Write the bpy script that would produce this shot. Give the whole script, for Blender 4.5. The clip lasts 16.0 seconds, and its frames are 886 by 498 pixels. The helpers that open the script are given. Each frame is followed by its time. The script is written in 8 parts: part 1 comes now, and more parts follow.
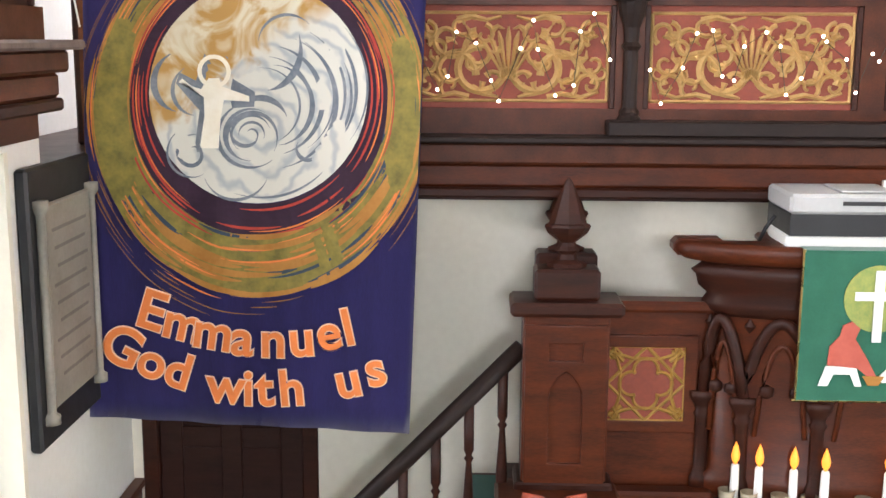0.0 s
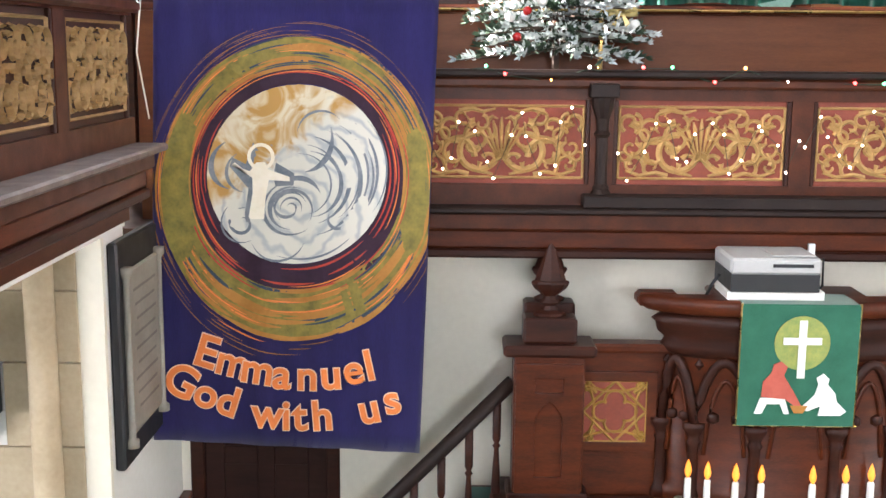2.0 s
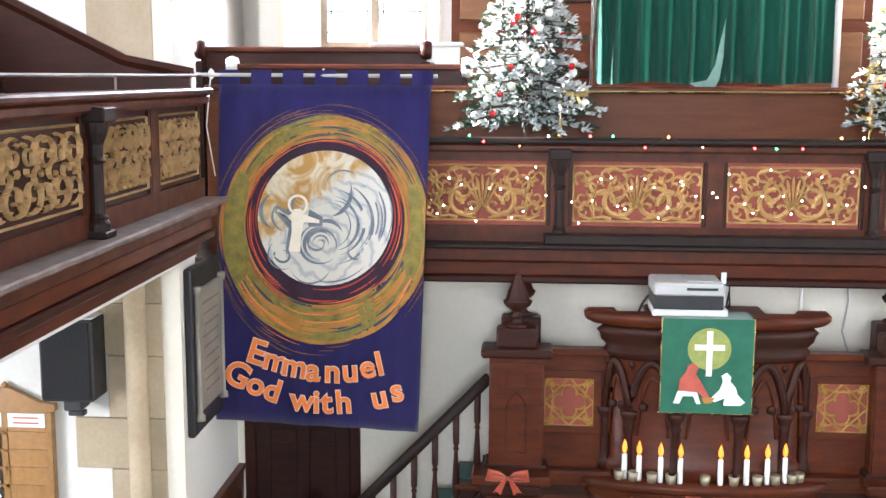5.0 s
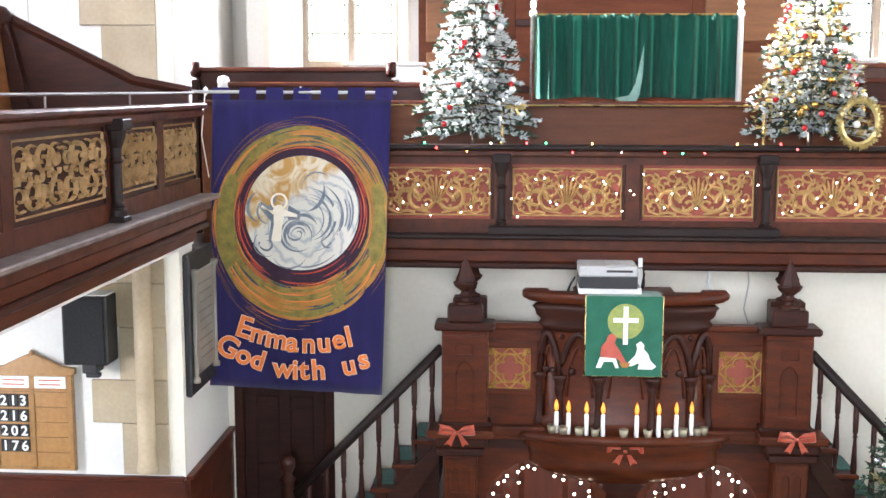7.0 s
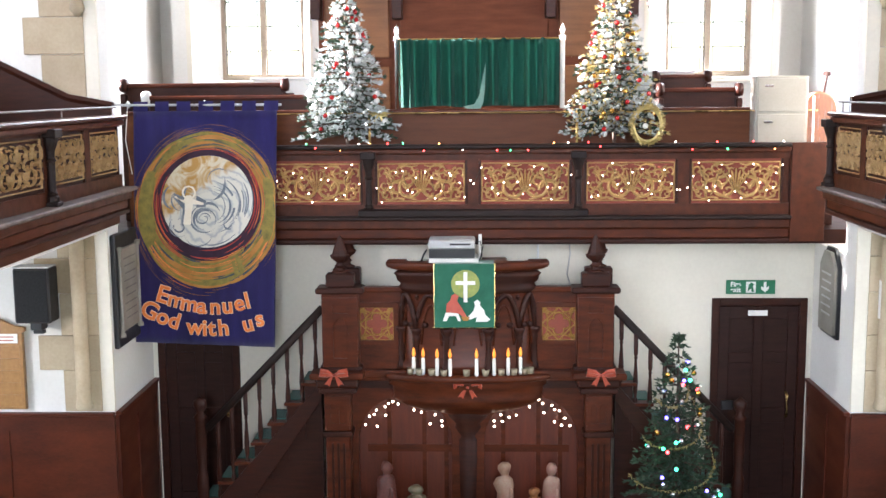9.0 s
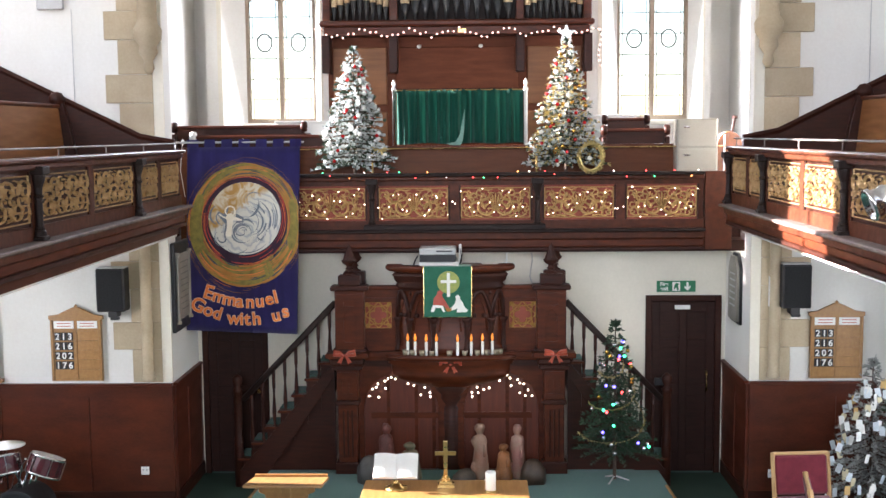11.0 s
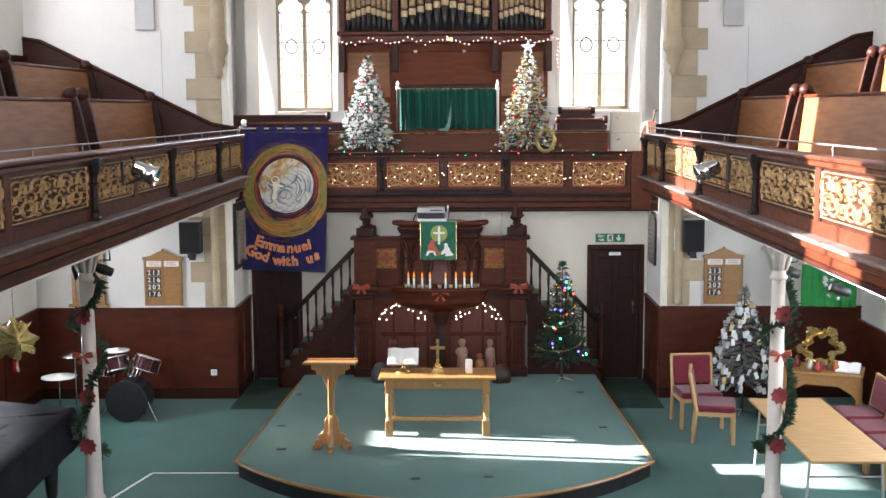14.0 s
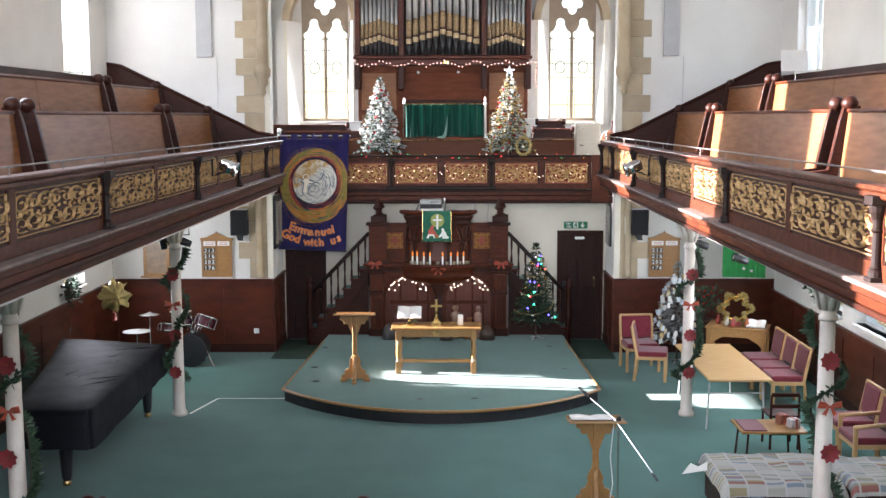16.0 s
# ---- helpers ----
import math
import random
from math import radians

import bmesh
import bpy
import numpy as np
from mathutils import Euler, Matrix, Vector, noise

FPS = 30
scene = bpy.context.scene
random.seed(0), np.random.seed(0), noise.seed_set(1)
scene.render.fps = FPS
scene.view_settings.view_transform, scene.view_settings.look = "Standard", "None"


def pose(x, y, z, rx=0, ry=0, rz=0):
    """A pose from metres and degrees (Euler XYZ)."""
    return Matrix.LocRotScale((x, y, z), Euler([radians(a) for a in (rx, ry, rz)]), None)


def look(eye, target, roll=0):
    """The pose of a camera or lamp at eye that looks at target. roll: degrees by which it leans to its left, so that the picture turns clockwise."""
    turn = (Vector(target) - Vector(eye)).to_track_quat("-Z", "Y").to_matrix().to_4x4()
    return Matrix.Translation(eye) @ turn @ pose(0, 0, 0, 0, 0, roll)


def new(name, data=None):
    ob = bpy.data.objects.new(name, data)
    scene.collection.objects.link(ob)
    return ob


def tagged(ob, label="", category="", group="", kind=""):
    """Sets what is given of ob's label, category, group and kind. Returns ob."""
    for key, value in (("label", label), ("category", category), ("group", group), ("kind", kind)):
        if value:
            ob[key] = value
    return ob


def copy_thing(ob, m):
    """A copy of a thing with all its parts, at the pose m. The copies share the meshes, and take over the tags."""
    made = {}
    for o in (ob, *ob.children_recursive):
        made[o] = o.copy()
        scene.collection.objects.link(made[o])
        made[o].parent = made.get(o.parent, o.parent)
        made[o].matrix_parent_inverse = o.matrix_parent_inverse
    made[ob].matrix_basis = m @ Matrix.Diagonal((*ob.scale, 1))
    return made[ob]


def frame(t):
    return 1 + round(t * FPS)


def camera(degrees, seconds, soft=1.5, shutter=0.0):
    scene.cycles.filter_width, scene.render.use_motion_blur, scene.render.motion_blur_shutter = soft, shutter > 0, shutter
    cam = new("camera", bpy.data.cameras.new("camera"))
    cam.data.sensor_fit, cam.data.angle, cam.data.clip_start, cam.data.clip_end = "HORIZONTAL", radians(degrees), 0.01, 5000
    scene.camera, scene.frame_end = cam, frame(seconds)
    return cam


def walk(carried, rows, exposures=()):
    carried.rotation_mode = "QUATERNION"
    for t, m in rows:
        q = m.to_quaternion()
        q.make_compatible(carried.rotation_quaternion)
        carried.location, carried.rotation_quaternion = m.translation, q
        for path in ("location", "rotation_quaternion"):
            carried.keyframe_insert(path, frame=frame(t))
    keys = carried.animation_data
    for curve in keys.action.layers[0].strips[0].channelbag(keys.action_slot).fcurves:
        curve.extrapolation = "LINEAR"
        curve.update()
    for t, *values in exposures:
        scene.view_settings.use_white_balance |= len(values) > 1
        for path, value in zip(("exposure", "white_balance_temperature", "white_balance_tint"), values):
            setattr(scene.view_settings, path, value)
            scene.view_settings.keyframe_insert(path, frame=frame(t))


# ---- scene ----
# ---- camera ----
cam = camera(42.81, 16.0)
# seconds, x, y, z, heading to the right, pitch, lean to the right (degrees)
PATH = [
    (0.0, -1.580, -4.502, 3.301, -1.732, -10.572, -0.317),
    (0.5, -1.595, -4.712, 3.366, -2.020, -10.367, -0.316),
    (1.0, -1.586, -4.925, 3.445, -1.717, -10.505, -0.303),
    (1.5, -1.592, -5.148, 3.553, -1.565, -9.976, -0.365),
    (2.0, -1.663, -5.384, 3.669, -0.785, -10.119, -0.484),
    (2.5, -1.621, -5.627, 3.746, -0.982, -9.979, -0.506),
    (3.0, -1.538, -5.876, 3.799, -1.834, -9.485, -0.420),
    (3.5, -1.424, -6.136, 3.866, -2.852, -9.445, -0.417),
    (6.0, -1.081, -7.550, 3.951, -4.250, -8.303, -0.196),
    (6.5, -0.997, -7.862, 3.956, -3.785, -8.284, -0.068),
    (7.0, -0.881, -8.185, 3.966, -3.720, -8.051, -0.114),
    (7.5, -0.658, -8.523, 4.022, -3.497, -8.355, -1.011),
    (8.0, -0.381, -9.035, 4.072, -2.043, -8.344, -3.396),
    (8.5, -0.152, -9.569, 4.085, -2.137, -8.381, 0.138),
    (9.0, 0.015, -10.185, 4.065, -1.903, -8.058, 0.447),
    (11.5, 0.170, -13.567, 4.019, -1.316, -5.404, 0.594),
    (12.0, 0.143, -14.257, 4.074, -0.984, -4.938, 0.522),
    (12.5, 0.041, -14.972, 4.119, -0.841, -4.302, 0.280),
    (13.0, -0.002, -15.688, 4.165, -0.605, -5.133, 0.123),
    (13.5, 0.063, -16.417, 4.200, -0.721, -6.100, 0.154),
    (14.0, 0.189, -17.168, 4.217, -0.841, -7.065, 0.329),
    (14.5, 0.126, -17.897, 4.270, -0.578, -7.195, 0.250),
    (15.0, -0.015, -18.834, 4.265, -0.038, -7.370, 0.031),
    (15.5, -0.018, -20.058, 4.275, 0.010, -7.032, -0.040),
    (16.0, 0.228, -21.319, 4.290, -0.657, -6.682, 0.118),
]

walk(cam, [(t, pose(x, y, z, 90 + p, 0, -h) @ pose(0, 0, 0, 0, 0, -r)) for t, x, y, z, h, p, r in PATH],
     exposures=[(t, e, k, 20) for t, e, k in ((0.0, 3.90, 6650), (2.0, 3.90, 6500), (3.5, 3.90, 6300), (7.0, 3.88, 6200), (9.0, 3.62, 6200), (12.5, 3.03, 6400), (16.0, 3.00, 6300))])

# ---- light ----
SUN_DIR = Vector((1.0, -0.13, -0.262)).normalized()
world = bpy.data.worlds.new("sky")
scene.world = world
world.use_nodes = True
wn = world.node_tree
sky = wn.nodes.new("ShaderNodeTexSky")
sky.sky_type, sky.sun_disc = "NISHITA", False
sky.sun_elevation = radians(15)
sky.dust_density = 0.2
sky.sun_rotation = radians(-82)
wn.links.new(sky.outputs[0], wn.nodes["Background"].inputs[0])
wn.nodes["Background"].inputs[1].default_value = 0.065
sun = new("sun", bpy.data.lights.new("sun", "SUN"))
sun.data.energy, sun.data.angle, sun.data.color = 7.0, radians(0.6), (1.0, 0.96, 0.90)
sun.matrix_world = Matrix.Translation((-20, 3, 12)) @ SUN_DIR.to_track_quat("-Z", "Y").to_matrix().to_4x4()


def window_light(x, y, z, w, h, aim, power):
    """An area lamp added in a window opening to stand in for the sky's daylight."""
    la = bpy.data.lights.new("window_light", "AREA")
    la.shape, la.size, la.size_y, la.energy, la.color = "RECTANGLE", w, h, power, (0.86, 0.94, 1.0)
    ob = new("window_light", la)
    ob.matrix_world = look((x, y, z), (x + aim[0], y + aim[1], z + aim[2]))
    return ob


# the two rearmost pairs fill from unseen openings added to the row
for yy in (-2.55, -8.0, -13.5, -19.0):
    window_light(-5.9, yy, 6.5, 1.3, 3.0, (1, 0, -0.6), 8 if yy > -3 else 42)
    window_light(5.9, yy, 6.5, 1.3, 3.0, (-1, 0, -0.35), 2)
window_light(-2.63, 3.6, 5.6, 0.9, 2.6, (0.2, -1, -0.2), 22)
window_light(2.77, 3.6, 5.6, 0.9, 2.6, (-0.2, -1, -0.2), 22)
# frontal fill lamp in an unseen rear opening, both added
window_light(0, -25.6, 6.3, 4.0, 3.6, (0, 1, -0.34), 160)
window_light(5.9, -6.2, 2.1, 1.7, 1.0, (-1, 0, -0.2), 12)
for yy in (-3.1,):
    window_light(-5.9, yy, 2.0, 0.95, 0.9, (1, 0, 0), 9)
    window_light(5.9, -3.95, 2.0, 1.2, 0.9, (-1, 0, 0), 8)

# ---- materials ----


def mat(name, c1, c2=None, rough=0.5, scale=6.0, stretch=(1, 1, 1), bump=0.1, fine=60.0, metal=0.0, vary=0.0, coat=0.0, sheen=0.0, spec=0.5):
    """A surface whose colour wanders between c1 and c2 at two scales, with a fine relief."""
    m = bpy.data.materials.new(name)
    m.use_nodes = True
    nt = m.node_tree
    b = nt.nodes["Principled BSDF"]
    c2 = c2 or tuple(v * 0.7 for v in c1)
    tc = nt.nodes.new("ShaderNodeTexCoord")
    mp = nt.nodes.new("ShaderNodeMapping")
    mp.inputs["Scale"].default_value = stretch
    nt.links.new(tc.outputs["Object"], mp.inputs[0])
    n1, n2 = nt.nodes.new("ShaderNodeTexNoise"), nt.nodes.new("ShaderNodeTexNoise")
    n1.inputs["Scale"].default_value, n1.inputs["Detail"].default_value = scale, 4
    n2.inputs["Scale"].default_value, n2.inputs["Detail"].default_value = fine, 3
    nt.links.new(mp.outputs[0], n1.inputs[0])
    nt.links.new(mp.outputs[0], n2.inputs[0])
    add = nt.nodes.new("ShaderNodeMix")
    add.data_type = "FLOAT"
    add.inputs[0].default_value = 0.35
    nt.links.new(n1.outputs["Fac"], add.inputs[2])
    nt.links.new(n2.outputs["Fac"], add.inputs[3])
    mr = nt.nodes.new("ShaderNodeMapRange")
    mr.inputs[1].default_value, mr.inputs[2].default_value = 0.32, 0.68
    nt.links.new(add.outputs[0], mr.inputs[0])
    mx = nt.nodes.new("ShaderNodeMix")
    mx.data_type = "RGBA"
    mx.inputs[6].default_value, mx.inputs[7].default_value = (*c1, 1), (*c2, 1)
    nt.links.new(mr.outputs[0], mx.inputs[0])
    col = mx.outputs[2]
    if vary:
        oi = nt.nodes.new("ShaderNodeObjectInfo")
        hs = nt.nodes.new("ShaderNodeHueSaturation")
        vr = nt.nodes.new("ShaderNodeMapRange")
        vr.inputs[3].default_value, vr.inputs[4].default_value = 1 - vary, 1 + vary
        nt.links.new(oi.outputs["Random"], vr.inputs[0])
        nt.links.new(vr.outputs[0], hs.inputs["Value"])
        nt.links.new(col, hs.inputs["Color"])
        col = hs.outputs[0]
    nt.links.new(col, b.inputs["Base Color"])
    rr = nt.nodes.new("ShaderNodeMapRange")
    rr.inputs[3].default_value, rr.inputs[4].default_value = max(0.02, rough - 0.1), min(1, rough + 0.1)
    nt.links.new(n1.outputs["Fac"], rr.inputs[0])
    nt.links.new(rr.outputs[0], b.inputs["Roughness"])
    b.inputs["Metallic"].default_value = metal
    b.inputs["Coat Weight"].default_value = coat
    b.inputs["Coat Roughness"].default_value = 0.25
    b.inputs["Sheen Weight"].default_value = sheen
    b.inputs["Specular IOR Level"].default_value = spec
    if bump:
        bp = nt.nodes.new("ShaderNodeBump")
        bp.inputs["Strength"].default_value, bp.inputs["Distance"].default_value = bump, 0.01
        nt.links.new(add.outputs[0], bp.inputs["Height"])
        nt.links.new(bp.outputs[0], b.inputs["Normal"])
    return m


def glow(name, c, strength):
    m = bpy.data.materials.new(name)
    m.use_nodes = True
    b = m.node_tree.nodes["Principled BSDF"]
    b.inputs["Base Color"].default_value = (*c, 1)
    b.inputs["Emission Color"].default_value = (*c, 1)
    b.inputs["Emission Strength"].default_value = strength
    return m


GRAIN = (1, 1, 9)
PLASTER = mat("white_plaster", (0.71, 0.70, 0.66), (0.63, 0.61, 0.56), 0.85, 1.2, bump=0.08, fine=30)
CREAM = mat("cream_plaster", (0.72, 0.68, 0.57), (0.64, 0.60, 0.50), 0.85, 1.5, bump=0.08, fine=30)
STONE = mat("sandstone", (0.47, 0.385, 0.265), (0.36, 0.285, 0.185), 0.9, 3, bump=0.3, fine=40, vary=0.12)
OAK_DARK = mat("dark_stained_wood", (0.046, 0.012, 0.006), (0.018, 0.006, 0.004), 0.42, 5, (1, 1, 6), 0.08, 50, spec=0.2)
MAHOG = mat("red_mahogany", (0.105, 0.024, 0.008), (0.034, 0.008, 0.004), 0.36, 4, (1, 1, 5), 0.08, 45, vary=0.08, spec=0.2)
GALLERY = mat("gallery_wood", (0.092, 0.024, 0.009), (0.036, 0.010, 0.005), 0.42, 3, (4, 1, 4), 0.08, 40, vary=0.06, spec=0.2)
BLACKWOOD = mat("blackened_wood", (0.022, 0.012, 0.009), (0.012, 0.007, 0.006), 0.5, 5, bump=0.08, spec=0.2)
PEWWOOD = mat("pew_pine", (0.235, 0.092, 0.027), (0.150, 0.056, 0.017), 0.5, 2.5, (1, 1, 8), 0.06, 40, vary=0.08, coat=0.05, spec=0.35)
CHOIRWOOD = mat("brown_choir_panel", (0.135, 0.042, 0.014), (0.085, 0.026, 0.010), 0.45, 2.5, (1, 1, 8), 0.05, 40, spec=0.2)
# dark stained doors, coloured darker still for the shade of their recess
DOORWOOD = mat("recess_shaded_dark_oak", (0.034, 0.011, 0.007), (0.018, 0.006, 0.004), 0.5, 5, (1, 1, 6), 0.08, 50, spec=0.2)
LIGHTOAK = mat("light_oak", (0.37, 0.19, 0.058), (0.26, 0.125, 0.036), 0.42, 4, (7, 1, 7), 0.06, 40, vary=0.06, coat=0.2)
BEECH = mat("pale_beech", (0.52, 0.33, 0.15), (0.43, 0.25, 0.10), 0.45, 4, (1, 6, 1), 0.05, 40, vary=0.06)
CARPET = mat("green_carpet", (0.036, 0.142, 0.112), (0.025, 0.103, 0.082), 0.95, 1.5, bump=0.5, fine=220, sheen=0.2, spec=0.1)
CARPET_SHADE = mat("shade_dark_carpet", (0.050, 0.082, 0.062), (0.032, 0.056, 0.044), 0.95, 2, bump=0.5, fine=200, spec=0.1)
GOLD = mat("gilt_carving", (0.58, 0.39, 0.16), (0.40, 0.24, 0.085), 0.5, 14, bump=0.2, fine=90, metal=0.12)
REDPANEL = mat("red_painted_panel", (0.25, 0.050, 0.027), (0.16, 0.032, 0.018), 0.7, 5, bump=0.05)
BRASS = mat("brass", (0.70, 0.50, 0.20), (0.55, 0.37, 0.13), 0.28, 8, bump=0.03, metal=1.0)
CHROME = mat("chrome", (0.80, 0.80, 0.80), (0.65, 0.65, 0.66), 0.18, 8, bump=0.02, metal=1.0)
GREYMETAL = mat("grey_painted_metal", (0.45, 0.45, 0.44), (0.38, 0.38, 0.37), 0.45, 5, bump=0.04)
BLACK = mat("black_plastic", (0.016, 0.016, 0.018), (0.010, 0.010, 0.011), 0.5, 10, bump=0.1, fine=150)
WHITEP = mat("white_paint", (0.78, 0.78, 0.75), (0.70, 0.70, 0.66), 0.5, 5, bump=0.04)
PAPER = mat("white_paper", (0.82, 0.82, 0.78), (0.74, 0.73, 0.68), 0.8, 8, bump=0.03)

# ---- mesh tools ----


def thing(name, label, category, at=(0, 0, 0), group="", kind="", rz=0.0):
    ob = new(name)
    ob.empty_display_size = 0.1
    ob.matrix_world = pose(at[0], at[1], at[2], 0, 0, rz)
    return tagged(ob, label, category, group, kind)


def part(name, bm, material, parent=None, label="", smooth=False, at=None):
    if isinstance(bm, bmesh.types.BMesh):
        me = bpy.data.meshes.new(name)
        bmesh.ops.recalc_face_normals(bm, faces=bm.faces[:])
        bm.to_mesh(me)
        bm.free()
    else:
        me = bm
    if material and not me.materials:
        me.materials.append(material)
    if smooth:
        me.polygons.foreach_set("use_smooth", [True] * len(me.polygons))
    ob = new(name, me)
    if at is not None:
        ob.matrix_basis = at if isinstance(at, Matrix) else Matrix.Translation(at)
    if parent:
        ob.parent = parent
    if label:
        ob["label"] = label
    return ob


def setting(name, bm, material, label, category):
    return tagged(part(name, bm, material), label, category, kind="structure")


def box(bm, x0, x1, y0, y1, z0, z1, bev=0.0):
    v = [bm.verts.new((x, y, z)) for x in (x0, x1) for y in (y0, y1) for z in (z0, z1)]
    fs = [bm.faces.new([v[i] for i in q]) for q in ((0, 1, 3, 2), (4, 6, 7, 5), (0, 4, 5, 1), (2, 3, 7, 6), (0, 2, 6, 4), (1, 5, 7, 3))]
    if bev:
        es = list({e for f in fs for e in f.edges})
        bmesh.ops.bevel(bm, geom=es, offset=bev, segments=1, affect="EDGES")
    return bm


def B(*a, bev=0.0):
    return box(bmesh.new(), *a, bev=bev)


def lathe(bm, prof, n=20, c=(0, 0, 0), a0=0.0, a1=360.0, sx=1.0, sy=1.0):
    full = abs(a1 - a0) >= 360
    k = n if full else n + 1
    rings = []
    for r, z in prof:
        if r < 1e-5:
            rings.append([bm.verts.new((c[0], c[1], c[2] + z))] * k)
        else:
            rings.append([bm.verts.new((c[0] + sx * r * math.cos(radians(a0 + (a1 - a0) * i / n)), c[1] + sy * r * math.sin(radians(a0 + (a1 - a0) * i / n)), c[2] + z)) for i in range(k)])
    for a, b in zip(rings, rings[1:]):
        for i in range(n):
            j = (i + 1) % k
            q = []
            for v in (a[i], a[j], b[j], b[i]):
                if v not in q:
                    q.append(v)
            if len(q) > 2:
                bm.faces.new(q)
    for ring in (rings[0], rings[-1]):
        u = list(dict.fromkeys(ring))
        if len(u) > 2:
            try:
                bm.faces.new(u)
            except ValueError:
                pass
    return bm


def L(prof, n=20, **k):
    return lathe(bmesh.new(), prof, n, **k)


def tube(bm, pts, r, n=6, flat=1.0, up=(0, 0, 1)):
    """A round bar along pts; r may be a list of radii. flat squashes it along up's cross direction."""
    pts = [Vector(p) for p in pts]
    rs = r if isinstance(r, (list, tuple)) else [r] * len(pts)
    rings = []
    for i, p in enumerate(pts):
        d = (pts[min(i + 1, len(pts) - 1)] - pts[max(i - 1, 0)]).normalized()
        u = Vector(up)
        if abs(d.dot(u)) > 0.98:
            u = Vector((1, 0, 0))
        s = d.cross(u).normalized()
        w = s.cross(d)
        rings.append([bm.verts.new(p + (s * math.cos(2 * math.pi * k / n) + w * math.sin(2 * math.pi * k / n) * flat) * rs[i]) for k in range(n)])
    for a, b in zip(rings, rings[1:]):
        for k in range(n):
            bm.faces.new((a[k], a[(k + 1) % n], b[(k + 1) % n], b[k]))
    bm.faces.new(rings[0])
    bm.faces.new(rings[-1])
    return bm


def T(pts, r, n=6, **k):
    return tube(bmesh.new(), pts, r, n, **k)


def plate(outer, holes, thick, m=Matrix.Identity(4), bev=0.0):
    """A flat plate with openings: outlines in x, z; its thickness along y."""
    cu = bpy.data.curves.new("plate", "CURVE")
    cu.dimensions, cu.fill_mode, cu.extrude, cu.bevel_depth = "2D", "BOTH", thick / 2, bev
    for loop in (outer, *holes):
        sp = cu.splines.new("POLY")
        sp.points.add(len(loop) - 1)
        for q, (x, z) in zip(sp.points, loop):
            q.co = (x, z, 0, 1)
        sp.use_cyclic_u = True
    ob = bpy.data.objects.new("plate", cu)
    scene.collection.objects.link(ob)
    bpy.context.view_layer.update()
    me = bpy.data.meshes.new_from_object(ob.evaluated_get(bpy.context.evaluated_depsgraph_get()))
    bpy.data.objects.remove(ob)
    bpy.data.curves.remove(cu)
    me.materials.clear()
    me.transform(m @ Matrix.Rotation(radians(90), 4, "X"))
    return me


def letters(text, size, thick, m=Matrix.Identity(4), spread=0.0):
    """Raised lettering in the x, z plane, standing on its base line, centred."""
    cu = bpy.data.curves.new("letters", "FONT")
    cu.body, cu.size, cu.extrude, cu.align_x, cu.offset = text, size, thick / 2, "CENTER", spread
    ob = bpy.data.objects.new("letters", cu)
    scene.collection.objects.link(ob)
    bpy.context.view_layer.update()
    me = bpy.data.meshes.new_from_object(ob.evaluated_get(bpy.context.evaluated_depsgraph_get()))
    bpy.data.objects.remove(ob)
    bpy.data.curves.remove(cu)
    me.materials.clear()
    me.transform(m @ Matrix.Rotation(radians(90), 4, "X"))
    return me


def arc(cx, cz, r, a0, a1, n):
    return [(cx + r * math.cos(radians(a0 + (a1 - a0) * i / n)), cz + r * math.sin(radians(a0 + (a1 - a0) * i / n))) for i in range(n + 1)]


def lancet(x0, x1, z0, z1, n=8):
    """A pointed opening; z1 is its springing line."""
    w = x1 - x0
    return [(x0, z0), (x1, z0)] + arc(x0, z1, w, 0, 60, n)[:-1] + arc(x1, z1, w, 120, 180, n)


def wall_cells(bm, axis, p0, p1, u0, u1, z0, z1, holes):
    """A wall with rectangular openings. axis 'x': the wall stands at x = p0..p1 and runs along y."""
    us = sorted({u0, u1, *[h[0] for h in holes], *[h[1] for h in holes]})
    zs = sorted({z0, z1, *[h[2] for h in holes], *[h[3] for h in holes]})
    for a, b in zip(us, us[1:]):
        for c, d in zip(zs, zs[1:]):
            um, zm = (a + b) / 2, (c + d) / 2
            if any(h[0] < um < h[1] and h[2] < zm < h[3] for h in holes):
                continue
            if axis == "x":
                box(bm, p0, p1, a, b, c, d)
            else:
                box(bm, a, b, p0, p1, c, d)
    bmesh.ops.remove_doubles(bm, verts=bm.verts[:], dist=1e-5)
    seen = {}
    for f in bm.faces[:]:
        seen.setdefault(tuple(sorted(tuple(round(c, 4) for c in v.co) for v in f.verts)), []).append(f)
    bmesh.ops.delete(bm, geom=[f for fs in seen.values() if len(fs) > 1 for f in fs], context="FACES")
    return bm


# ---- structure ----
CEIL = 9.2
setting("floor", B(-6.3, 6.3, -26.3, 4.2, -0.2, 0.0), CARPET, "green carpeted church floor", "floor")

# shade on the carpet beside the dais, laid down as darker thin strips
for nm, xa, xb in (("walkway_west", -3.08, -2.2), ("walkway_east", 2.26, 3.08)):
    setting(nm, B(xa, xb, -1.55, 0.22, 0.0, 0.005), CARPET_SHADE, "grey-brown carpet strip beside the dais, darkened to stand for shade", "carpet")

# the dais with its bowed front
dais = thing("dais", "low green-carpeted dais with a bowed front edge", "dais", (0, 0, 0), kind="structure")
front = [(2.40 * math.sin(radians(a)) / math.sin(radians(42)), -4.58 - 1.32 * (math.cos(radians(a)) - math.cos(radians(42))) / (1 - math.cos(radians(42)))) for a in np.linspace(42, -42, 25)]
outline = [(-2.18, -0.3), (2.24, -0.3)] + [(x, y) for x, y in front]


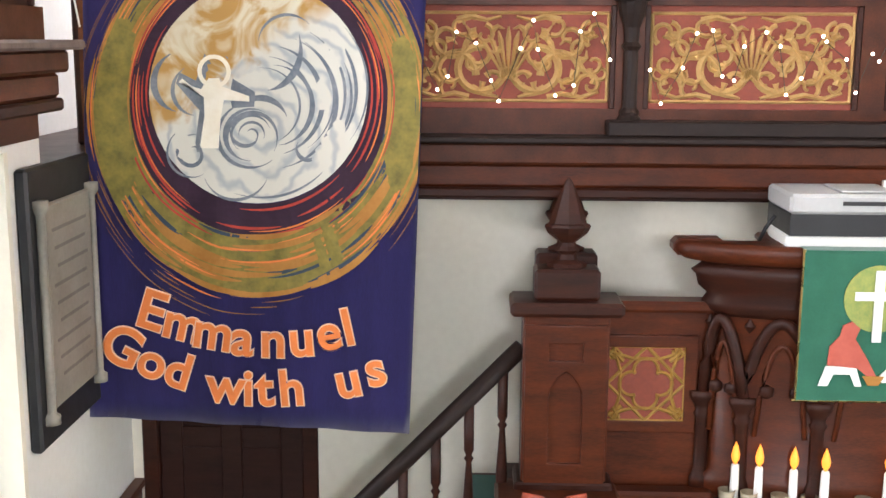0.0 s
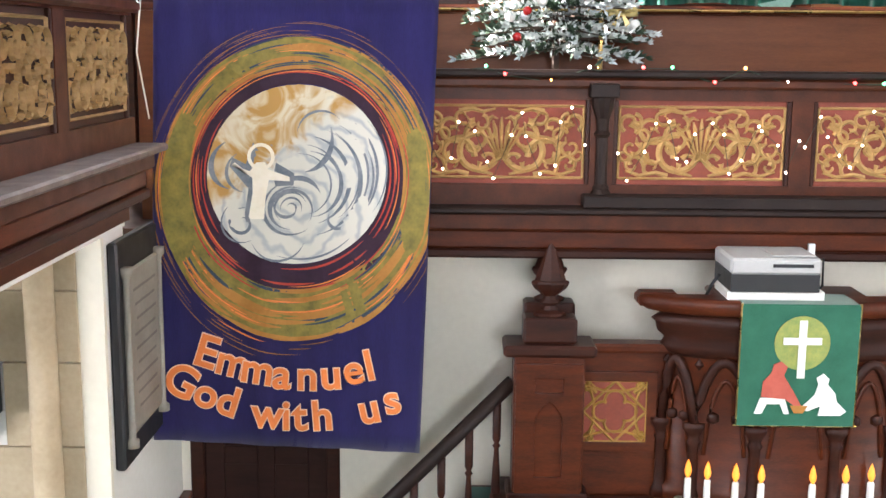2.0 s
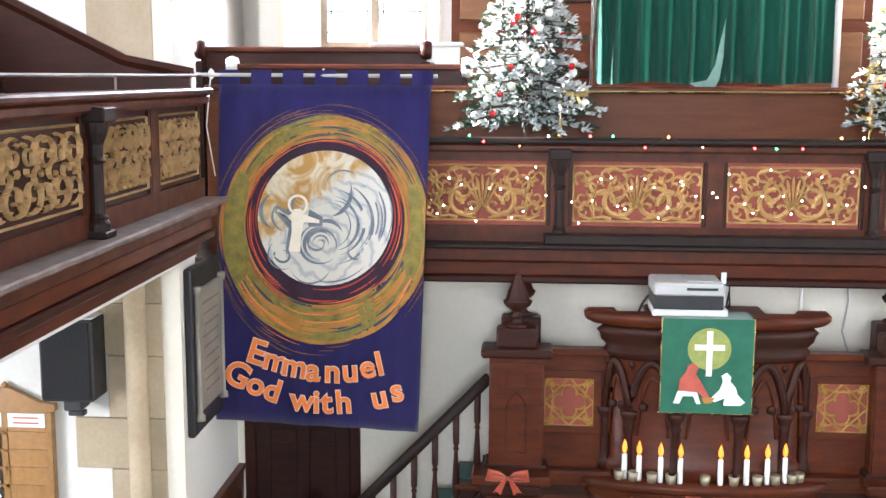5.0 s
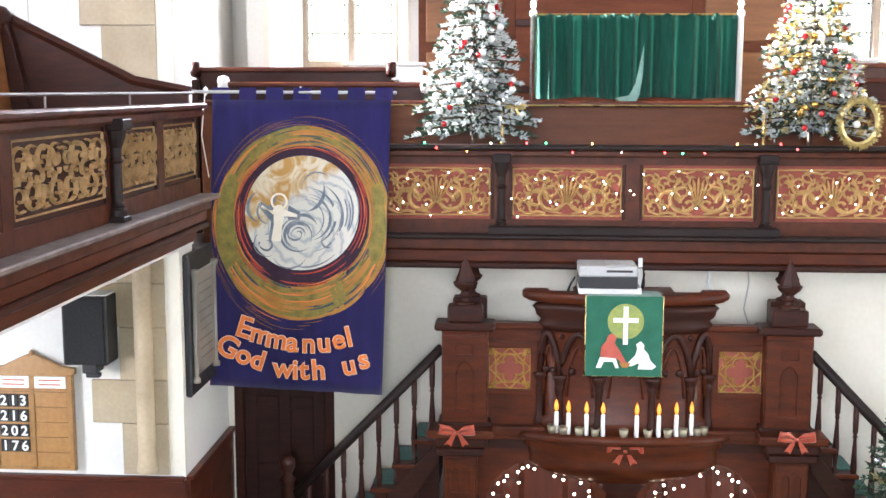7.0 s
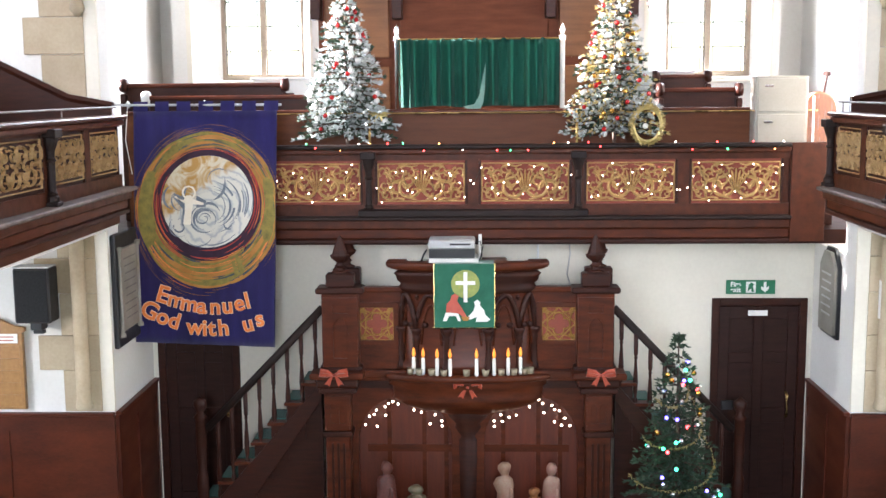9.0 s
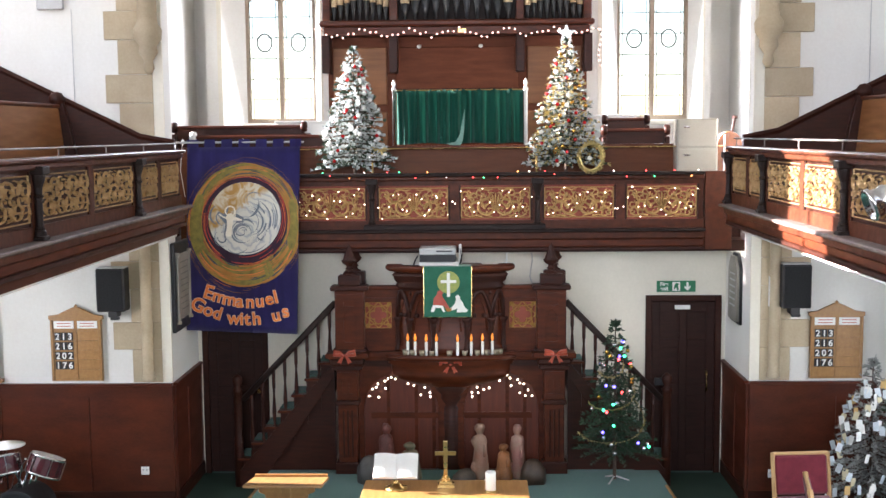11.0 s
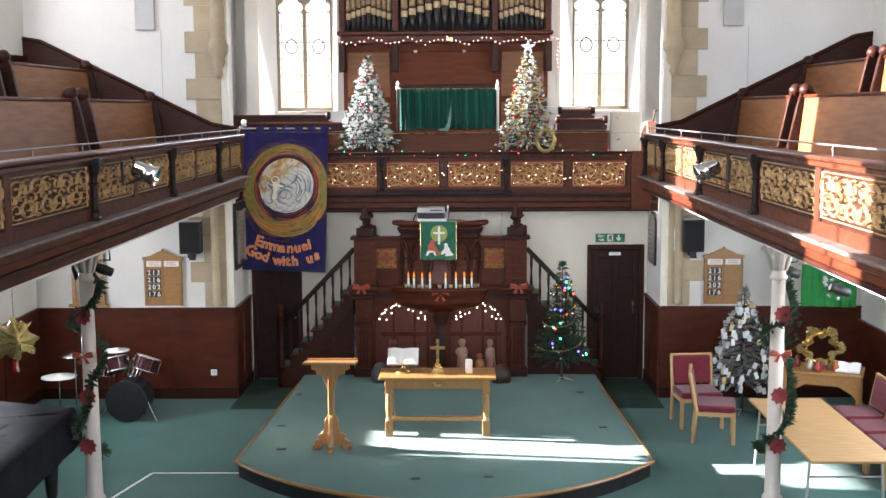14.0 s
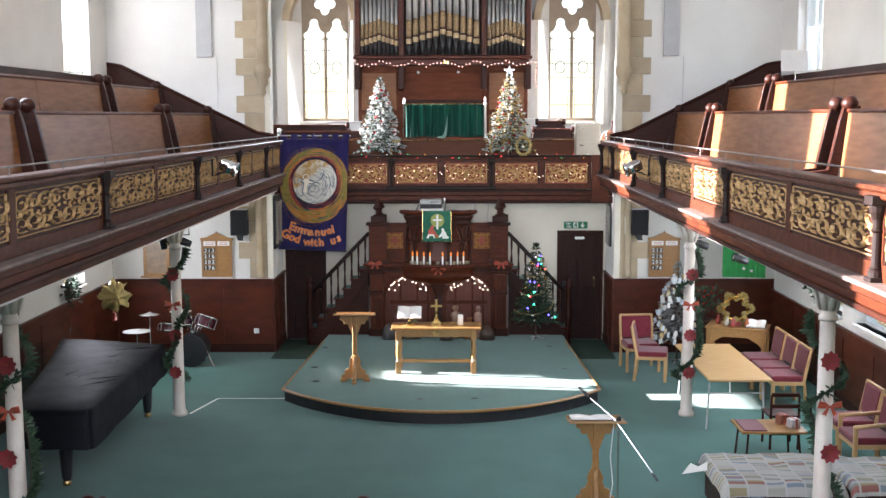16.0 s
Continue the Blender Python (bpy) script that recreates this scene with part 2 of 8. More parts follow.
def slab(outl, z0, z1):
    bm = bmesh.new()
    a = [bm.verts.new((x, y, z0)) for x, y in outl]
    b = [bm.verts.new((x, y, z1)) for x, y in outl]
    bm.faces.new(a[::-1])
    bm.faces.new(b)
    for i in range(len(outl)):
        j = (i + 1) % len(outl)
        bm.faces.new((a[i], a[j], b[j], b[i]))
    return bm


part("carpet_top", slab(outline, 0.185, 0.2), CARPET, dais)
part("skirt", slab([(x * 0.99, y * 0.99) for x, y in outline], 0.0, 0.185), BLACK, dais, "black painted skirt")
part("nosing", T([(-2.2, -0.9, 0.19)] + [(x, y, 0.19) for x, y in front[::-1]] + [(2.24, -0.9, 0.19)], 0.022, 6), LIGHTOAK, dais, "worn wooden edge strip")
for x, y in ((-2.1, -1.5), (-2.1, -3.1), (-1.95, -4.1), (-0.3, -5.2), (0.5, -5.15), (1.9, -1.4), (2.0, -3.2)):
    part("floor_plate", B(x - 0.05, x + 0.05, y - 0.03, y + 0.03, 0.2, 0.206), BLACK, dais, "small dark socket plate")

LOWER = [(-3.65, -2.6, 1.52, 2.88)]
LOWER_EAST = [(-4.6, -3.3, 1.32, 2.66), (-7.2, -5.2, 1.32, 2.66), (-9.8, -7.9, 1.32, 2.66), (-12.5, -11.3, 1.52, 2.5), (-17, -15.8, 1.52, 2.5)]
UPPER = [(-3.2, -1.9, 5.0, 8.0), (-8.65, -7.35, 5.0, 8.0), (-14.15, -12.85, 5.0, 8.0), (-19.65, -18.35, 5.0, 8.0)]
setting("wall_west", wall_cells(bmesh.new(), "x", -6.3, -6.0, -26.0, -0.63, 0, CEIL, LOWER + UPPER), PLASTER, "white plastered side wall with tall windows", "wall")
setting("wall_east", wall_cells(bmesh.new(), "x", 6.0, 6.3, -26.0, -0.63, 0, CEIL, LOWER_EAST + UPPER), PLASTER, "white plastered side wall with tall windows", "wall")
# out of view; its opening is added to hold the frontal fill lamp
setting("wall_south", wall_cells(bmesh.new(), "y", -26.3, -26.0, -6.3, 6.3, 0, CEIL, [(-2.0, 2.0, 4.5, 8.1)]), PLASTER, "unseen white plastered rear wall with an added window opening", "wall")
setting("wall_chancel_west", B(-6.0, -3.1, -0.93, -0.63, 0, CEIL), PLASTER, "white plastered wall beside the chancel recess", "wall")
setting("wall_chancel_east", B(3.1, 6.0, -0.93, -0.63, 0, CEIL), PLASTER, "white plastered wall beside the chancel recess", "wall")
setting("wall_alcove_west", B(-3.35, -3.1, -0.63, 0.5, 0, 2.65), PLASTER, "white plastered alcove side wall", "wall")
setting("wall_alcove_east", B(3.1, 3.35, -0.63, 0.5, 0, 2.65), PLASTER, "white plastered alcove side wall", "wall")
setting("wall_under_balcony", wall_cells(bmesh.new(), "y", 0.24, 0.5, -3.1, 3.1, 0, 2.65, [(-3.05, -2.27, 0, 2.06), (2.17, 3.05, 0, 2.12)]), CREAM, "cream plastered wall under the organ balcony", "wall")
setting("wall_behind_doors", B(-3.3, 3.3, 0.55, 0.65, 0, 2.6), BLACKWOOD, "dark lobby wall behind the doors", "wall")
setting("wall_recess_west", wall_cells(bmesh.new(), "x", -4.2, -3.9, -0.63, 4.1, 2.65, CEIL, [(0.25, 1.7, 4.2, 7.2)]), PLASTER, "white plastered side of the organ recess", "wall")
setting("wall_recess_east", B(3.9, 4.2, -0.63, 4.1, 2.65, CEIL), PLASTER, "white plastered side of the organ recess", "wall")
setting("wall_north", wall_cells(bmesh.new(), "y", 3.82, 4.1, -3.9, 3.9, 2.65, CEIL, [(-3.15, -2.13, 4.19, 7.4), (2.27, 3.29, 4.19, 7.4)]), PLASTER, "white plastered end wall with two traceried windows", "wall")
setting("ceiling", B(-6.3, 6.3, -26.3, 4.1, CEIL, CEIL + 0.2), PLASTER, "white plastered ceiling", "ceiling")
setting("balcony_floor", B(-3.9, 3.9, 0.08, 3.82, 2.652, 2.78), OAK_DARK, "dark wooden floor of the organ balcony", "floor")
setting("gallery_floor_west", B(-6.0, -2.98, -26.0, -0.93, 2.98, 3.12), GALLERY, "dark wooden floor of the side gallery", "floor")
setting("gallery_floor_east", B(2.98, 6.0, -26.0, -0.93, 2.98, 3.12), GALLERY, "dark wooden floor of the side gallery", "floor")
setting("gallery_soffit_west", B(-6.0, -3.0, -26.0, -0.93, 2.955, 2.978), PLASTER, "white boarded underside of the gallery", "ceiling")
setting("gallery_soffit_east", B(3.0, 6.0, -26.0, -0.93, 2.955, 2.978), PLASTER, "white boarded underside of the gallery", "ceiling")
# ---- galleries ----
RAIL_Z = 3.90
RAILMETAL = mat("dull_rail_metal", (0.22, 0.19, 0.17), (0.14, 0.12, 0.11), 0.5, 5, bump=0.04, metal=0.5)


def ribbon(bm, pts, w, d=0.012):
    """A carved strand lying in the x, z plane, ridged along its middle and standing out towards -y."""
    n = len(pts)
    rows = []
    for i, (x, z) in enumerate(pts):
        xa, za = pts[max(i - 1, 0)]
        xb, zb = pts[min(i + 1, n - 1)]
        dx, dz = xb - xa, zb - za
        l = math.hypot(dx, dz) or 1
        nx, nz = -dz / l, dx / l
        ww = w[i] if isinstance(w, list) else w
        rows.append([bm.verts.new((x + nx * ww, 0, z + nz * ww)), bm.verts.new((x, -d, z)), bm.verts.new((x - nx * ww, 0, z - nz * ww))])
    for a, b in zip(rows, rows[1:]):
        bm.faces.new((a[0], a[1], b[1], b[0]))
        bm.faces.new((a[1], a[2], b[2], b[1]))


def spiral(cx, cz, r0, r1, a0, a1, n=14, sx=1):
    out = []
    for i in range(n + 1):
        k = i / n
        r, a = r0 + (r1 - r0) * k, radians(a0 + (a1 - a0) * k)
        out.append((cx + sx * r * math.cos(a), cz + r * math.sin(a)))
    return out


def taper(n, w0, w1):
    return [w0 + (w1 - w0) * i / (n - 1) for i in range(n)]


def fretwork():
    """Gilt scrollwork for a panel 0.81 by 0.36, centred."""
    bm = bmesh.new()
    W, H = 0.405, 0.18
    for a, b in (((-W, -H), (W, -H)), ((W, -H), (W, H)), ((W, H), (-W, H)), ((-W, H), (-W, -H))):
        ribbon(bm, [a, b], 0.007, 0.012)
    for k in range(-3, 4):
        p = [(k * 0.004, -0.09), (k * 0.018, -0.02), (k * 0.032, 0.05 + 0.01 * (3 - abs(k))), (k * 0.042, 0.07 + 0.018 * (3 - abs(k)))]
        ribbon(bm, p, [0.003, 0.007, 0.011, 0.004], 0.016)
    ribbon(bm, [(-0.03, -0.10), (0, -0.075), (0.03, -0.10)], 0.012, 0.02)
    for s in (-1, 1):
        def st(p, w0, w1, d=0.016):
            ribbon(bm, p, taper(len(p), w0 * 1.35, w1 * 1.6), d)
        st(spiral(s * 0.115, -0.045, 0.10, 0.085, -150 if s > 0 else -30, 95 if s > 0 else -275, 20), 0.012, 0.010, 0.02)
        st(spiral(s * 0.115, 0.02, 0.075, 0.015, 80, -330, 18, s), 0.010, 0.005)
        st(spiral(s * 0.225, -0.06, 0.095, 0.02, 190, -210, 20, s), 0.012, 0.005, 0.02)
        st(spiral(s * 0.245, 0.075, 0.085, 0.018, 200, 560, 20, s), 0.011, 0.005, 0.018)
        st(spiral(s * 0.335, -0.115, 0.055, 0.010, 180, -200, 16, s), 0.008, 0.004)
        st(spiral(s * 0.345, -0.025, 0.055, 0.012, 150, 500, 16, s), 0.009, 0.004)
        st(spiral(s * 0.355, 0.10, 0.05, 0.012, -60, 300, 16, s), 0.009, 0.004)
        st([(s * 0.03, 0.165), (s * 0.09, 0.15), (s * 0.15, 0.165), (s * 0.21, 0.15)], 0.004, 0.010)
        st([(s * 0.16, -0.165), (s * 0.22, -0.15), (s * 0.30, -0.165), (s * 0.37, -0.14)], 0.009, 0.005)
        st([(s * 0.04, -0.165), (s * 0.10, -0.15), (s * 0.15, -0.13)], 0.004, 0.012)
        for j in range(8):
            c2 = (s * (0.055 + 0.046 * j), (-0.10, 0.09, -0.02, 0.13, -0.12, 0.03, 0.10, -0.06)[j])
            st(spiral(c2[0], c2[1], 0.045, 0.010, 30 + 70 * j, 330 + 70 * j, 12, s), 0.008, 0.004, 0.018)
        for j in range(14):
            a = radians(25 + 37 * j)
            c = (s * (0.19 + 0.16 * math.cos(a * 1.7)), 0.11 * math.sin(a * 2.3))
            st([c, (c[0] + s * 0.028 * math.cos(a), c[1] + 0.028 * math.sin(a)), (c[0] + s * 0.05 * math.cos(a + 0.5), c[1] + 0.05 * math.sin(a + 0.5))], 0.011, 0.002, 0.02)
    return bm


bmf = fretwork()
FRET = bpy.data.meshes.new("gilt_fretwork")
bmf.to_mesh(FRET)
bmf.free()
FRET.materials.append(GOLD)

DULLGILT = mat("dull_gilding", (0.47, 0.30, 0.13), (0.29, 0.175, 0.07), 0.6, 14, bump=0.2, fine=90)


def vinework():
    """A gilt vine of tight scrolls for the side galleries' panels, 0.81 by 0.36, centred."""
    bm = bmesh.new()
    W, H = 0.405, 0.18
    for a, b in (((-W, -H), (W, -H)), ((W, -H), (W, H)), ((W, H), (-W, H)), ((-W, H), (-W, -H))):
        ribbon(bm, [a, b], 0.007, 0.012)

    def st(p, w0, w1, d=0.018):
        ribbon(bm, p, taper(len(p), w0, w1), d)
    for s in (-1, 1):
        for i in range(4):
            c, up = 0.055 + 0.10 * i, 1 if i % 2 else -1
            st(spiral(s * c, up * 0.075, 0.088, 0.014, 200 * up, 200 * up - 520 * up, 26, s), 0.0085, 0.005, 0.022)
            st(spiral(s * c, -up * 0.085, 0.070, 0.012, -120 * up, 330 * up, 20, s), 0.0075, 0.004, 0.016)
            st(spiral(s * (c + 0.05), 0.0, 0.045, 0.010, 60 * up, 420 * up, 14, s), 0.0065, 0.004, 0.02)
            for j in range(6):
                q = radians(60 * j + 25 * i)
                z = up * 0.075 * (1 if j % 2 else -1)
                p = (s * (c + 0.05 * math.cos(q)), z + 0.05 * math.sin(q))
                st([p, (p[0] + s * 0.018 * math.cos(q + 0.4), p[1] + 0.018 * math.sin(q + 0.4)), (p[0] + s * 0.034 * math.cos(q + 0.9), p[1] + 0.034 * math.sin(q + 0.9))], 0.010, 0.002, 0.02)
    for v in bm.verts:
        v.co.x, v.co.z = max(-0.41, min(0.41, v.co.x)), max(-0.186, min(0.186, v.co.z))
    return bm


bmf = vinework()
FRET_SIDE = bpy.data.meshes.new("gilt_vinework")
bmf.to_mesh(FRET_SIDE)
bmf.free()
FRET_SIDE.materials.append(DULLGILT)
DUSTY = mat("dusty_ledge_wood", (0.17, 0.125, 0.105), (0.09, 0.06, 0.05), 0.7, 4, (3, 3, 1), 0.1, 50)
POST_PROF = [(0.048, 0), (0.048, 0.03), (0.036, 0.045), (0.040, 0.055), (0.029, 0.07), (0.028, 0.27), (0.040, 0.285), (0.028, 0.30), (0.031, 0.35), (0.050, 0.40), (0.056, 0.43), (0.056, 0.44)]
bmf = L(POST_PROF, 12)
box(bmf, -0.068, 0.068, -0.066, 0.045, 0.44, 0.50, 0.006)
box(bmf, -0.058, 0.058, -0.052, 0.045, -0.03, 0.0, 0.005)
COLONNETTE = bpy.data.meshes.new("colonnette")
bmf.to_mesh(COLONNETTE)
bmf.free()
COLONNETTE.materials.append(BLACKWOOD)


def gallery_front(name, label, posts, base, top, pan0, pan1, ledge, rail, at):
    """A panelled gallery front along local +x, its face towards local -y. posts: bay divisions along x."""
    g = thing(name, label, "gallery front", at[0], kind="structure", rz=at[1])
    x0, x1 = posts[0], posts[-1]
    part("back_board", B(x0, x1, 0.02, 0.08, ledge, top - 0.02), GALLERY, g)
    part("handrail", B(x0, x1, -0.075, 0.10, top - 0.035, top, bev=0.01), GALLERY if rail else BLACKWOOD, g, "dark moulded top rail")
    part("frieze", B(x0, x1, -0.05, 0.02, top - 0.085, top - 0.035, bev=0.012), GALLERY, g)
    part("ledge", B(x0, x1, -0.14, 0.02, ledge - 0.03, ledge, bev=0.008), DUSTY if rail else BLACKWOOD, g, "projecting dusty ledge")
    part("fascia", B(x0, x1, -0.085, 0.08, (ledge + base) / 2, ledge - 0.03, bev=0.01), GALLERY, g)
    part("lower_moulding", B(x0, x1, -0.05, 0.08, base + 0.02, (ledge + base) / 2, bev=0.012), MAHOG, g)
    part("bottom_bead", B(x0, x1, -0.062, 0.02, base - 0.02, base + 0.02, bev=0.008), OAK_DARK, g)
    part("bottom_rail", B(x0, x1, -0.01, 0.02, ledge, pan0 - 0.03), GALLERY, g)
    part("upper_rail", B(x0, x1, -0.01, 0.02, pan1 + 0.03, top - 0.085), GALLERY, g)
    for a, b in zip(posts, posts[1:]):
        part("colonnette", COLONNETTE, None, g, at=Matrix.Translation((a, -0.035, ledge + 0.03)) @ Matrix.Diagonal((1, 1, (top - 0.06 - ledge - 0.03) / 0.50, 1)))
        part("stile", B(a - 0.055, a + 0.055, -0.012, 0.02, pan0 - 0.03, pan1 + 0.03), GALLERY, g)
        m = (a + b) / 2
        part("muntin", B(m - 0.05, m + 0.05, -0.01, 0.02, pan0 - 0.03, pan1 + 0.03), GALLERY, g)
        for p, q in ((a + 0.055, m - 0.05), (m + 0.05, b - 0.055)):
            part("panel", B(p, q, 0.008, 0.019, pan0 - 0.03, pan1 + 0.03), OAK_DARK if rail else REDPANEL, g, "" if rail else "red painted panel")
            part("fretwork", FRET_SIDE if rail else FRET, None, g, "gilt carved scrollwork", at=Matrix.Translation(((p + q) / 2, 0.006, (pan0 + pan1) / 2)) @ Matrix.Diagonal(((q - p - 0.06) / 0.81, 1, (pan1 - pan0) / 0.36, 1)))
            for w0, w1 in ((p, p + 0.022), (q - 0.022, q)):
                part("bead", B(w0, w1, -0.008, 0.015, pan0 - 0.03, pan1 + 0.03, bev=0.004), OAK_DARK, g)
    if rail:
        part("metal_rail", T([(x0, 0.02, rail), (x1, 0.02, rail)], 0.008, 8), RAILMETAL, g, "thin grey metal safety rail")
        n = int((x1 - x0) / 1.1)
        for i in range(n + 1):
            part("stanchion", T([(x0 + 0.1 + i * (x1 - x0 - 0.2) / n, 0.02, top), (x0 + 0.1 + i * (x1 - x0 - 0.2) / n, 0.02, rail)], 0.006, 6), RAILMETAL, g)
    return g


# the organ balcony's front between the recess walls
gallery_front("balcony_front", "dark panelled balcony front with gilt scrollwork panels", [-2.875, -0.99, 0.895, 2.78], 2.70, 3.57, 3.06, 3.40, 2.93, 0, ((0, 0.0, 0), 0))
for nm, xa, xb in (("balcony_end_west", -3.1, -2.885), ("balcony_end_east", 2.79, 3.1)):
    setting(nm, B(xa, xb, -0.02, 0.08, 2.68, 3.57, bev=0.006), GALLERY, "plain dark wooden end of the balcony front", "panelling")
# blackened plinth strips under the panels
bs = thing("plinth_strip", "blackened timber strip along the balcony front", "trim", kind="structure")
part("strip", B(-1.08, 0.98, -0.135, -0.02, 2.932, 2.99, bev=0.006), BLACKWOOD, bs)

WEST_POSTS = [0.75, 1.14, 2.55, 4.95, 7.6, 11.2, 15.4, 20.0]
EAST_POSTS = [0.76, 2.35, 4.65, 7.0, 10.35, 14.3, 18.4, 22.5]
gallery_front("gallery_front_west", "dark panelled side gallery front with gilt scrollwork", [-v for v in WEST_POSTS[::-1]][:-2] + [-0.94], 3.09, 3.875, 3.42, 3.75, 3.29, RAIL_Z + 0.04, ((-2.95, 0, 0), 90))
gallery_front("gallery_front_east", "dark panelled side gallery front with gilt scrollwork", [0.94] + EAST_POSTS[1:], 3.06, 3.86, 3.40, 3.74, 3.26, RAIL_Z + 0.04, ((2.88, 0, 0), -90))
# ---- walls' lining, doors and stonework ----
WAINS = mat("mahogany_wainscot", (0.098, 0.023, 0.010), (0.046, 0.011, 0.006), 0.34, 2.2, (1, 1, 3), 0.05, 30, vary=0.05, spec=0.28)


def wainscot(name, horiz, a, b, p, face, top=1.36, n=3):
    """Panelled dado. horiz 'x': along x at y = p, facing face (-1 or 1)."""
    w = thing(name, "dark mahogany wainscot panelling", "panelling", kind="structure")

    def q(u0, u1, d0, d1, z0, z1, bev=0.0):
        d0, d1 = sorted((p + face * d0, p + face * d1))
        return B(u0, u1, d0, d1, z0, z1, bev=bev) if horiz == "x" else B(d0, d1, u0, u1, z0, z1, bev=bev)
    part("backing", q(a, b, 0.0, 0.02, 0, top - 0.03), WAINS, w)
    part("cap", q(a, b, 0.0, 0.055, top - 0.03, top, 0.006), WAINS, w)
    part("skirting", q(a, b, 0.02, 0.04, 0, 0.16, 0.006), OAK_DARK, w)
    part("frieze_rail", q(a, b, 0.02, 0.032, top - 0.16, top - 0.03), WAINS, w)
    for i in range(n + 1):
        u = a + (b - a) * i / n
        part("stile", q(max(a, u - 0.05), min(b, u + 0.05), 0.02, 0.031, 0.16, top - 0.16), WAINS, w)
    return w


wainscot("wainscot_1", "x", -6.0, -3.1, -0.93, -1, n=3)
wainscot("wainscot_2", "x", 3.1, 6.0, -0.93, -1, n=3)
wainscot("wainscot_3", "y", -0.93, 0.24, -3.1, 1, n=2)
wainscot("wainscot_4", "y", -0.93, 0.24, 3.1, -1, n=2)
wainscot("wainscot_5", "y", -25.9, -0.96, -6.0, 1, n=20)
wainscot("wainscot_6", "y", -25.9, -0.96, 6.0, -1, top=1.17, n=20)


def panel_door(name, x0, x1, top, label, leaf):
    d = thing(name, label, "door", ((x0 + x1) / 2, 0.24, 0), kind="structure")
    w = (x1 - x0) / 2
    part("leaf", B(-w + 0.06, w - 0.06, 0.03, 0.07, 0.01, top - 0.06), leaf, d)
    for s in (-1, 1):
        part("jamb", B(min(s * w, s * (w - 0.07)), max(s * w, s * (w - 0.07)), -0.025, 0.10, 0, top, bev=0.006), OAK_DARK, d)
    part("head", B(-w + 0.07, w - 0.07, -0.025, 0.10, top - 0.07, top, bev=0.006), OAK_DARK, d)
    for xa, xb in ((-w + 0.07, -w + 0.17), (-0.045, 0.045), (w - 0.17, w - 0.07)):
        part("stile", B(xa, xb, 0.012, 0.03, 0.02, top - 0.08, bev=0.004), leaf, d)
    for za, zb in ((0.02, 0.22), (0.92, 1.06), (1.5, 1.6), (top - 0.2, top - 0.08)):
        for xa, xb in ((-w + 0.17, -0.045), (0.045, w - 0.17)):
            part("rail", B(xa, xb, 0.014, 0.03, za, zb, bev=0.004), leaf, d)
    return d, w


d1, w = panel_door("door_1", -3.05, -2.27, 2.06, "closed dark panelled wooden door", DOORWOOD)
part("knob", L([(0, 0), (0.025, 0.005), (0.03, 0.02), (0, 0.045)], 12), BRASS, d1, "small brass knob", True, at=pose(0.27, 0.01, 1.0, 90))
d2, w = panel_door("door_2", 2.17, 3.05, 2.12, "closed dark panelled fire exit door", DOORWOOD)
part("pull_handle", T([(0.27, 0.0, 0.98), (0.27, -0.05, 1.0), (0.27, -0.05, 1.2), (0.27, 0.0, 1.22)], 0.012, 8), BRASS, d2, "brass pull handle", True)
part("lock_case", B(-0.33, -0.22, -0.01, 0.012, 1.05, 1.14, bev=0.005), BLACK, d2)
part("name_plate", B(-0.1, 0.08, 0.008, 0.012, 1.98 - 0.03, 1.98 + 0.02), PAPER, d2, "small white notice")

EXITGREEN = mat("exit_green", (0.010, 0.17, 0.075), (0.008, 0.14, 0.06), 0.45, 5, bump=0.02)
ex = thing("exit_sign", "green and white fire exit sign above a door", "sign", (2.52, 0.225, 2.225))
part("plate", B(-0.225, 0.225, -0.006, 0.014, -0.065, 0.065, bev=0.003), EXITGREEN, ex)
for txt, zz in (("Fire", 0.008), ("exit", -0.045)):
    part("lettering", letters(txt, 0.062, 0.003, Matrix.Translation((-0.14, -0.009, zz)), 0.002), PAPER, ex, "white lettering")
part("pictogram_field", B(-0.045, 0.045, -0.0095, -0.0062, -0.052, 0.052), PAPER, ex)
part("pictogram", plate([(-0.03, -0.04), (0.0, -0.01), (0.01, -0.045), (0.03, -0.04), (0.018, 0.01), (0.03, 0.03), (0.0, 0.045), (-0.02, 0.02)], [], 0.003, Matrix.Translation((0, -0.012, 0))), EXITGREEN, ex)
part("arrow", plate([(-0.012, 0.05), (0.012, 0.05), (0.012, -0.005), (0.035, 0.01), (0.035, -0.015), (0, -0.05), (-0.035, -0.015), (-0.035, 0.01), (-0.012, -0.005)], [], 0.003, Matrix.Translation((0.13, -0.0085, 0))), PAPER, ex)

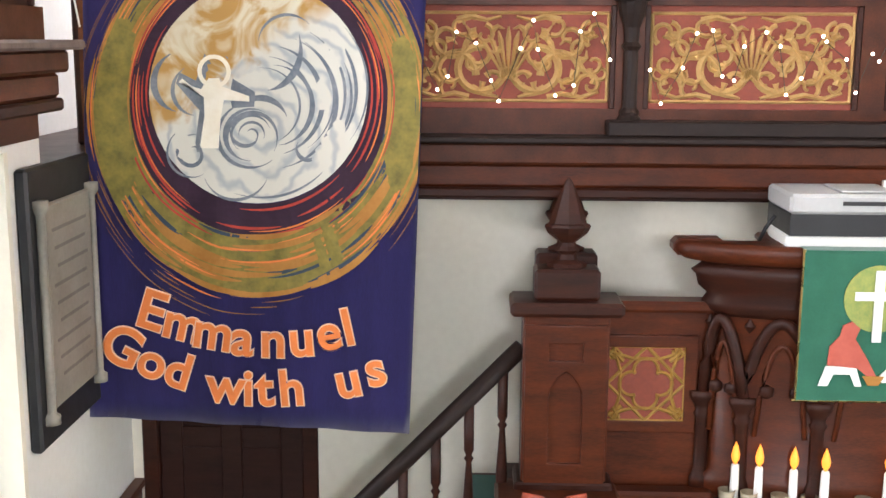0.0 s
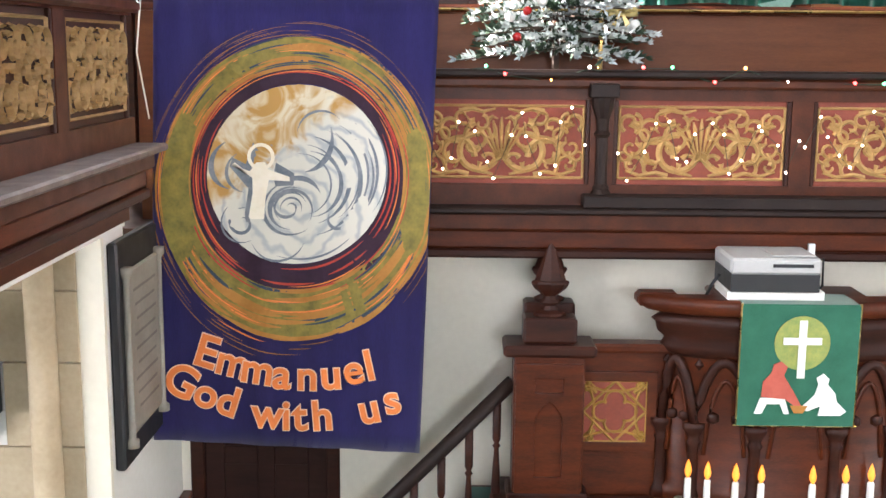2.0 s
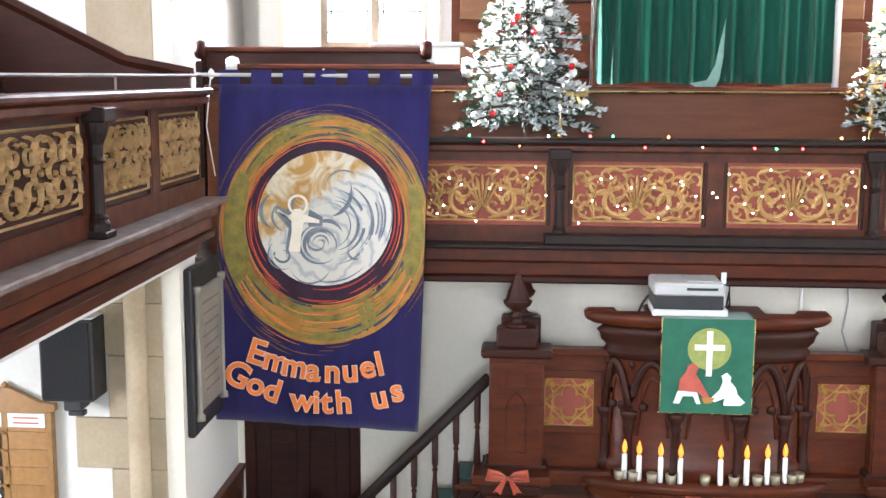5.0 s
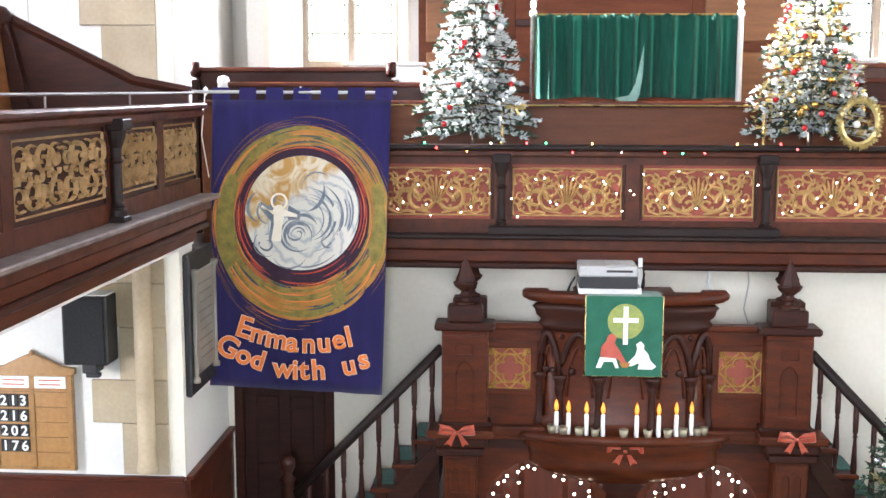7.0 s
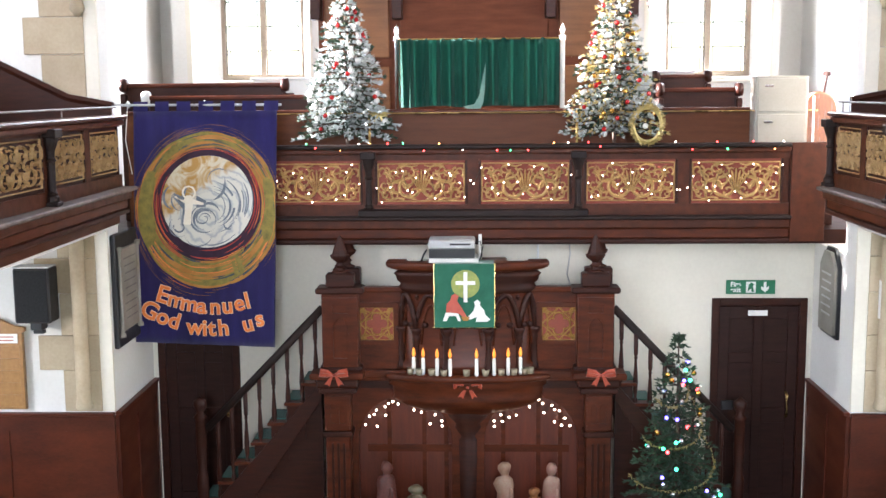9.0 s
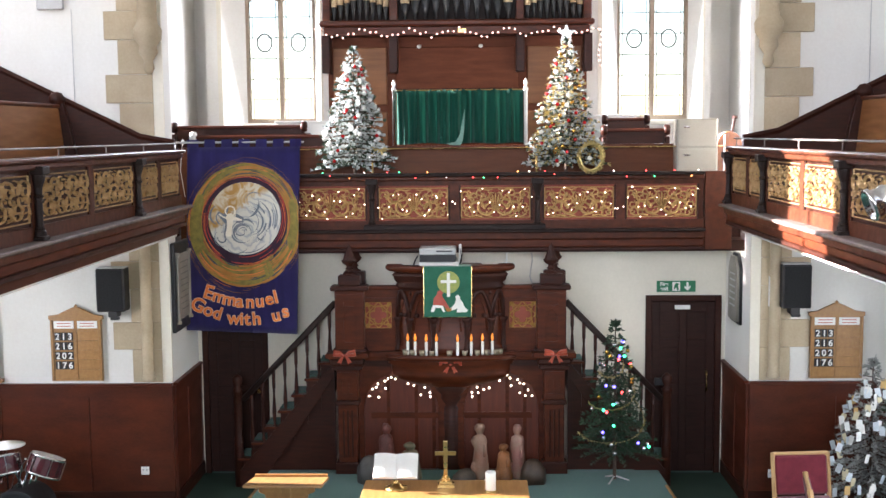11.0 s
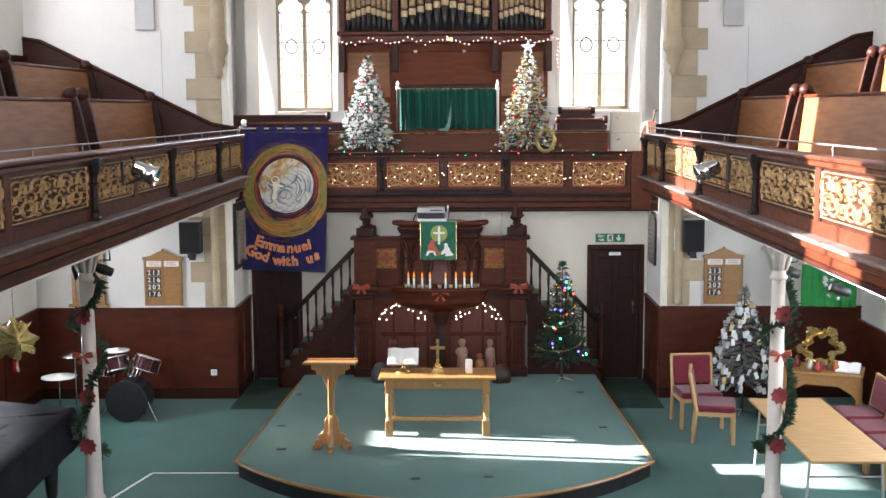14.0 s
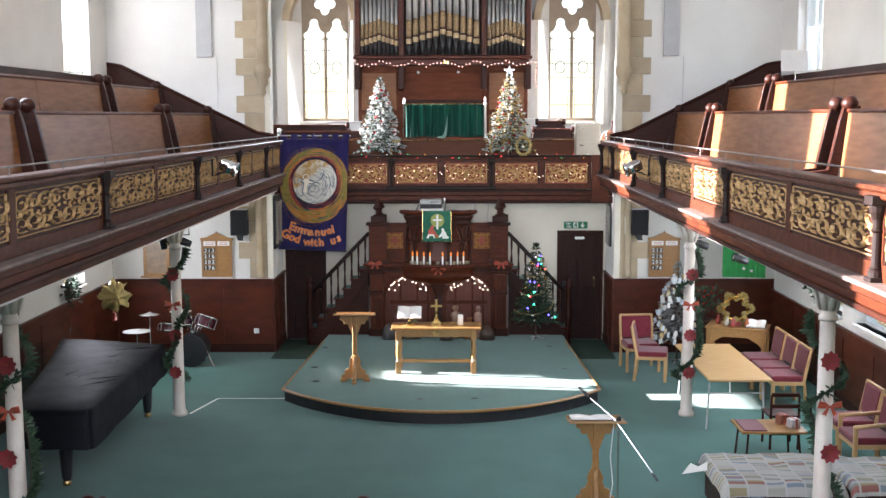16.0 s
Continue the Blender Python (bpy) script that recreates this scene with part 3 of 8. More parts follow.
# stone shafts and quoins of the chancel arch
for s, nm in ((-1, "west"), (1, "east")):
    ar = thing("arch_pier_" + nm, "honey sandstone pier of the chancel arch with quoins", "pier", (s * 3.1, -0.93, 0), kind="structure")
    zz, i = 1.37, 0
    while zz < CEIL - 0.05:
        h = min(0.30 if i % 2 else 0.36, CEIL - zz)
        wd = (0.46, 0.60)[i % 2] if zz > 3.9 else (0.42, 0.62)[i % 2]
        if not 2.95 < zz + h / 2 < 3.2:
            part("quoin", B(min(0.10 * s, wd * s), max(0.10 * s, wd * s), -0.022, 0.03, zz, zz + h - 0.004, bev=0.004), STONE, ar)
        zz, i = zz + h, i + 1
    part("reveal", B(min(-0.004 * s, 0.10 * s), max(-0.004 * s, 0.10 * s), -0.012, 0.02, 1.37, CEIL), CREAM, ar)
    part("shaft", L([(0.055, 1.40), (0.075, 1.42), (0.06, 1.5), (0.06, 2.9)], 14, c=(s * 0.24, -0.06, 0)), STONE, ar, smooth=True)
    part("upper_shaft", L([(0.02, 4.66), (0.06, 4.72), (0.045, 4.80), (0.10, 4.88), (0.09, 4.95), (0.14, 5.02), (0.15, 5.12), (0.11, 5.18), (0.10, 5.24), (0.10, CEIL)], 16, c=(s * 0.10, -0.14, 0)), STONE, ar, "round shaft on a carved corbel", True)

# memorial tablets on the recess sides
MARBLE = mat("grey_marble", (0.27, 0.25, 0.21), (0.19, 0.175, 0.145), 0.5, 5, bump=0.05)
INSCRIPTION = mat("worn_inscription", (0.17, 0.16, 0.145), (0.12, 0.11, 0.10), 0.6, 5, bump=0.02)
mt = thing("memorial_tablet", "grey marble memorial tablet in a black slate surround", "memorial", (-3.08, -0.56, 2.38))
part("surround", B(-0.02, 0.025, -0.31, 0.31, -0.49, 0.49, bev=0.01), BLACK, mt, "black slate surround")
part("slab", B(0.025, 0.045, -0.22, 0.22, -0.36, 0.36, bev=0.008), MARBLE, mt)
for yy in (-0.25, 0.25):
    part("column", L([(0.03, -0.40), (0.03, -0.37), (0.016, -0.36), (0.016, 0.33), (0.03, 0.35), (0.03, 0.38)], 10, c=(0.04, yy, 0)), MARBLE, mt, smooth=True)
for k in range(9):
    part("text_line", B(0.045, 0.0462, -0.17 + 0.02 * (k % 3), 0.17 - 0.02 * (k % 2), 0.26 - k * 0.065, 0.272 - k * 0.065), INSCRIPTION, mt)
m2 = thing("memorial_plaque", "white marble memorial plaque with clipped corners on slate", "memorial", (3.08, -0.34, 2.26))
oct_ = [(-0.2, -0.33), (0.2, -0.33), (0.2, 0.25), (0.09, 0.38), (-0.09, 0.38), (-0.2, 0.25)]
rot = Matrix.Rotation(radians(90), 4, "Z")
part("backing", plate([(x * 1.12, z * 1.1) for x, z in oct_], [], 0.03, Matrix.Translation((0.005, 0, 0)) @ rot), BLACK, m2, "black slate backing")
part("slab", plate(oct_, [], 0.03, Matrix.Translation((-0.025, 0, 0)) @ rot), MARBLE, m2)
for k in range(6):
    part("text_line", B(-0.044, -0.041, -0.13, 0.13 - 0.02 * (k % 2), 0.18 - k * 0.07, 0.195 - k * 0.07), GREYMETAL, m2)

# ---- windows ----
LEAD = mat("lead_came", (0.10, 0.10, 0.10), (0.07, 0.07, 0.07), 0.6, 10, bump=0.05)
GLASS = bpy.data.materials.new("pale_obscured_glass")
GLASS.use_nodes = True
gn = GLASS.node_tree
gb = gn.nodes["Principled BSDF"]
gb.inputs["Base Color"].default_value = (0.93, 0.96, 0.97, 1)
gb.inputs["Roughness"].default_value = 0.25
gb.inputs["Transmission Weight"].default_value = 1.0
gb.inputs["IOR"].default_value = 1.05


# brown stone, its colour lowered below the quoins' for standing against the light
TRACERY_STONE = mat("backlit_brown_stone", (0.34, 0.27, 0.20), (0.25, 0.19, 0.14), 0.9, 4, bump=0.3, fine=40)


def gothic_window(name, cx, w, z0, z1, y):
    g = thing(name, "tall two-light Gothic window with cusped heads and obscured glass", "window", (cx, y, z0), kind="structure")
    h = z1 - z0
    a, b = -w / 2, w / 2
    lw = w / 2 - 0.055

    def light(c):
        x0, x1, sp = c - lw / 2, c + lw / 2, h - 1.42
        r = lw / 2
        cus = arc(c + r * 0.62, sp + 0.09, r * 0.44, -60, 80, 6) + arc(c, sp + 0.09 + r * 1.15, r * 0.48, -20, 200, 9) + arc(c - r * 0.62, sp + 0.09, r * 0.44, 100, 240, 6)
        return [(x0, 0.06), (x1, 0.06), (x1, sp)] + cus + [(x0, sp)]
    quat = []
    for k in range(4):
        a0 = 90 * k
        quat += arc(0.135 * math.cos(radians(a0)), h - 0.66 + 0.135 * math.sin(radians(a0)), 0.112, a0 - 100, a0 + 100, 7)
    part("tracery", plate([(a, 0), (b, 0), (b, h), (a, h)], [light(-w / 4 + 0.005), light(w / 4 - 0.005), quat], 0.12, Matrix.Translation((0, 0.08, 0)), 0.01), TRACERY_STONE, g, "carved brown stone tracery")
    part("sill", B(a - 0.05, b + 0.05, -0.10, 0.1, -0.07, 0.0, bev=0.01), CREAM, g)
    for c in (-w / 4 + 0.005, w / 4 - 0.005):
        p = part("pane", B(c - lw / 2 - 0.02, c + lw / 2 + 0.02, 0.098, 0.102, 0.03, h - 0.05), GLASS, g)
        p.visible_shadow = False
        for k in range(1, 6):
            part("saddle_bar", T([(c - lw / 2, 0.09, k * (h - 1.42) / 6 + 0.06), (c + lw / 2, 0.09, k * (h - 1.42) / 6 + 0.06)], 0.007, 4), LEAD, g)
        bm = bmesh.new()
        for k in range(16):
            a0, a1 = 2 * math.pi * k / 16, 2 * math.pi * (k + 1) / 16
            tube(bm, [(c + 0.11 * math.cos(a0), 0.088, 1.18 + 0.13 * math.sin(a0)), (c + 0.11 * math.cos(a1), 0.088, 1.18 + 0.13 * math.sin(a1))], 0.012, 4)
        part("roundel", bm, LEAD, g, "leaded roundel")
        for e in (-1, 1):
            part("border_came", T([(c + e * (lw / 2 - 0.055), 0.088, 0.06), (c + e * (lw / 2 - 0.055), 0.088, h - 1.3)], 0.006, 4), LEAD, g, "leaded border strip")
            for k in range(11):
                zk = 0.14 + k * (h - 1.5) / 11
                part("border_lead", T([(c + e * lw / 2, 0.088, zk), (c + e * (lw / 2 - 0.055), 0.088, zk + 0.05)], 0.005, 4), LEAD, g)
    return g


def window_splay(name, xa, xb):
    """Slanting plastered jambs on both sides of a window and a pointed stone rear arch over them."""
    g = thing(name, "white splayed window reveal below a pointed sandstone arch", "window reveal", kind="structure")
    for x, d, dep in ((xa, -0.26, 0.42), (xb, 0.13, 0.42)):
        part("jamb", slab([(x, 3.815), (x + d, 3.815 - dep), (x + d * 1.9, 3.815 - dep), (x + d * 1.9, 3.815)], 4.12, 6.35), PLASTER, g)
        part("jamb_edge", B(min(x + d, x + d * 1.25), max(x + d, x + d * 1.25), 3.80 - dep, 3.815 - dep, 4.12, 6.35), CREAM, g)
    c, hw = (xa + xb) / 2 - 0.05, (xb - xa) / 2 + 0.16
    outer = [(c - hw - 0.16, 6.35)] + arc(c + hw * 0.25, 6.35, hw * 1.25 + 0.16, 180, 101.5, 12) + arc(c - hw * 0.25, 6.35, hw * 1.25 + 0.16, 78.5, 0, 12)
    inner = arc(c - hw * 0.25, 6.35, hw * 1.25, 0, 78, 12) + arc(c + hw * 0.25, 6.35, hw * 1.25, 102, 180, 12)
    part("rear_arch", plate(outer + inner, [], 0.42, Matrix.Translation((0, 3.60, 0))), STONE, g, "pointed sandstone arch")
    return g


window_splay("window_reveal_1", -3.15, -2.13)
window_splay("window_reveal_2", 2.27, 3.29)
gothic_window("window_1", -2.64, 1.02, 4.19, 7.4, 3.82)
gothic_window("window_2", 2.78, 1.02, 4.19, 7.4, 3.82)
nw = 3
for s in (-1, 1):
    for y0, y1, z0, z1 in (LOWER if s < 0 else LOWER_EAST[:3]) + UPPER[:2]:
        g = thing("window_%d" % nw, "white framed window with obscured glass in a splayed opening", "window", (s * 6.0, (y0 + y1) / 2, z0), kind="structure")
        hw, h = (y1 - y0) / 2, z1 - z0
        xo = s * 0.16
        part("frame", plate([(-hw, 0), (hw, 0), (hw, h), (-hw, h)], [[(-hw + 0.05, 0.05), (hw - 0.05, 0.05), (hw - 0.05, h - 0.05), (-hw + 0.05, h - 0.05)]] if h < 2 else [[(-hw + 0.05, 0.05), (-0.02, 0.05), (-0.02, h - 0.05), (-hw + 0.05, h - 0.05)], [(0.02, 0.05), (hw - 0.05, 0.05), (hw - 0.05, h - 0.05), (0.02, h - 0.05)]], 0.06, Matrix.Translation((xo, 0, 0)) @ rot), WHITEP, g)
        for c in (-hw / 2, hw / 2):
            p = part("pane", B(xo - 0.002, xo + 0.002, c - hw / 2 + 0.03, c + hw / 2 - 0.03, 0.04, h - 0.04), GLASS, g)
            p.visible_shadow = False
        part("sill", B(min(-s * 0.05, s * 0.12), max(-s * 0.05, s * 0.12), -hw - 0.03, hw + 0.03, -0.04, 0.0, bev=0.008), WHITEP, g)
        nw += 1

# ---- gallery seating ----
for s, nm in ((-1, "west"), (1, "east")):
    rk = thing("raked_board_" + nm, "dark raked end boarding of the gallery seating", "panelling", kind="structure")
    prof = [(s * 2.98, 3.12), (s * 6.0, 3.12), (s * 6.0, 5.22), (s * 5.75, 5.18), (s * 3.35, 4.0), (s * 2.98, 3.93)]
    part("board", plate(prof, [], 0.05, Matrix.Translation((0, -0.965, 0))), OAK_DARK, rk)
    part("coping", T([(s * 6.0, -0.975, 5.24), (s * 5.75, -0.975, 5.2), (s * 3.35, -0.975, 4.02), (s * 2.98, -0.975, 3.95)], 0.035, 6), OAK_DARK, rk)
    setting("wall_boarding_" + nm, B(min(s * 5.94, s * 6.0), max(s * 5.94, s * 6.0), -24, -0.99, 3.12, 4.99), OAK_DARK, "dark boarded dado behind the gallery pews", "panelling")
    setting("gallery_step_" + nm, B(min(s * 4.6, s * 6.0), max(s * 4.6, s * 6.0), -24, -0.99, 3.12, 3.56), OAK_DARK, "raised dark step of the gallery", "step")
    for row, (xx, z0, top) in enumerate(((4.05, 3.12, 4.36), (4.95, 3.56, 4.80))):
        for ya, yb in (((-1.02, -3.95), (-4.35, -9.6), (-10.0, -15.5)) if s < 0 else ((-1.02, -3.55), (-3.95, -9.4), (-9.8, -15.5))):
            pw = thing("gallery_pew", "brown pine gallery pew with dark scrolled ends", "pew", (s * xx, (ya + yb) / 2, z0), group="gallery pews")
            hl, h = (ya - yb) / 2, top - z0
            n = max(1, round(hl / 1.1))
            for k in range(n):
                p0, p1 = -hl + 0.05 + k * (2 * hl - 0.1) / n, -hl + 0.05 + (k + 1) * (2 * hl - 0.1) / n
                bm = bmesh.new()
                v = [bm.verts.new((s * x, y, z)) for y in (p0 + 0.004, p1 - 0.004) for x, z in ((0.0, 0.1), (0.03, 0.1), (0.15, h - 0.03), (0.12, h - 0.03))]
                for q in ((0, 1, 2, 3), (7, 6, 5, 4), (0, 4, 5, 1), (1, 5, 6, 2), (2, 6, 7, 3), (3, 7, 4, 0)):
                    bm.faces.new([v[i] for i in q])
                part("back_panel", bm, PEWWOOD, pw, "brown pine back panel")
            part("seat", B(min(-0.4 * s, 0.02 * s), max(-0.4 * s, 0.02 * s), -hl + 0.05, hl - 0.05, 0.40, 0.44, bev=0.01), PEWWOOD, pw)
            part("top_rail", B(min(0.10 * s, 0.19 * s), max(0.10 * s, 0.19 * s), -hl + 0.04, hl - 0.04, h - 0.04, h, bev=0.012), MAHOG, pw)
            for e in (-hl, hl):
                outl = [(-0.42, 0.0), (0.16, 0.0), (0.2, h - 0.1), (0.24, h + 0.02), (0.1, h + 0.05), (0.05, h - 0.12), (-0.05, 0.62), (-0.4, 0.58)]
                part("pew_end", plate([(s * x, z) for x, z in outl], [], 0.06, Matrix.Translation((0, e, 0)), 0.008), OAK_DARK, pw, "dark scrolled pew end")
                part("knob", L([(0, -0.02), (0.05, 0.0), (0.085, 0.05), (0.085, 0.09), (0.05, 0.14), (0, 0.155)], 14, c=(s * 0.15, e, h - 0.02)), OAK_DARK, pw, "round turned knob", True)

# ---- organ balcony ----
setting("balcony_shelf", B(-3.02, 3.1, 0.082, 0.33, 3.46, 3.50, bev=0.004), OAK_DARK, "dark shelf behind the balcony front", "shelf")
choir = thing("choir_desk", "long brown panelled choir desk on the balcony", "choir desk", (0.1, 0.40, 2.78))
part("front_board", B(-3.4, 2.42, -0.015, 0.02, 0, 1.06), CHOIRWOOD, choir)
part("top_rail", B(-3.4, 2.42, -0.06, 0.06, 1.06, 1.10, bev=0.012), MAHOG, choir)
for xa, xb, yy, zt, lab in ((-3.5, -1.9, 1.0, 4.14, "dark wooden choir pew with scrolled ends"), (-3.2, -1.6, 0.72, 4.02, "dark wooden choir pew in front of another"), (1.75, 2.5, 0.85, 4.06, "dark wooden choir pew beside a cabinet"), (1.9, 2.45, 2.1, 4.2, "dark wooden choir seat against the end wall")):
    cp = thing("choir_pew", lab, "pew", ((xa + xb) / 2, yy, 2.78), group="choir pews")
    hw, h = (xb - xa) / 2, zt - 2.78
    part("back", B(-hw, hw, 0, 0.035, 0.1, h - 0.04), OAK_DARK, cp)
    part("top_rail", B(-hw, hw, -0.03, 0.06, h - 0.04, h, bev=0.01), MAHOG, cp)
    part("seat", B(-hw, hw, 0.036, 0.36, 0.42, 0.46, bev=0.008), MAHOG, cp)
    for e in (-hw, hw):
        part("pew_end", B(e - 0.03, e + 0.03, -0.05, 0.38, 0, h - 0.1, bev=0.01), OAK_DARK, cp)
        part("scroll", L([(0, -0.04), (0.06, -0.035), (0.07, 0), (0.06, 0.035), (0, 0.04)], 12), WHITEP if yy == 0.72 else OAK_DARK, cp, smooth=True, at=pose(e, 0.0, h - 0.02, 0, 90, 0))
for x0, x1, yy, z in ((-2.35, -1.75, 1.9, 4.17), (1.75, 2.3, 2.4, 4.22)):
    hb = thing("radiator_cover", "white painted box below the window sill", "radiator", ((x0 + x1) / 2, yy, 2.78))
    part("body", B(-0.33, 0.33, -0.06, 0.06, 0, z - 2.78, bev=0.01), WHITEP, hb)
    part("top", B(-0.36, 0.36, -0.09, 0.09, z - 2.78, z - 2.75, bev=0.006), WHITEP, hb)

org = thing("pipe_organ", "pipe organ in a dark mahogany case with stencilled pipes", "organ", (-0.05, 3.0, 2.78))
org.scale = (0.96, 1.0, 1.0)
REDCASE = mat("red_brown_case_wood", (0.15, 0.042, 0.016), (0.09, 0.024, 0.010), 0.6, 3, (1, 1, 6), 0.06, 40, spec=0.2)
part("lower_case", B(-1.9, 1.9, 0.25, 0.8, 0, 2.6), REDCASE, org)
for xa, xb in ((-1.9, -0.95), (0.95, 1.9)):
    for za, zb in ((0.2, 0.95), (1.05, 1.55), (1.65, 2.45)):
        part("case_panel", B(xa + 0.08, xb - 0.08, 0.21, 0.25, za, zb, bev=0.012), PEWWOOD, org)
part("console_back", B(-0.9, 0.9, 0.2, 0.25, 0.3, 2.45, bev=0.01), REDCASE, org)
for za in (0.5, 1.15, 1.8):
    part("rail", B(-0.9, 0.9, 0.17, 0.2, za, za + 0.07, bev=0.01), OAK_DARK, org)
part("cornice", B(-1.98, 1.98, -0.1, 0.8, 2.72, 2.80, bev=0.02), MAHOG, org)
part("frieze", B(-1.92, 1.92, -0.02, 0.8, 2.6, 2.72, bev=0.01), MAHOG, org)
for x in (-1.9, -0.92, 0.92, 1.9):
    part("bracket", plate([(-0.05, 0), (0.05, 0), (0.05, 0.5), (-0.05, 0.5)], [], 0.2, Matrix.Translation((x, 0.12, 2.1)), 0.01), OAK_DARK, org)
    part("case_post", B(x - 0.06, x + 0.06, 0.12, 0.3, 2.8, 5.6, bev=0.01), MAHOG, org)
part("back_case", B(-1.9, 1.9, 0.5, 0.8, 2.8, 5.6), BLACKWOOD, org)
part("top_rail", B(-1.92, -0.86, 0.1, 0.25, 4.12, 4.24, bev=0.01), MAHOG, org)
part("top_rail", B(0.86, 1.92, 0.1, 0.25, 4.12, 4.24, bev=0.01), MAHOG, org)
PIPE = mat("grey_pipe_metal", (0.44, 0.45, 0.45), (0.30, 0.31, 0.31), 0.36, 4, bump=0.04, metal=0.6, vary=0.06)
STENCIL = mat("gilt_stencil", (0.52, 0.37, 0.19), (0.09, 0.06, 0.045), 0.5, 34, (1, 1, 1.4), 0.1, 50, metal=0.3)
PIPERED = mat("dark_brown_band", (0.07, 0.030, 0.018), (0.04, 0.018, 0.012), 0.5, 12, bump=0.05)


PIPEFOOT = mat("dark_pipe_foot", (0.085, 0.088, 0.092), (0.05, 0.052, 0.055), 0.42, 6, bump=0.04, metal=0.5)
CREAMGILT = mat("cream_gilding", (0.62, 0.50, 0.32), (0.36, 0.24, 0.12), 0.5, 30, bump=0.1)


def pipe(x, r, z0, mouth, top, parent):
    p = part("pipe", L([(r, mouth - 0.05), (r, top), (r * 0.85, top)], 14, c=(x, 0.18, 0)), PIPE, parent, smooth=True)
    part("foot", L([(r * 0.25, z0), (r, mouth - 0.05)], 14, c=(x, 0.18, 0)), PIPEFOOT, p, "dark conical pipe foot", True)
    part("mouth_band", L([(r + 0.002, mouth - 0.05), (r + 0.006, mouth - 0.01), (r + 0.004, mouth + 0.02), (r + 0.009, mouth + 0.045), (r + 0.002, mouth + 0.06)], 14, c=(x, 0.18, 0)), CREAMGILT, p, "cream and gilt mouth band", True)
    part("red_band", L([(r + 0.003, mouth + 0.061), (r + 0.003, mouth + 0.10)], 14, c=(x, 0.18, 0)), PIPERED, p)
    part("stencil", L([(r + 0.003, mouth + 0.102), (r + 0.004, mouth + 0.16), (r * 0.98 + 0.003, mouth + 0.20), (r + 0.007, mouth + 0.25), (r * 0.98 + 0.003, mouth + 0.30), (r + 0.006, mouth + 0.35), (r * 0.97, mouth + (0.48 if r > 0.05 else 0.40))], 14, c=(x, 0.18, 0)), STENCIL, p, "gilt stencilled decoration", True)


for k in range(11):
    c = abs(k - 5) / 5
    pipe(-0.75 + 0.15 * k, 0.062, 2.82, 3.30 - 0.20 * c, 5.4, org)
for s in (-1, 1):
    for k in range(9):
        c = abs(k - 4) / 4
        pipe(s * 1.41 - 0.38 + 0.095 * k, 0.04, 2.82, 3.18 - 0.12 * c, 4.12, org)
        part("short_pipe", L([(0.03, 4.26), (0.03, 5.3)], 10, c=(s * 1.41 - 0.38 + 0.095 * k, 0.2, 0)), PIPE, org, smooth=True)
part("maker_plate", B(0.02, 0.14, -0.03, -0.018, 2.63, 2.68), BRASS, org, "small brass plate")
for x in (-0.55, 0.35):
    part("lamp", L([(0, 0), (0.035, 0.02), (0.03, 0.05), (0, 0.06)], 10, c=(x, 0.13, 2.42)), WHITEP, org, smooth=True)

CURTAIN = mat("green_curtain", (0.006, 0.110, 0.075), (0.004, 0.070, 0.048), 0.75, 3, (6, 1, 0.5), 0.1, 30, sheen=0.3, spec=0.2)
cu_ = thing("organ_curtain", "gathered dark green curtain on a brass rail", "curtain", (0.015, 0.62, 3.83))


def drape(x0, x1, z0, z1, folds, amp, seed, hem=0.0):
    rnd = random.Random(seed)
    ph = [rnd.uniform(0, 6.28) for _ in range(4)]
    bm = bmesh.new()
    nx, nz = 120, 10
    grid = []
    for i in range(nx + 1):
        u = i / nx
        col = []
        for j in range(nz + 1):
            v = j / nz
            y = amp * (math.sin(u * folds * 6.28 + ph[0] + 0.6 * math.sin(u * 17 + ph[1])) + 0.4 * math.sin(u * folds * 14 + ph[2])) * (0.5 + 0.5 * (1 - v))
            z = z0 + (z1 - z0) * v + (hem * math.sin(u * 9 + ph[3]) * (1 - v)) + (0.008 * math.sin(u * folds * 12.5) if j == nz else 0)
            col.append(bm.verts.new((x0 + (x1 - x0) * u, y, z)))
        grid.append(col)
    for i in range(nx):
        for j in range(nz):
            bm.faces.new((grid[i][j], grid[i + 1][j], grid[i + 1][j + 1], grid[i][j + 1]))
    bmesh.ops.solidify(bm, geom=bm.faces[:], thickness=0.004)
    return bm


part("cloth", drape(-0.75, 0.03, 0.07, 0.70, 5, 0.034, 3, 0.008), CURTAIN, cu_, smooth=True)
part("cloth", drape(0.02, 0.75, 0.07, 0.70, 4, 0.034, 5, 0.006), CURTAIN, cu_, smooth=True)
part("cloth_fold", plate([(-0.15, 0.03), (-0.07, -0.02), (-0.01, -0.02), (0.03, 0.06), (0.05, 0.20), (0.055, 0.42), (0.03, 0.30), (0.0, 0.14), (-0.05, 0.05)], [], 0.006, Matrix.Translation((0.0, -0.05, 0.04)), 0.002), mat("pale_lining", (0.20, 0.36, 0.31), (0.10, 0.24, 0.20), 0.8, 6), cu_, "turned-back paler lining")
part("rail", T([(-0.77, 0, 0.70), (0.77, 0, 0.70)], 0.008, 6), BRASS, cu_)
for e in (-0.78, 0.78):
    part("post", L([(0.025, -1.05), (0.022, 0.68), (0.03, 0.69), (0.03, 0.72), (0.012, 0.74), (0.026, 0.78), (0.015, 0.81), (0, 0.84)], 10, c=(e, 0, 0)), WHITEP if e > 0 else CHROME, cu_, "polished curtain post", True)

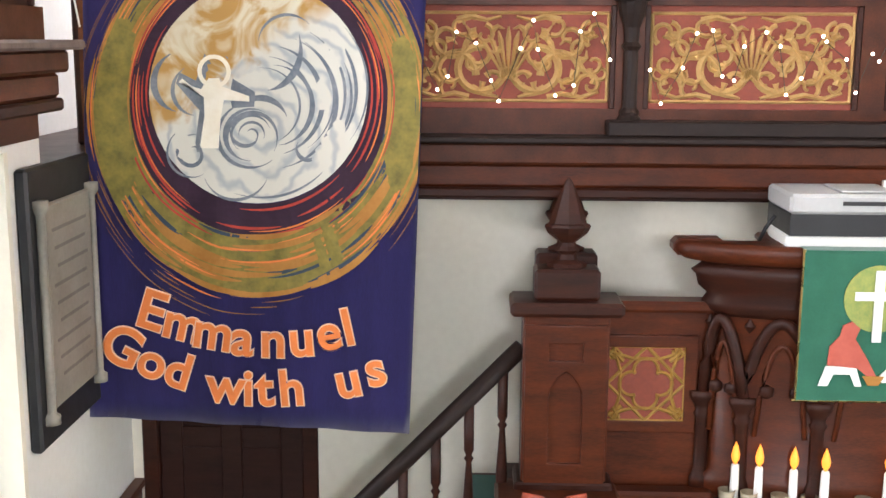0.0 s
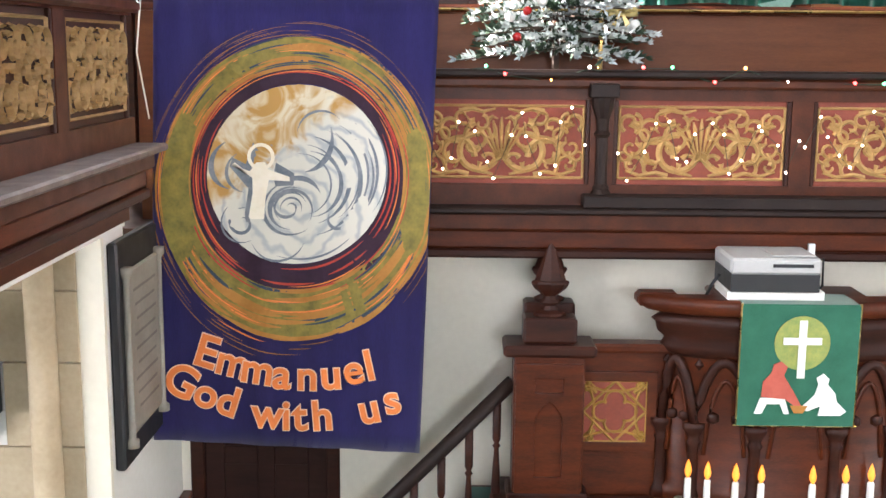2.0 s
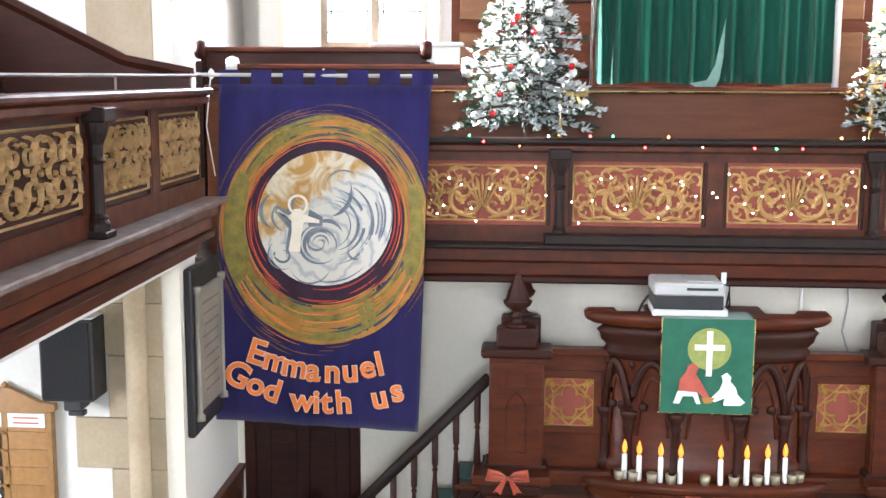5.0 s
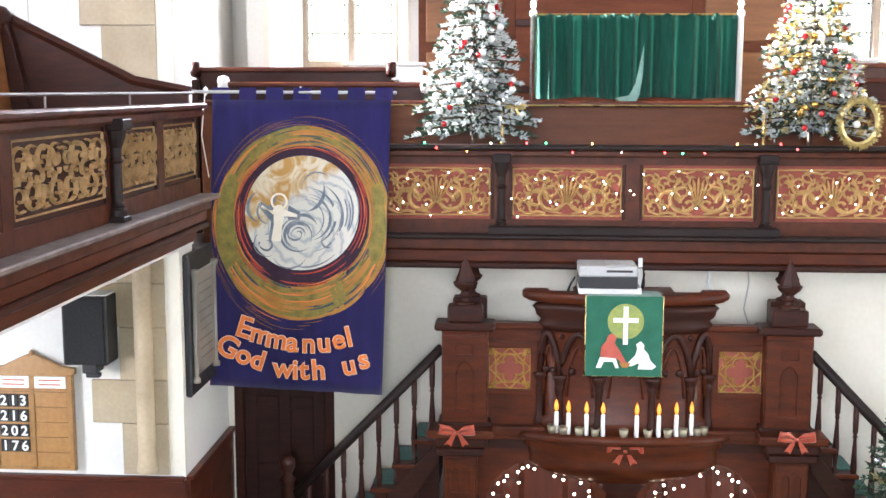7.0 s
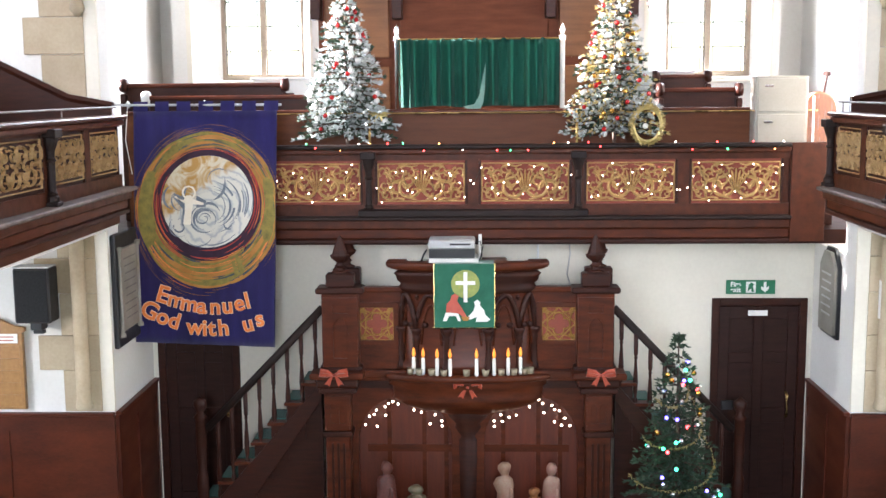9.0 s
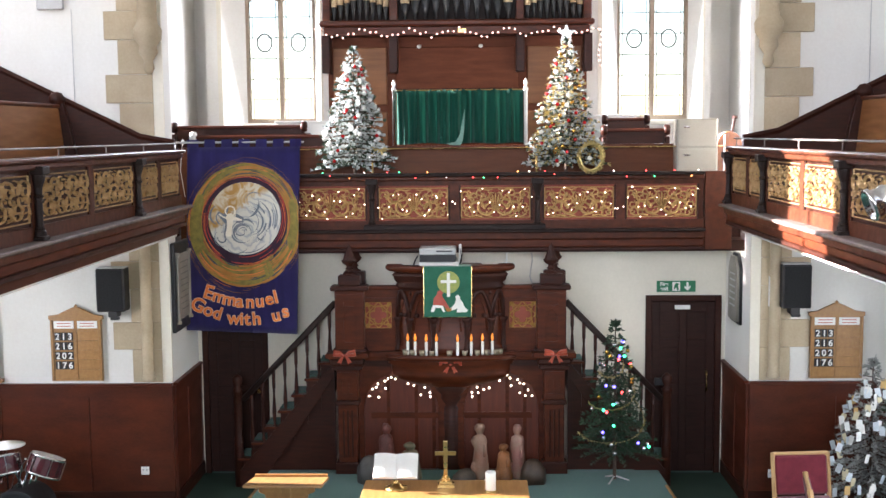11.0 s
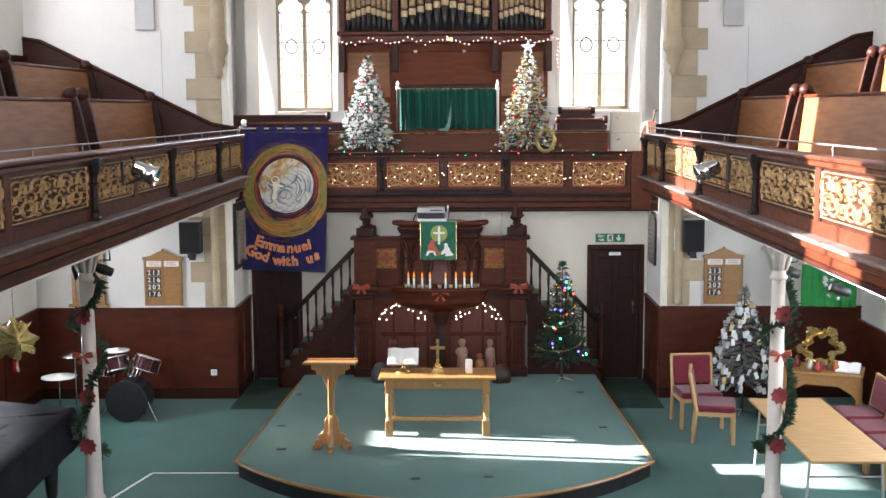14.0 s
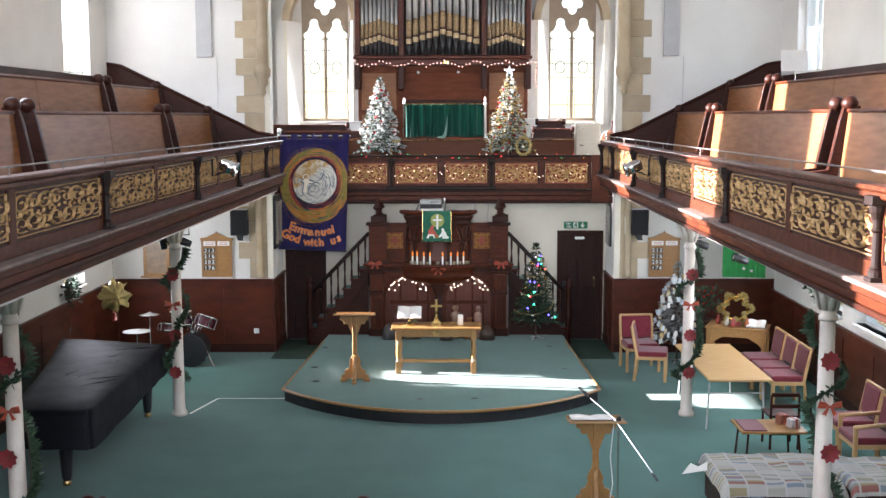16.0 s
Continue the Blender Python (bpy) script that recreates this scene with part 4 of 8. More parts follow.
br = thing("brass_rail", "slender brass rail along the balcony front", "rail", (0, 0.14, 3.5))
part("bar", T([(-3.0, 0, 0.35), (3.05, 0, 0.35)], 0.007, 6), BRASS, br)
for x in (-2.9, -0.99, 0.895, 2.8):
    part("stanchion", L([(0.035, 0.0), (0.03, 0.015), (0.012, 0.03), (0.012, 0.33), (0.018, 0.345), (0.018, 0.36), (0, 0.375)], 10, c=(x, 0, 0)), BRASS, br, smooth=True)

fc = thing("filing_cabinet", "beige steel filing cabinet on the balcony", "cabinet", (2.72, 0.215, 3.50))
BEIGE = mat("beige_steel", (0.30, 0.28, 0.235), (0.25, 0.23, 0.19), 0.45, 4, bump=0.03)
part("body", B(-0.235, 0.235, -0.10, 0.10, 0, 0.66, bev=0.01), BEIGE, fc)
for k in range(2):
    dr = part("drawer", B(-0.215, 0.215, -0.112, -0.1, 0.02 + k * 0.32, 0.32 + k * 0.32, bev=0.005), BEIGE, fc)
    part("handle", B(-0.16, -0.08, -0.125, -0.113, 0.24 + k * 0.32, 0.26 + k * 0.32, bev=0.004), CHROME, dr)
VARNISH = mat("varnished_spruce", (0.24, 0.070, 0.022), (0.13, 0.035, 0.012), 0.25, 6, (6, 6, 1), 0.05, 40, coat=0.4)
db = thing("double_bass", "varnished double bass leaning in the balcony corner", "instrument", (3.02, 0.55, 2.78))
setting("bass_platform", B(2.6, 3.3, 0.42, 0.75, 2.78, 3.1), OAK_DARK, "dark wooden step on the balcony", "step")
body_o = arc(0, 0.28, 0.26, 150, 390, 14) + arc(0.27, 0.62, 0.09, 250, 110, 6) + arc(0, 0.86, 0.19, 10, 170, 10) + arc(-0.27, 0.62, 0.09, 70, -70, 6)
db.location.z = 3.12
db.scale = (0.72, 1.0, 0.86)
part("body", plate(body_o, [], 0.14, Matrix.Rotation(radians(14), 4, "Y"), 0.02), VARNISH, db, smooth=False)
part("neck", T([(0.24, -0.04, 0.98), (0.29, -0.03, 1.20)], [0.03, 0.022], 8), OAK_DARK, db)
part("scroll", L([(0, -0.03), (0.045, -0.02), (0.045, 0.02), (0, 0.03)], 10, c=(0.295, -0.03, 1.23)), OAK_DARK, db)
part("string_set", B(0.10, 0.13, -0.10, -0.096, 0.4, 1.0), PAPER, db)
# ---- the hanging banner ----
NAVY = mat("navy_velvet", (0.044, 0.036, 0.165), (0.030, 0.024, 0.110), 0.85, 2.0, (5, 1, 0.6), 0.12, 60, sheen=0.5, spec=0.15)
banner = thing("banner", "navy cloth banner painted with a moon disc and orange words", "banner", (-2.425, -0.27, 3.07))


def lean(x, z):
    """The banner's lower part swings a little to one side."""
    return x + 0.037 * z


def cloth_y(x, z):
    return 0.012 * math.sin(x * 9.0 + z * 0.8) * (0.35 + 0.3 * (z + 1.2)) + 0.006 * math.sin(x * 23 + 1.0)


def cloth_sheet(x0, x1, z0, z1, nx, nz, sag=0.0):
    bm = bmesh.new()
    g = [[bm.verts.new((lean(x, z), cloth_y(x, z), z - sag * (x - x0) / (x1 - x0) * (1 - (z - z0) / (z1 - z0)))) for z in np.linspace(z0, z1, nz + 1)] for x in np.linspace(x0, x1, nx + 1)]
    for i in range(nx):
        for j in range(nz):
            bm.faces.new((g[i][j], g[i + 1][j], g[i + 1][j + 1], g[i][j + 1]))
    bmesh.ops.solidify(bm, geom=bm.faces[:], thickness=0.005)
    return bm


part("cloth", cloth_sheet(-0.635, 0.635, -1.25, 0.82, 50, 24, 0.05), NAVY, banner, smooth=True)
for k in range(7):
    x = -0.635 + k * (1.27 - 0.115) / 6
    part("tab", cloth_sheet(x, x + 0.125, 0.82, 0.905, 4, 2), NAVY, banner)

ORANGE = mat("orange_felt", (0.78, 0.22, 0.055), (0.65, 0.17, 0.04), 0.85, 12, bump=0.1)
PEACH = mat("pale_peach_edge", (0.80, 0.52, 0.36), (0.70, 0.42, 0.28), 0.85, 12, bump=0.1)
OLIVE = mat("olive_paint", (0.265, 0.205, 0.034), (0.120, 0.105, 0.024), 0.75, 16, bump=0.1)
REDPAINT = mat("red_paint", (0.48, 0.045, 0.022), (0.34, 0.03, 0.02), 0.7, 9, bump=0.1)
BLUEPAINT = mat("slate_blue_paint", (0.030, 0.055, 0.085), (0.018, 0.035, 0.060), 0.7, 9, bump=0.1)
PLUM = mat("dark_plum_paint", (0.035, 0.010, 0.030), (0.022, 0.006, 0.018), 0.8, 9, bump=0.1)
OCHRE = mat("ochre_paint", (0.42, 0.19, 0.035), (0.32, 0.13, 0.02), 0.75, 9, bump=0.1)
DISC_C = (0.025, 0.02)


def ring_strip(bm, r0, r1, a0, a1, n, y, w=1.0):
    """A band on the cloth between two radii that tapers towards both its ends."""
    prev = None
    for i in range(n + 1):
        k = i / n
        a = radians(a0 + (a1 - a0) * k)
        t = w if a1 - a0 >= 359 else math.sin(math.pi * min(max(k, 0.02), 0.98)) ** 0.6
        rm, h = (r0 + r1) / 2, (r1 - r0) / 2 * t
        pr = []
        for r in (rm - h, rm + h):
            g = min(max((r - 0.42) / 0.22, 0.0), 1.3)
            x, z = DISC_C[0] + r * math.cos(a), DISC_C[1] - 0.075 * g + r * math.sin(a) * (1.02 + 0.08 * g)
            x = max(-0.632, min(0.632, x))
            pr.append(bm.verts.new((lean(x, z), cloth_y(x, z) - y, z)))
        if prev:
            bm.faces.new((prev[0], prev[1], pr[1], pr[0]))
        prev = pr


bm = bmesh.new()
ring_strip(bm, 0.405, 0.515, 0, 360, 64, 0.006)
part("dark_ring", bm, PLUM, banner, "dark plum painted ring")
bm = bmesh.new()
ring_strip(bm, 0.488, 0.632, 0, 360, 64, 0.0075)
part("olive_ring", bm, OLIVE, banner, "olive painted ring")
rnd = random.Random(11)
for nm, mt_, n, ra, rb, th, ln, lab in (("ochre_strokes", OCHRE, 70, 0.485, 0.645, 0.009, (18, 50), "ochre brush stroke"), ("blue_strokes", BLUEPAINT, 60, 0.48, 0.64, 0.006, (10, 34), "slate blue brush stroke"),
                                        ("orange_strokes", ORANGE, 50, 0.45, 0.65, 0.0035, (14, 46), "orange brush stroke"), ("red_strokes", REDPAINT, 36, 0.42, 0.51, 0.0045, (16, 60), "red brush stroke"), ("outer_strokes", OCHRE, 60, 0.63, 0.70, 0.0016, (8, 34), "thin ochre brush stroke")):
    for k in range(n):
        r = rnd.uniform(ra, rb)
        a = rnd.uniform(0, 360)
        l = rnd.uniform(*ln)
        bm = bmesh.new()
        ring_strip(bm, r - th * rnd.uniform(0.5, 1), r + th * rnd.uniform(0.5, 1), a, a + l, 10, 0.0088 + 0.0002 * (k % 5))
        part("brush_stroke", bm, mt_, banner, lab)

# the painted disc: pale swirls with an ochre cloud
DISC = bpy.data.materials.new("swirled_disc_paint")
DISC.use_nodes = True
nt = DISC.node_tree
bs_ = nt.nodes["Principled BSDF"]
tc = nt.nodes.new("ShaderNodeTexCoord")
wa = nt.nodes.new("ShaderNodeTexNoise")
wa.inputs["Scale"].default_value, wa.inputs["Detail"].default_value, wa.inputs["Distortion"].default_value = 4.2, 3.0, 2.6
nt.links.new(tc.outputs["Object"], wa.inputs[0])
wv = nt.nodes.new("ShaderNodeTexWave")
wv.wave_type, wv.rings_direction = "RINGS", "Y"
wv.inputs["Scale"].default_value, wv.inputs["Distortion"].default_value, wv.inputs["Detail"].default_value, wv.inputs["Detail Scale"].default_value = 4.0, 9.0, 3.0, 1.3
mpd = nt.nodes.new("ShaderNodeMapping")
mpd.inputs["Location"].default_value = (-0.02, 0, 0.12)
nt.links.new(tc.outputs["Object"], mpd.inputs[0])
nt.links.new(mpd.outputs[0], wv.inputs[0])
cr = nt.nodes.new("ShaderNodeValToRGB")
el = cr.color_ramp.elements
el[0].position, el[0].color = 0.0, (0.40, 0.42, 0.42, 1)
el[1].position, el[1].color = 0.45, (0.62, 0.60, 0.52, 1)
e2 = el.new(0.22)
e2.color = (0.54, 0.53, 0.48, 1)
nt.links.new(wv.outputs["Fac"], cr.inputs[0])
sp = nt.nodes.new("ShaderNodeSeparateXYZ")
nt.links.new(tc.outputs["Object"], sp.inputs[0])
ma = nt.nodes.new("ShaderNodeMath")
ma.operation = "MULTIPLY_ADD"
nt.links.new(sp.outputs["X"], ma.inputs[0])
ma.inputs[1].default_value = -0.75
nt.links.new(sp.outputs["Z"], ma.inputs[2])
mb_ = nt.nodes.new("ShaderNodeMath")
mb_.operation = "MULTIPLY_ADD"
nt.links.new(wa.outputs["Fac"], mb_.inputs[0])
mb_.inputs[1].default_value = 0.35
nt.links.new(ma.outputs[0], mb_.inputs[2])
mr = nt.nodes.new("ShaderNodeMapRange")
mr.inputs[1].default_value, mr.inputs[2].default_value = 0.29, 0.37
nt.links.new(mb_.outputs[0], mr.inputs[0])
oc = nt.nodes.new("ShaderNodeMix")
oc.data_type = "RGBA"
nt.links.new(mr.outputs[0], oc.inputs[0])
nt.links.new(cr.outputs[0], oc.inputs[6])
o2 = nt.nodes.new("ShaderNodeMix")
o2.data_type = "RGBA"
o2.inputs[6].default_value, o2.inputs[7].default_value = (0.62, 0.55, 0.40, 1), (0.44, 0.24, 0.06, 1)
m3 = nt.nodes.new("ShaderNodeMapRange")
m3.inputs[1].default_value, m3.inputs[2].default_value = 0.38, 0.58
nt.links.new(wa.outputs["Fac"], m3.inputs[0])
nt.links.new(m3.outputs[0], o2.inputs[0])
nt.links.new(o2.outputs[2], oc.inputs[7])
nt.links.new(oc.outputs[2], bs_.inputs["Base Color"])
bs_.inputs["Roughness"].default_value = 0.75
bm = bmesh.new()
rings = [[bm.verts.new((lean(DISC_C[0] + r * math.cos(a), DISC_C[1] + r * math.sin(a)), cloth_y(DISC_C[0] + r * math.cos(a), DISC_C[1] + r * math.sin(a)) - 0.0105, DISC_C[1] + r * math.sin(a))) for a in np.linspace(0, 2 * math.pi, 48, endpoint=False)] for r in (0.02, 0.14, 0.28, 0.41)]
bm.faces.new(rings[0])
for ra, rb in zip(rings, rings[1:]):
    for i in range(48):
        bm.faces.new((ra[i], ra[(i + 1) % 48], rb[(i + 1) % 48], rb[i]))
part("moon_disc", bm, DISC, banner, "pale disc painted with grey swirls and an ochre cloud", True)
# grey painted swirls on the disc
SWIRL = mat("grey_blue_swirl", (0.085, 0.11, 0.145), (0.24, 0.26, 0.28), 0.75, 10, bump=0.1)
def swirl(cx, cz, r0, r1, a0, a1, w):
    bm = bmesh.new()
    n = 18
    prev = None
    for i in range(n + 1):
        k = i / n
        r, a = r0 + (r1 - r0) * k, radians(a0 + (a1 - a0) * k)
        h = w * math.sin(math.pi * min(max(k, 0.03), 0.97))
        pr = []
        for rr in (r - h, r + h):
            x, z = cx + rr * math.cos(a), cz + rr * math.sin(a)
            pr.append(bm.verts.new((lean(x, z), cloth_y(x, z) - 0.0125, z)))
        if prev:
            bm.faces.new((prev[0], prev[1], pr[1], pr[0]))
        prev = pr
    part("swirl", bm, SWIRL, banner, "grey-blue painted swirl")


for q in ((0.0, -0.14, 0.10, 0.085, -30, 230, 0.008), (-0.01, -0.12, 0.07, 0.04, 160, 330, 0.008), (0.02, -0.10, 0.12, 0.10, 20, 130, 0.012), (-0.22, -0.20, 0.075, 0.02, 60, 480, 0.008), (-0.22, -0.20, 0.10, 0.09, 120, 300, 0.005),
          (0.06, -0.02, 0.19, 0.22, -70, 80, 0.010), (0.06, -0.02, 0.24, 0.27, -75, 60, 0.009), (0.08, -0.03, 0.14, 0.16, -80, 90, 0.008), (0.10, 0.02, 0.28, 0.27, -60, 30, 0.006), (-0.25, 0.05, 0.13, 0.10, 110, 250, 0.013), (-0.2, 0.03, 0.10, 0.09, 120, 260, 0.008),
          (0.0, 0.14, 0.12, 0.2, -60, 30, 0.014), (0.12, 0.20, 0.12, 0.1, 40, 170, 0.006), (-0.05, -0.25, 0.13, 0.12, 200, 340, 0.006), (0.22, -0.18, 0.05, 0.04, 150, 330, 0.008), (0.05, -0.05, 0.32, 0.31, -110, -40, 0.005)):
    swirl(*q)
for k in range(7):
    swirl(0.04 + 0.012 * k, -0.03 + 0.010 * k, 0.135 + 0.030 * k, 0.150 + 0.030 * k, -70 + 6 * k, 95 - 8 * k, 0.0045 + 0.0012 * (k % 3))
for k in range(5):
    swirl(0.0, -0.13, 0.025 + 0.024 * k, 0.02 + 0.026 * k, -60 + 40 * k, 150 + 40 * k, 0.004 + 0.001 * k)
IVORY = mat("ivory_felt", (0.86, 0.80, 0.68), (0.78, 0.70, 0.55), 0.85, 14, bump=0.1)
FIG = Matrix.Translation((-0.135, -0.022, 0.02))
part("applique_ground", plate([(-0.035, 0.15), (0.05, 0.145), (0.065, 0.06), (0.15, 0.01), (0.145, -0.045), (0.06, -0.05), (0.045, -0.12), (0.03, -0.215), (-0.075, -0.215), (-0.08, -0.18), (-0.06, -0.06), (-0.145, 0.04), (-0.13, 0.08), (-0.07, 0.05)], [], 0.003, Matrix.Translation((-0.135, -0.0165, 0.02))), SWIRL, banner, "grey-blue painted ground behind the felt shape")
part("applique_halo", plate(arc(0, 0.085, 0.062, 0, 348, 20), [arc(0, 0.085, 0.047, 0, 348, 20)], 0.006, FIG), IVORY, banner, "pale applique ring")
part("applique_shape", plate([(-0.02, 0.06), (0.02, 0.06), (0.03, 0.03), (0.13, -0.005), (0.13, -0.025), (0.035, -0.02), (0.02, -0.09), (0.01, -0.20), (-0.055, -0.20), (-0.06, -0.19), (-0.04, -0.08), (-0.04, -0.01), (-0.12, 0.055), (-0.13, 0.045), (-0.05, 0.02)], [], 0.008, FIG, 0.002), IVORY, banner, "plain ivory felt shape")

PXM = 437.0
for ch, px, pz, rot_ in (("E", 155, 822, -18), ("m", 210, 842, -14), ("m", 262, 856, -9), ("a", 313, 866, -5), ("n", 365, 870, -1), ("u", 415, 866, 4), ("e", 462, 856, 9), ("l", 496, 846, 12),
                         ("G", 98, 884, -27), ("o", 152, 908, -22), ("d", 197, 925, -18), ("w", 283, 950, -5), ("i", 322, 955, -1), ("t", 350, 956, 2), ("h", 397, 954, 4), ("u", 495, 938, 12), ("s", 542, 916, 14)):
    x, z = (px - 353) * 1.02 / PXM + 0.03, (437 - pz) / PXM
    y = cloth_y(x, z)
    mm = Matrix.Translation((x, y - 0.010, z)) @ Matrix.Rotation(radians(-rot_), 4, "Y")
    size = 0.218 if ch in "EG" else 0.203
    lt = part("letter_edge", letters(ch, size, 0.003, mm, 0.0085), PEACH, banner, "pale stitched edge of a letter")
    part("letter", letters(ch, size, 0.003, Matrix.Translation((0, -0.0035, 0)) @ mm, 0.0035), ORANGE, lt, "orange felt letter")

pole = thing("banner_pole", "long slim grey banner pole lashed to the gallery corner", "pole", (-2.425, -0.242, 3.935))
part("pole", T([(-1.1, -0.55, 0.06), (-0.70, -0.02, 0.01), (0.70, 0.0, 0.005)], 0.011, 8), GREYMETAL, pole)
part("cord", T([(-0.66, 0.0, 0.02), (-0.70, 0.02, -0.3), (-0.66, 0.04, -0.6)], 0.004, 5), PAPER, pole)
for x in (-0.66, 0.02):
    part("hook", L([(0, 0.05), (0.018, 0.03), (0.02, 0.0), (0, -0.02)], 8, c=(x, 0.01, 0.0)), WHITEP, pole, smooth=True)

# ---- the pulpit ----
pul = thing("pulpit", "large carved mahogany pulpit with arcaded drum and red gilt panels", "pulpit", (-0.10, 0.05, -0.03))
pul.scale = (1.0, 0.55, 1.0)
part("back_frame", B(-1.3, 1.3, -0.52, -0.44, 1.36, 2.30), MAHOG, pul)
part("cap_rail", B(-1.0, 1.0, -0.58, -0.40, 2.30, 2.345, bev=0.012), MAHOG, pul)
part("platform", B(-1.35, 1.35, -0.44, 0.2, 1.40, 1.52), OAK_DARK, pul)
QUAT = mat("gilt_tracery", (0.46, 0.28, 0.07), (0.30, 0.17, 0.04), 0.45, 14, bump=0.2, fine=90, metal=0.3)
finial_prof = [(0.075, 0), (0.075, 0.015), (0.04, 0.03), (0.032, 0.05), (0.05, 0.065), (0.035, 0.08), (0.03, 0.095), (0.075, 0.13), (0.088, 0.155), (0.084, 0.165), (0.072, 0.17), (0.045, 0.25), (0.02, 0.315), (0.012, 0.33), (0, 0.345)]
for s in (-1, 1):
    part("post", B(s * 1.135 - 0.165, s * 1.135 + 0.165, -0.70, -0.40, 1.62, 2.30, bev=0.008), MAHOG, pul)
    fp = plate([(-0.15, -0.31), (0.15, -0.31), (0.15, 0.31), (-0.15, 0.31)], [lancet(-0.07, 0.07, -0.24, 0.02), [(-0.07, 0.17), (0.07, 0.17), (0.07, 0.25), (-0.07, 0.25)]], 0.02, Matrix.Translation((s * 1.135, -0.712, 1.95)), 0.006)
    part("post_face", fp, MAHOG, pul, "carved lancet panel")
    part("post_base", B(s * 1.135 - 0.19, s * 1.135 + 0.19, -0.735, -0.38, 1.58, 1.64, bev=0.01), OAK_DARK, pul)
    part("post_cap", B(s * 1.135 - 0.215, s * 1.135 + 0.215, -0.755, -0.36, 2.30, 2.355, bev=0.014), OAK_DARK, pul)
    for yy in (-0.56, 0.05):
        part("finial_block", B(s * (1.135 + (0.06 if s > 0 else -0.022) * (yy > 0)) - 0.125, s * (1.135 + (0.06 if s > 0 else -0.022) * (yy > 0)) + 0.125, yy - 0.115, yy + 0.115, 2.355 if yy < 0 else 1.52, 2.475, bev=0.012), OAK_DARK, pul)
        part("finial", L(finial_prof, 8 if yy < 0 else 16, c=(s * (1.135 + (0.06 if s > 0 else -0.022) * (yy > 0)), yy, 2.475)), OAK_DARK, pul, "turned spire finial", yy > 0)
    # red panel with gilt quatrefoil tracery
    cx, cz = s * 0.815, 2.01
    part("panel_frame", plate([(-0.19, -0.19), (0.19, -0.19), (0.19, 0.19), (-0.19, 0.19)], [[(-0.155, -0.155), (0.155, -0.155), (0.155, 0.155), (-0.155, 0.155)]], 0.03, Matrix.Translation((cx, -0.53, cz)), 0.006), MAHOG, pul)
    part("red_panel", B(cx - 0.155, cx + 0.155, -0.530, -0.522, cz - 0.155, cz + 0.155), REDPANEL, pul, "red painted panel")

    def bar(pts, w_, d_, cx=cx, cz=cz):
        bm = bmesh.new()
        ribbon(bm, pts, w_, d_)
        part("tracery_bar", bm, QUAT, pul, "gilt tracery bar", at=(cx, -0.532, cz))

    for a in range(4):
        c, sn = math.cos(radians(90 * a)), math.sin(radians(90 * a))

        def rt(p):
            return [(c * x - sn * z, sn * x + c * z) for x, z in p]
        bar(rt([(-0.15, -0.15), (0.15, -0.15)]), 0.006, 0.012)
        bar(rt([(0.15, 0.0), (0.0, 0.15)]), 0.007, 0.014)
        bar(rt([(-0.15, 0.13), (-0.05, 0.10), (0.05, 0.10), (0.15, 0.13)]), 0.007, 0.016)
        bar(rt(arc(0, 0.055, 0.048, -20, 200, 10)), 0.007, 0.018)
        bar(rt([(0.10, 0.14), (0.125, 0.10), (0.145, 0.125), (0.12, 0.145), (0.10, 0.12)]), 0.008, 0.02)
        bar(rt([(0.09, 0.09), (0.13, 0.13)]), 0.009, 0.02)

# drum, flattened towards the front
DC = (0.0, -0.52, 0)
part("drum", L([(0.60, 1.58), (0.60, 1.66), (0.565, 1.68), (0.565, 2.36), (0.60, 2.40)], 40, c=DC, a0=180, a1=360, sy=0.5), MAHOG, pul, smooth=True)
part("drum_cornice", L([(0.57, 2.30), (0.60, 2.32), (0.615, 2.35), (0.595, 2.38), (0.63, 2.41), (0.64, 2.45), (0.66, 2.47), (0.62, 2.50)], 40, c=DC, a0=180, a1=360, sy=0.5), OAK_DARK, pul, "moulded cornice", True)
part("bookrest_rim", L([(0.60, 2.50), (0.69, 2.515), (0.725, 2.54), (0.725, 2.565), (0.70, 2.58), (0.56, 2.58)], 40, c=DC, a0=180, a1=360, sy=0.48), MAHOG, pul, "broad curved rim", True)
for s in (-1, 1):
    part("rim_scroll", B(s * 0.63 - 0.10, s * 0.63 + 0.10, -0.53, -0.35, 2.52, 2.585, bev=0.02), MAHOG, pul)
part("inner_back", B(-0.5, 0.5, -0.30, -0.26, 2.30, 2.44), BLACK, pul)


def on_drum(a, r=0.52):
    t = radians(a)
    return Vector((DC[0] + r * math.cos(t), DC[1] + 0.5 * r * math.sin(t), 0)), math.degrees(math.atan2(0.72 * math.cos(t), -math.sin(t) * 1.0))


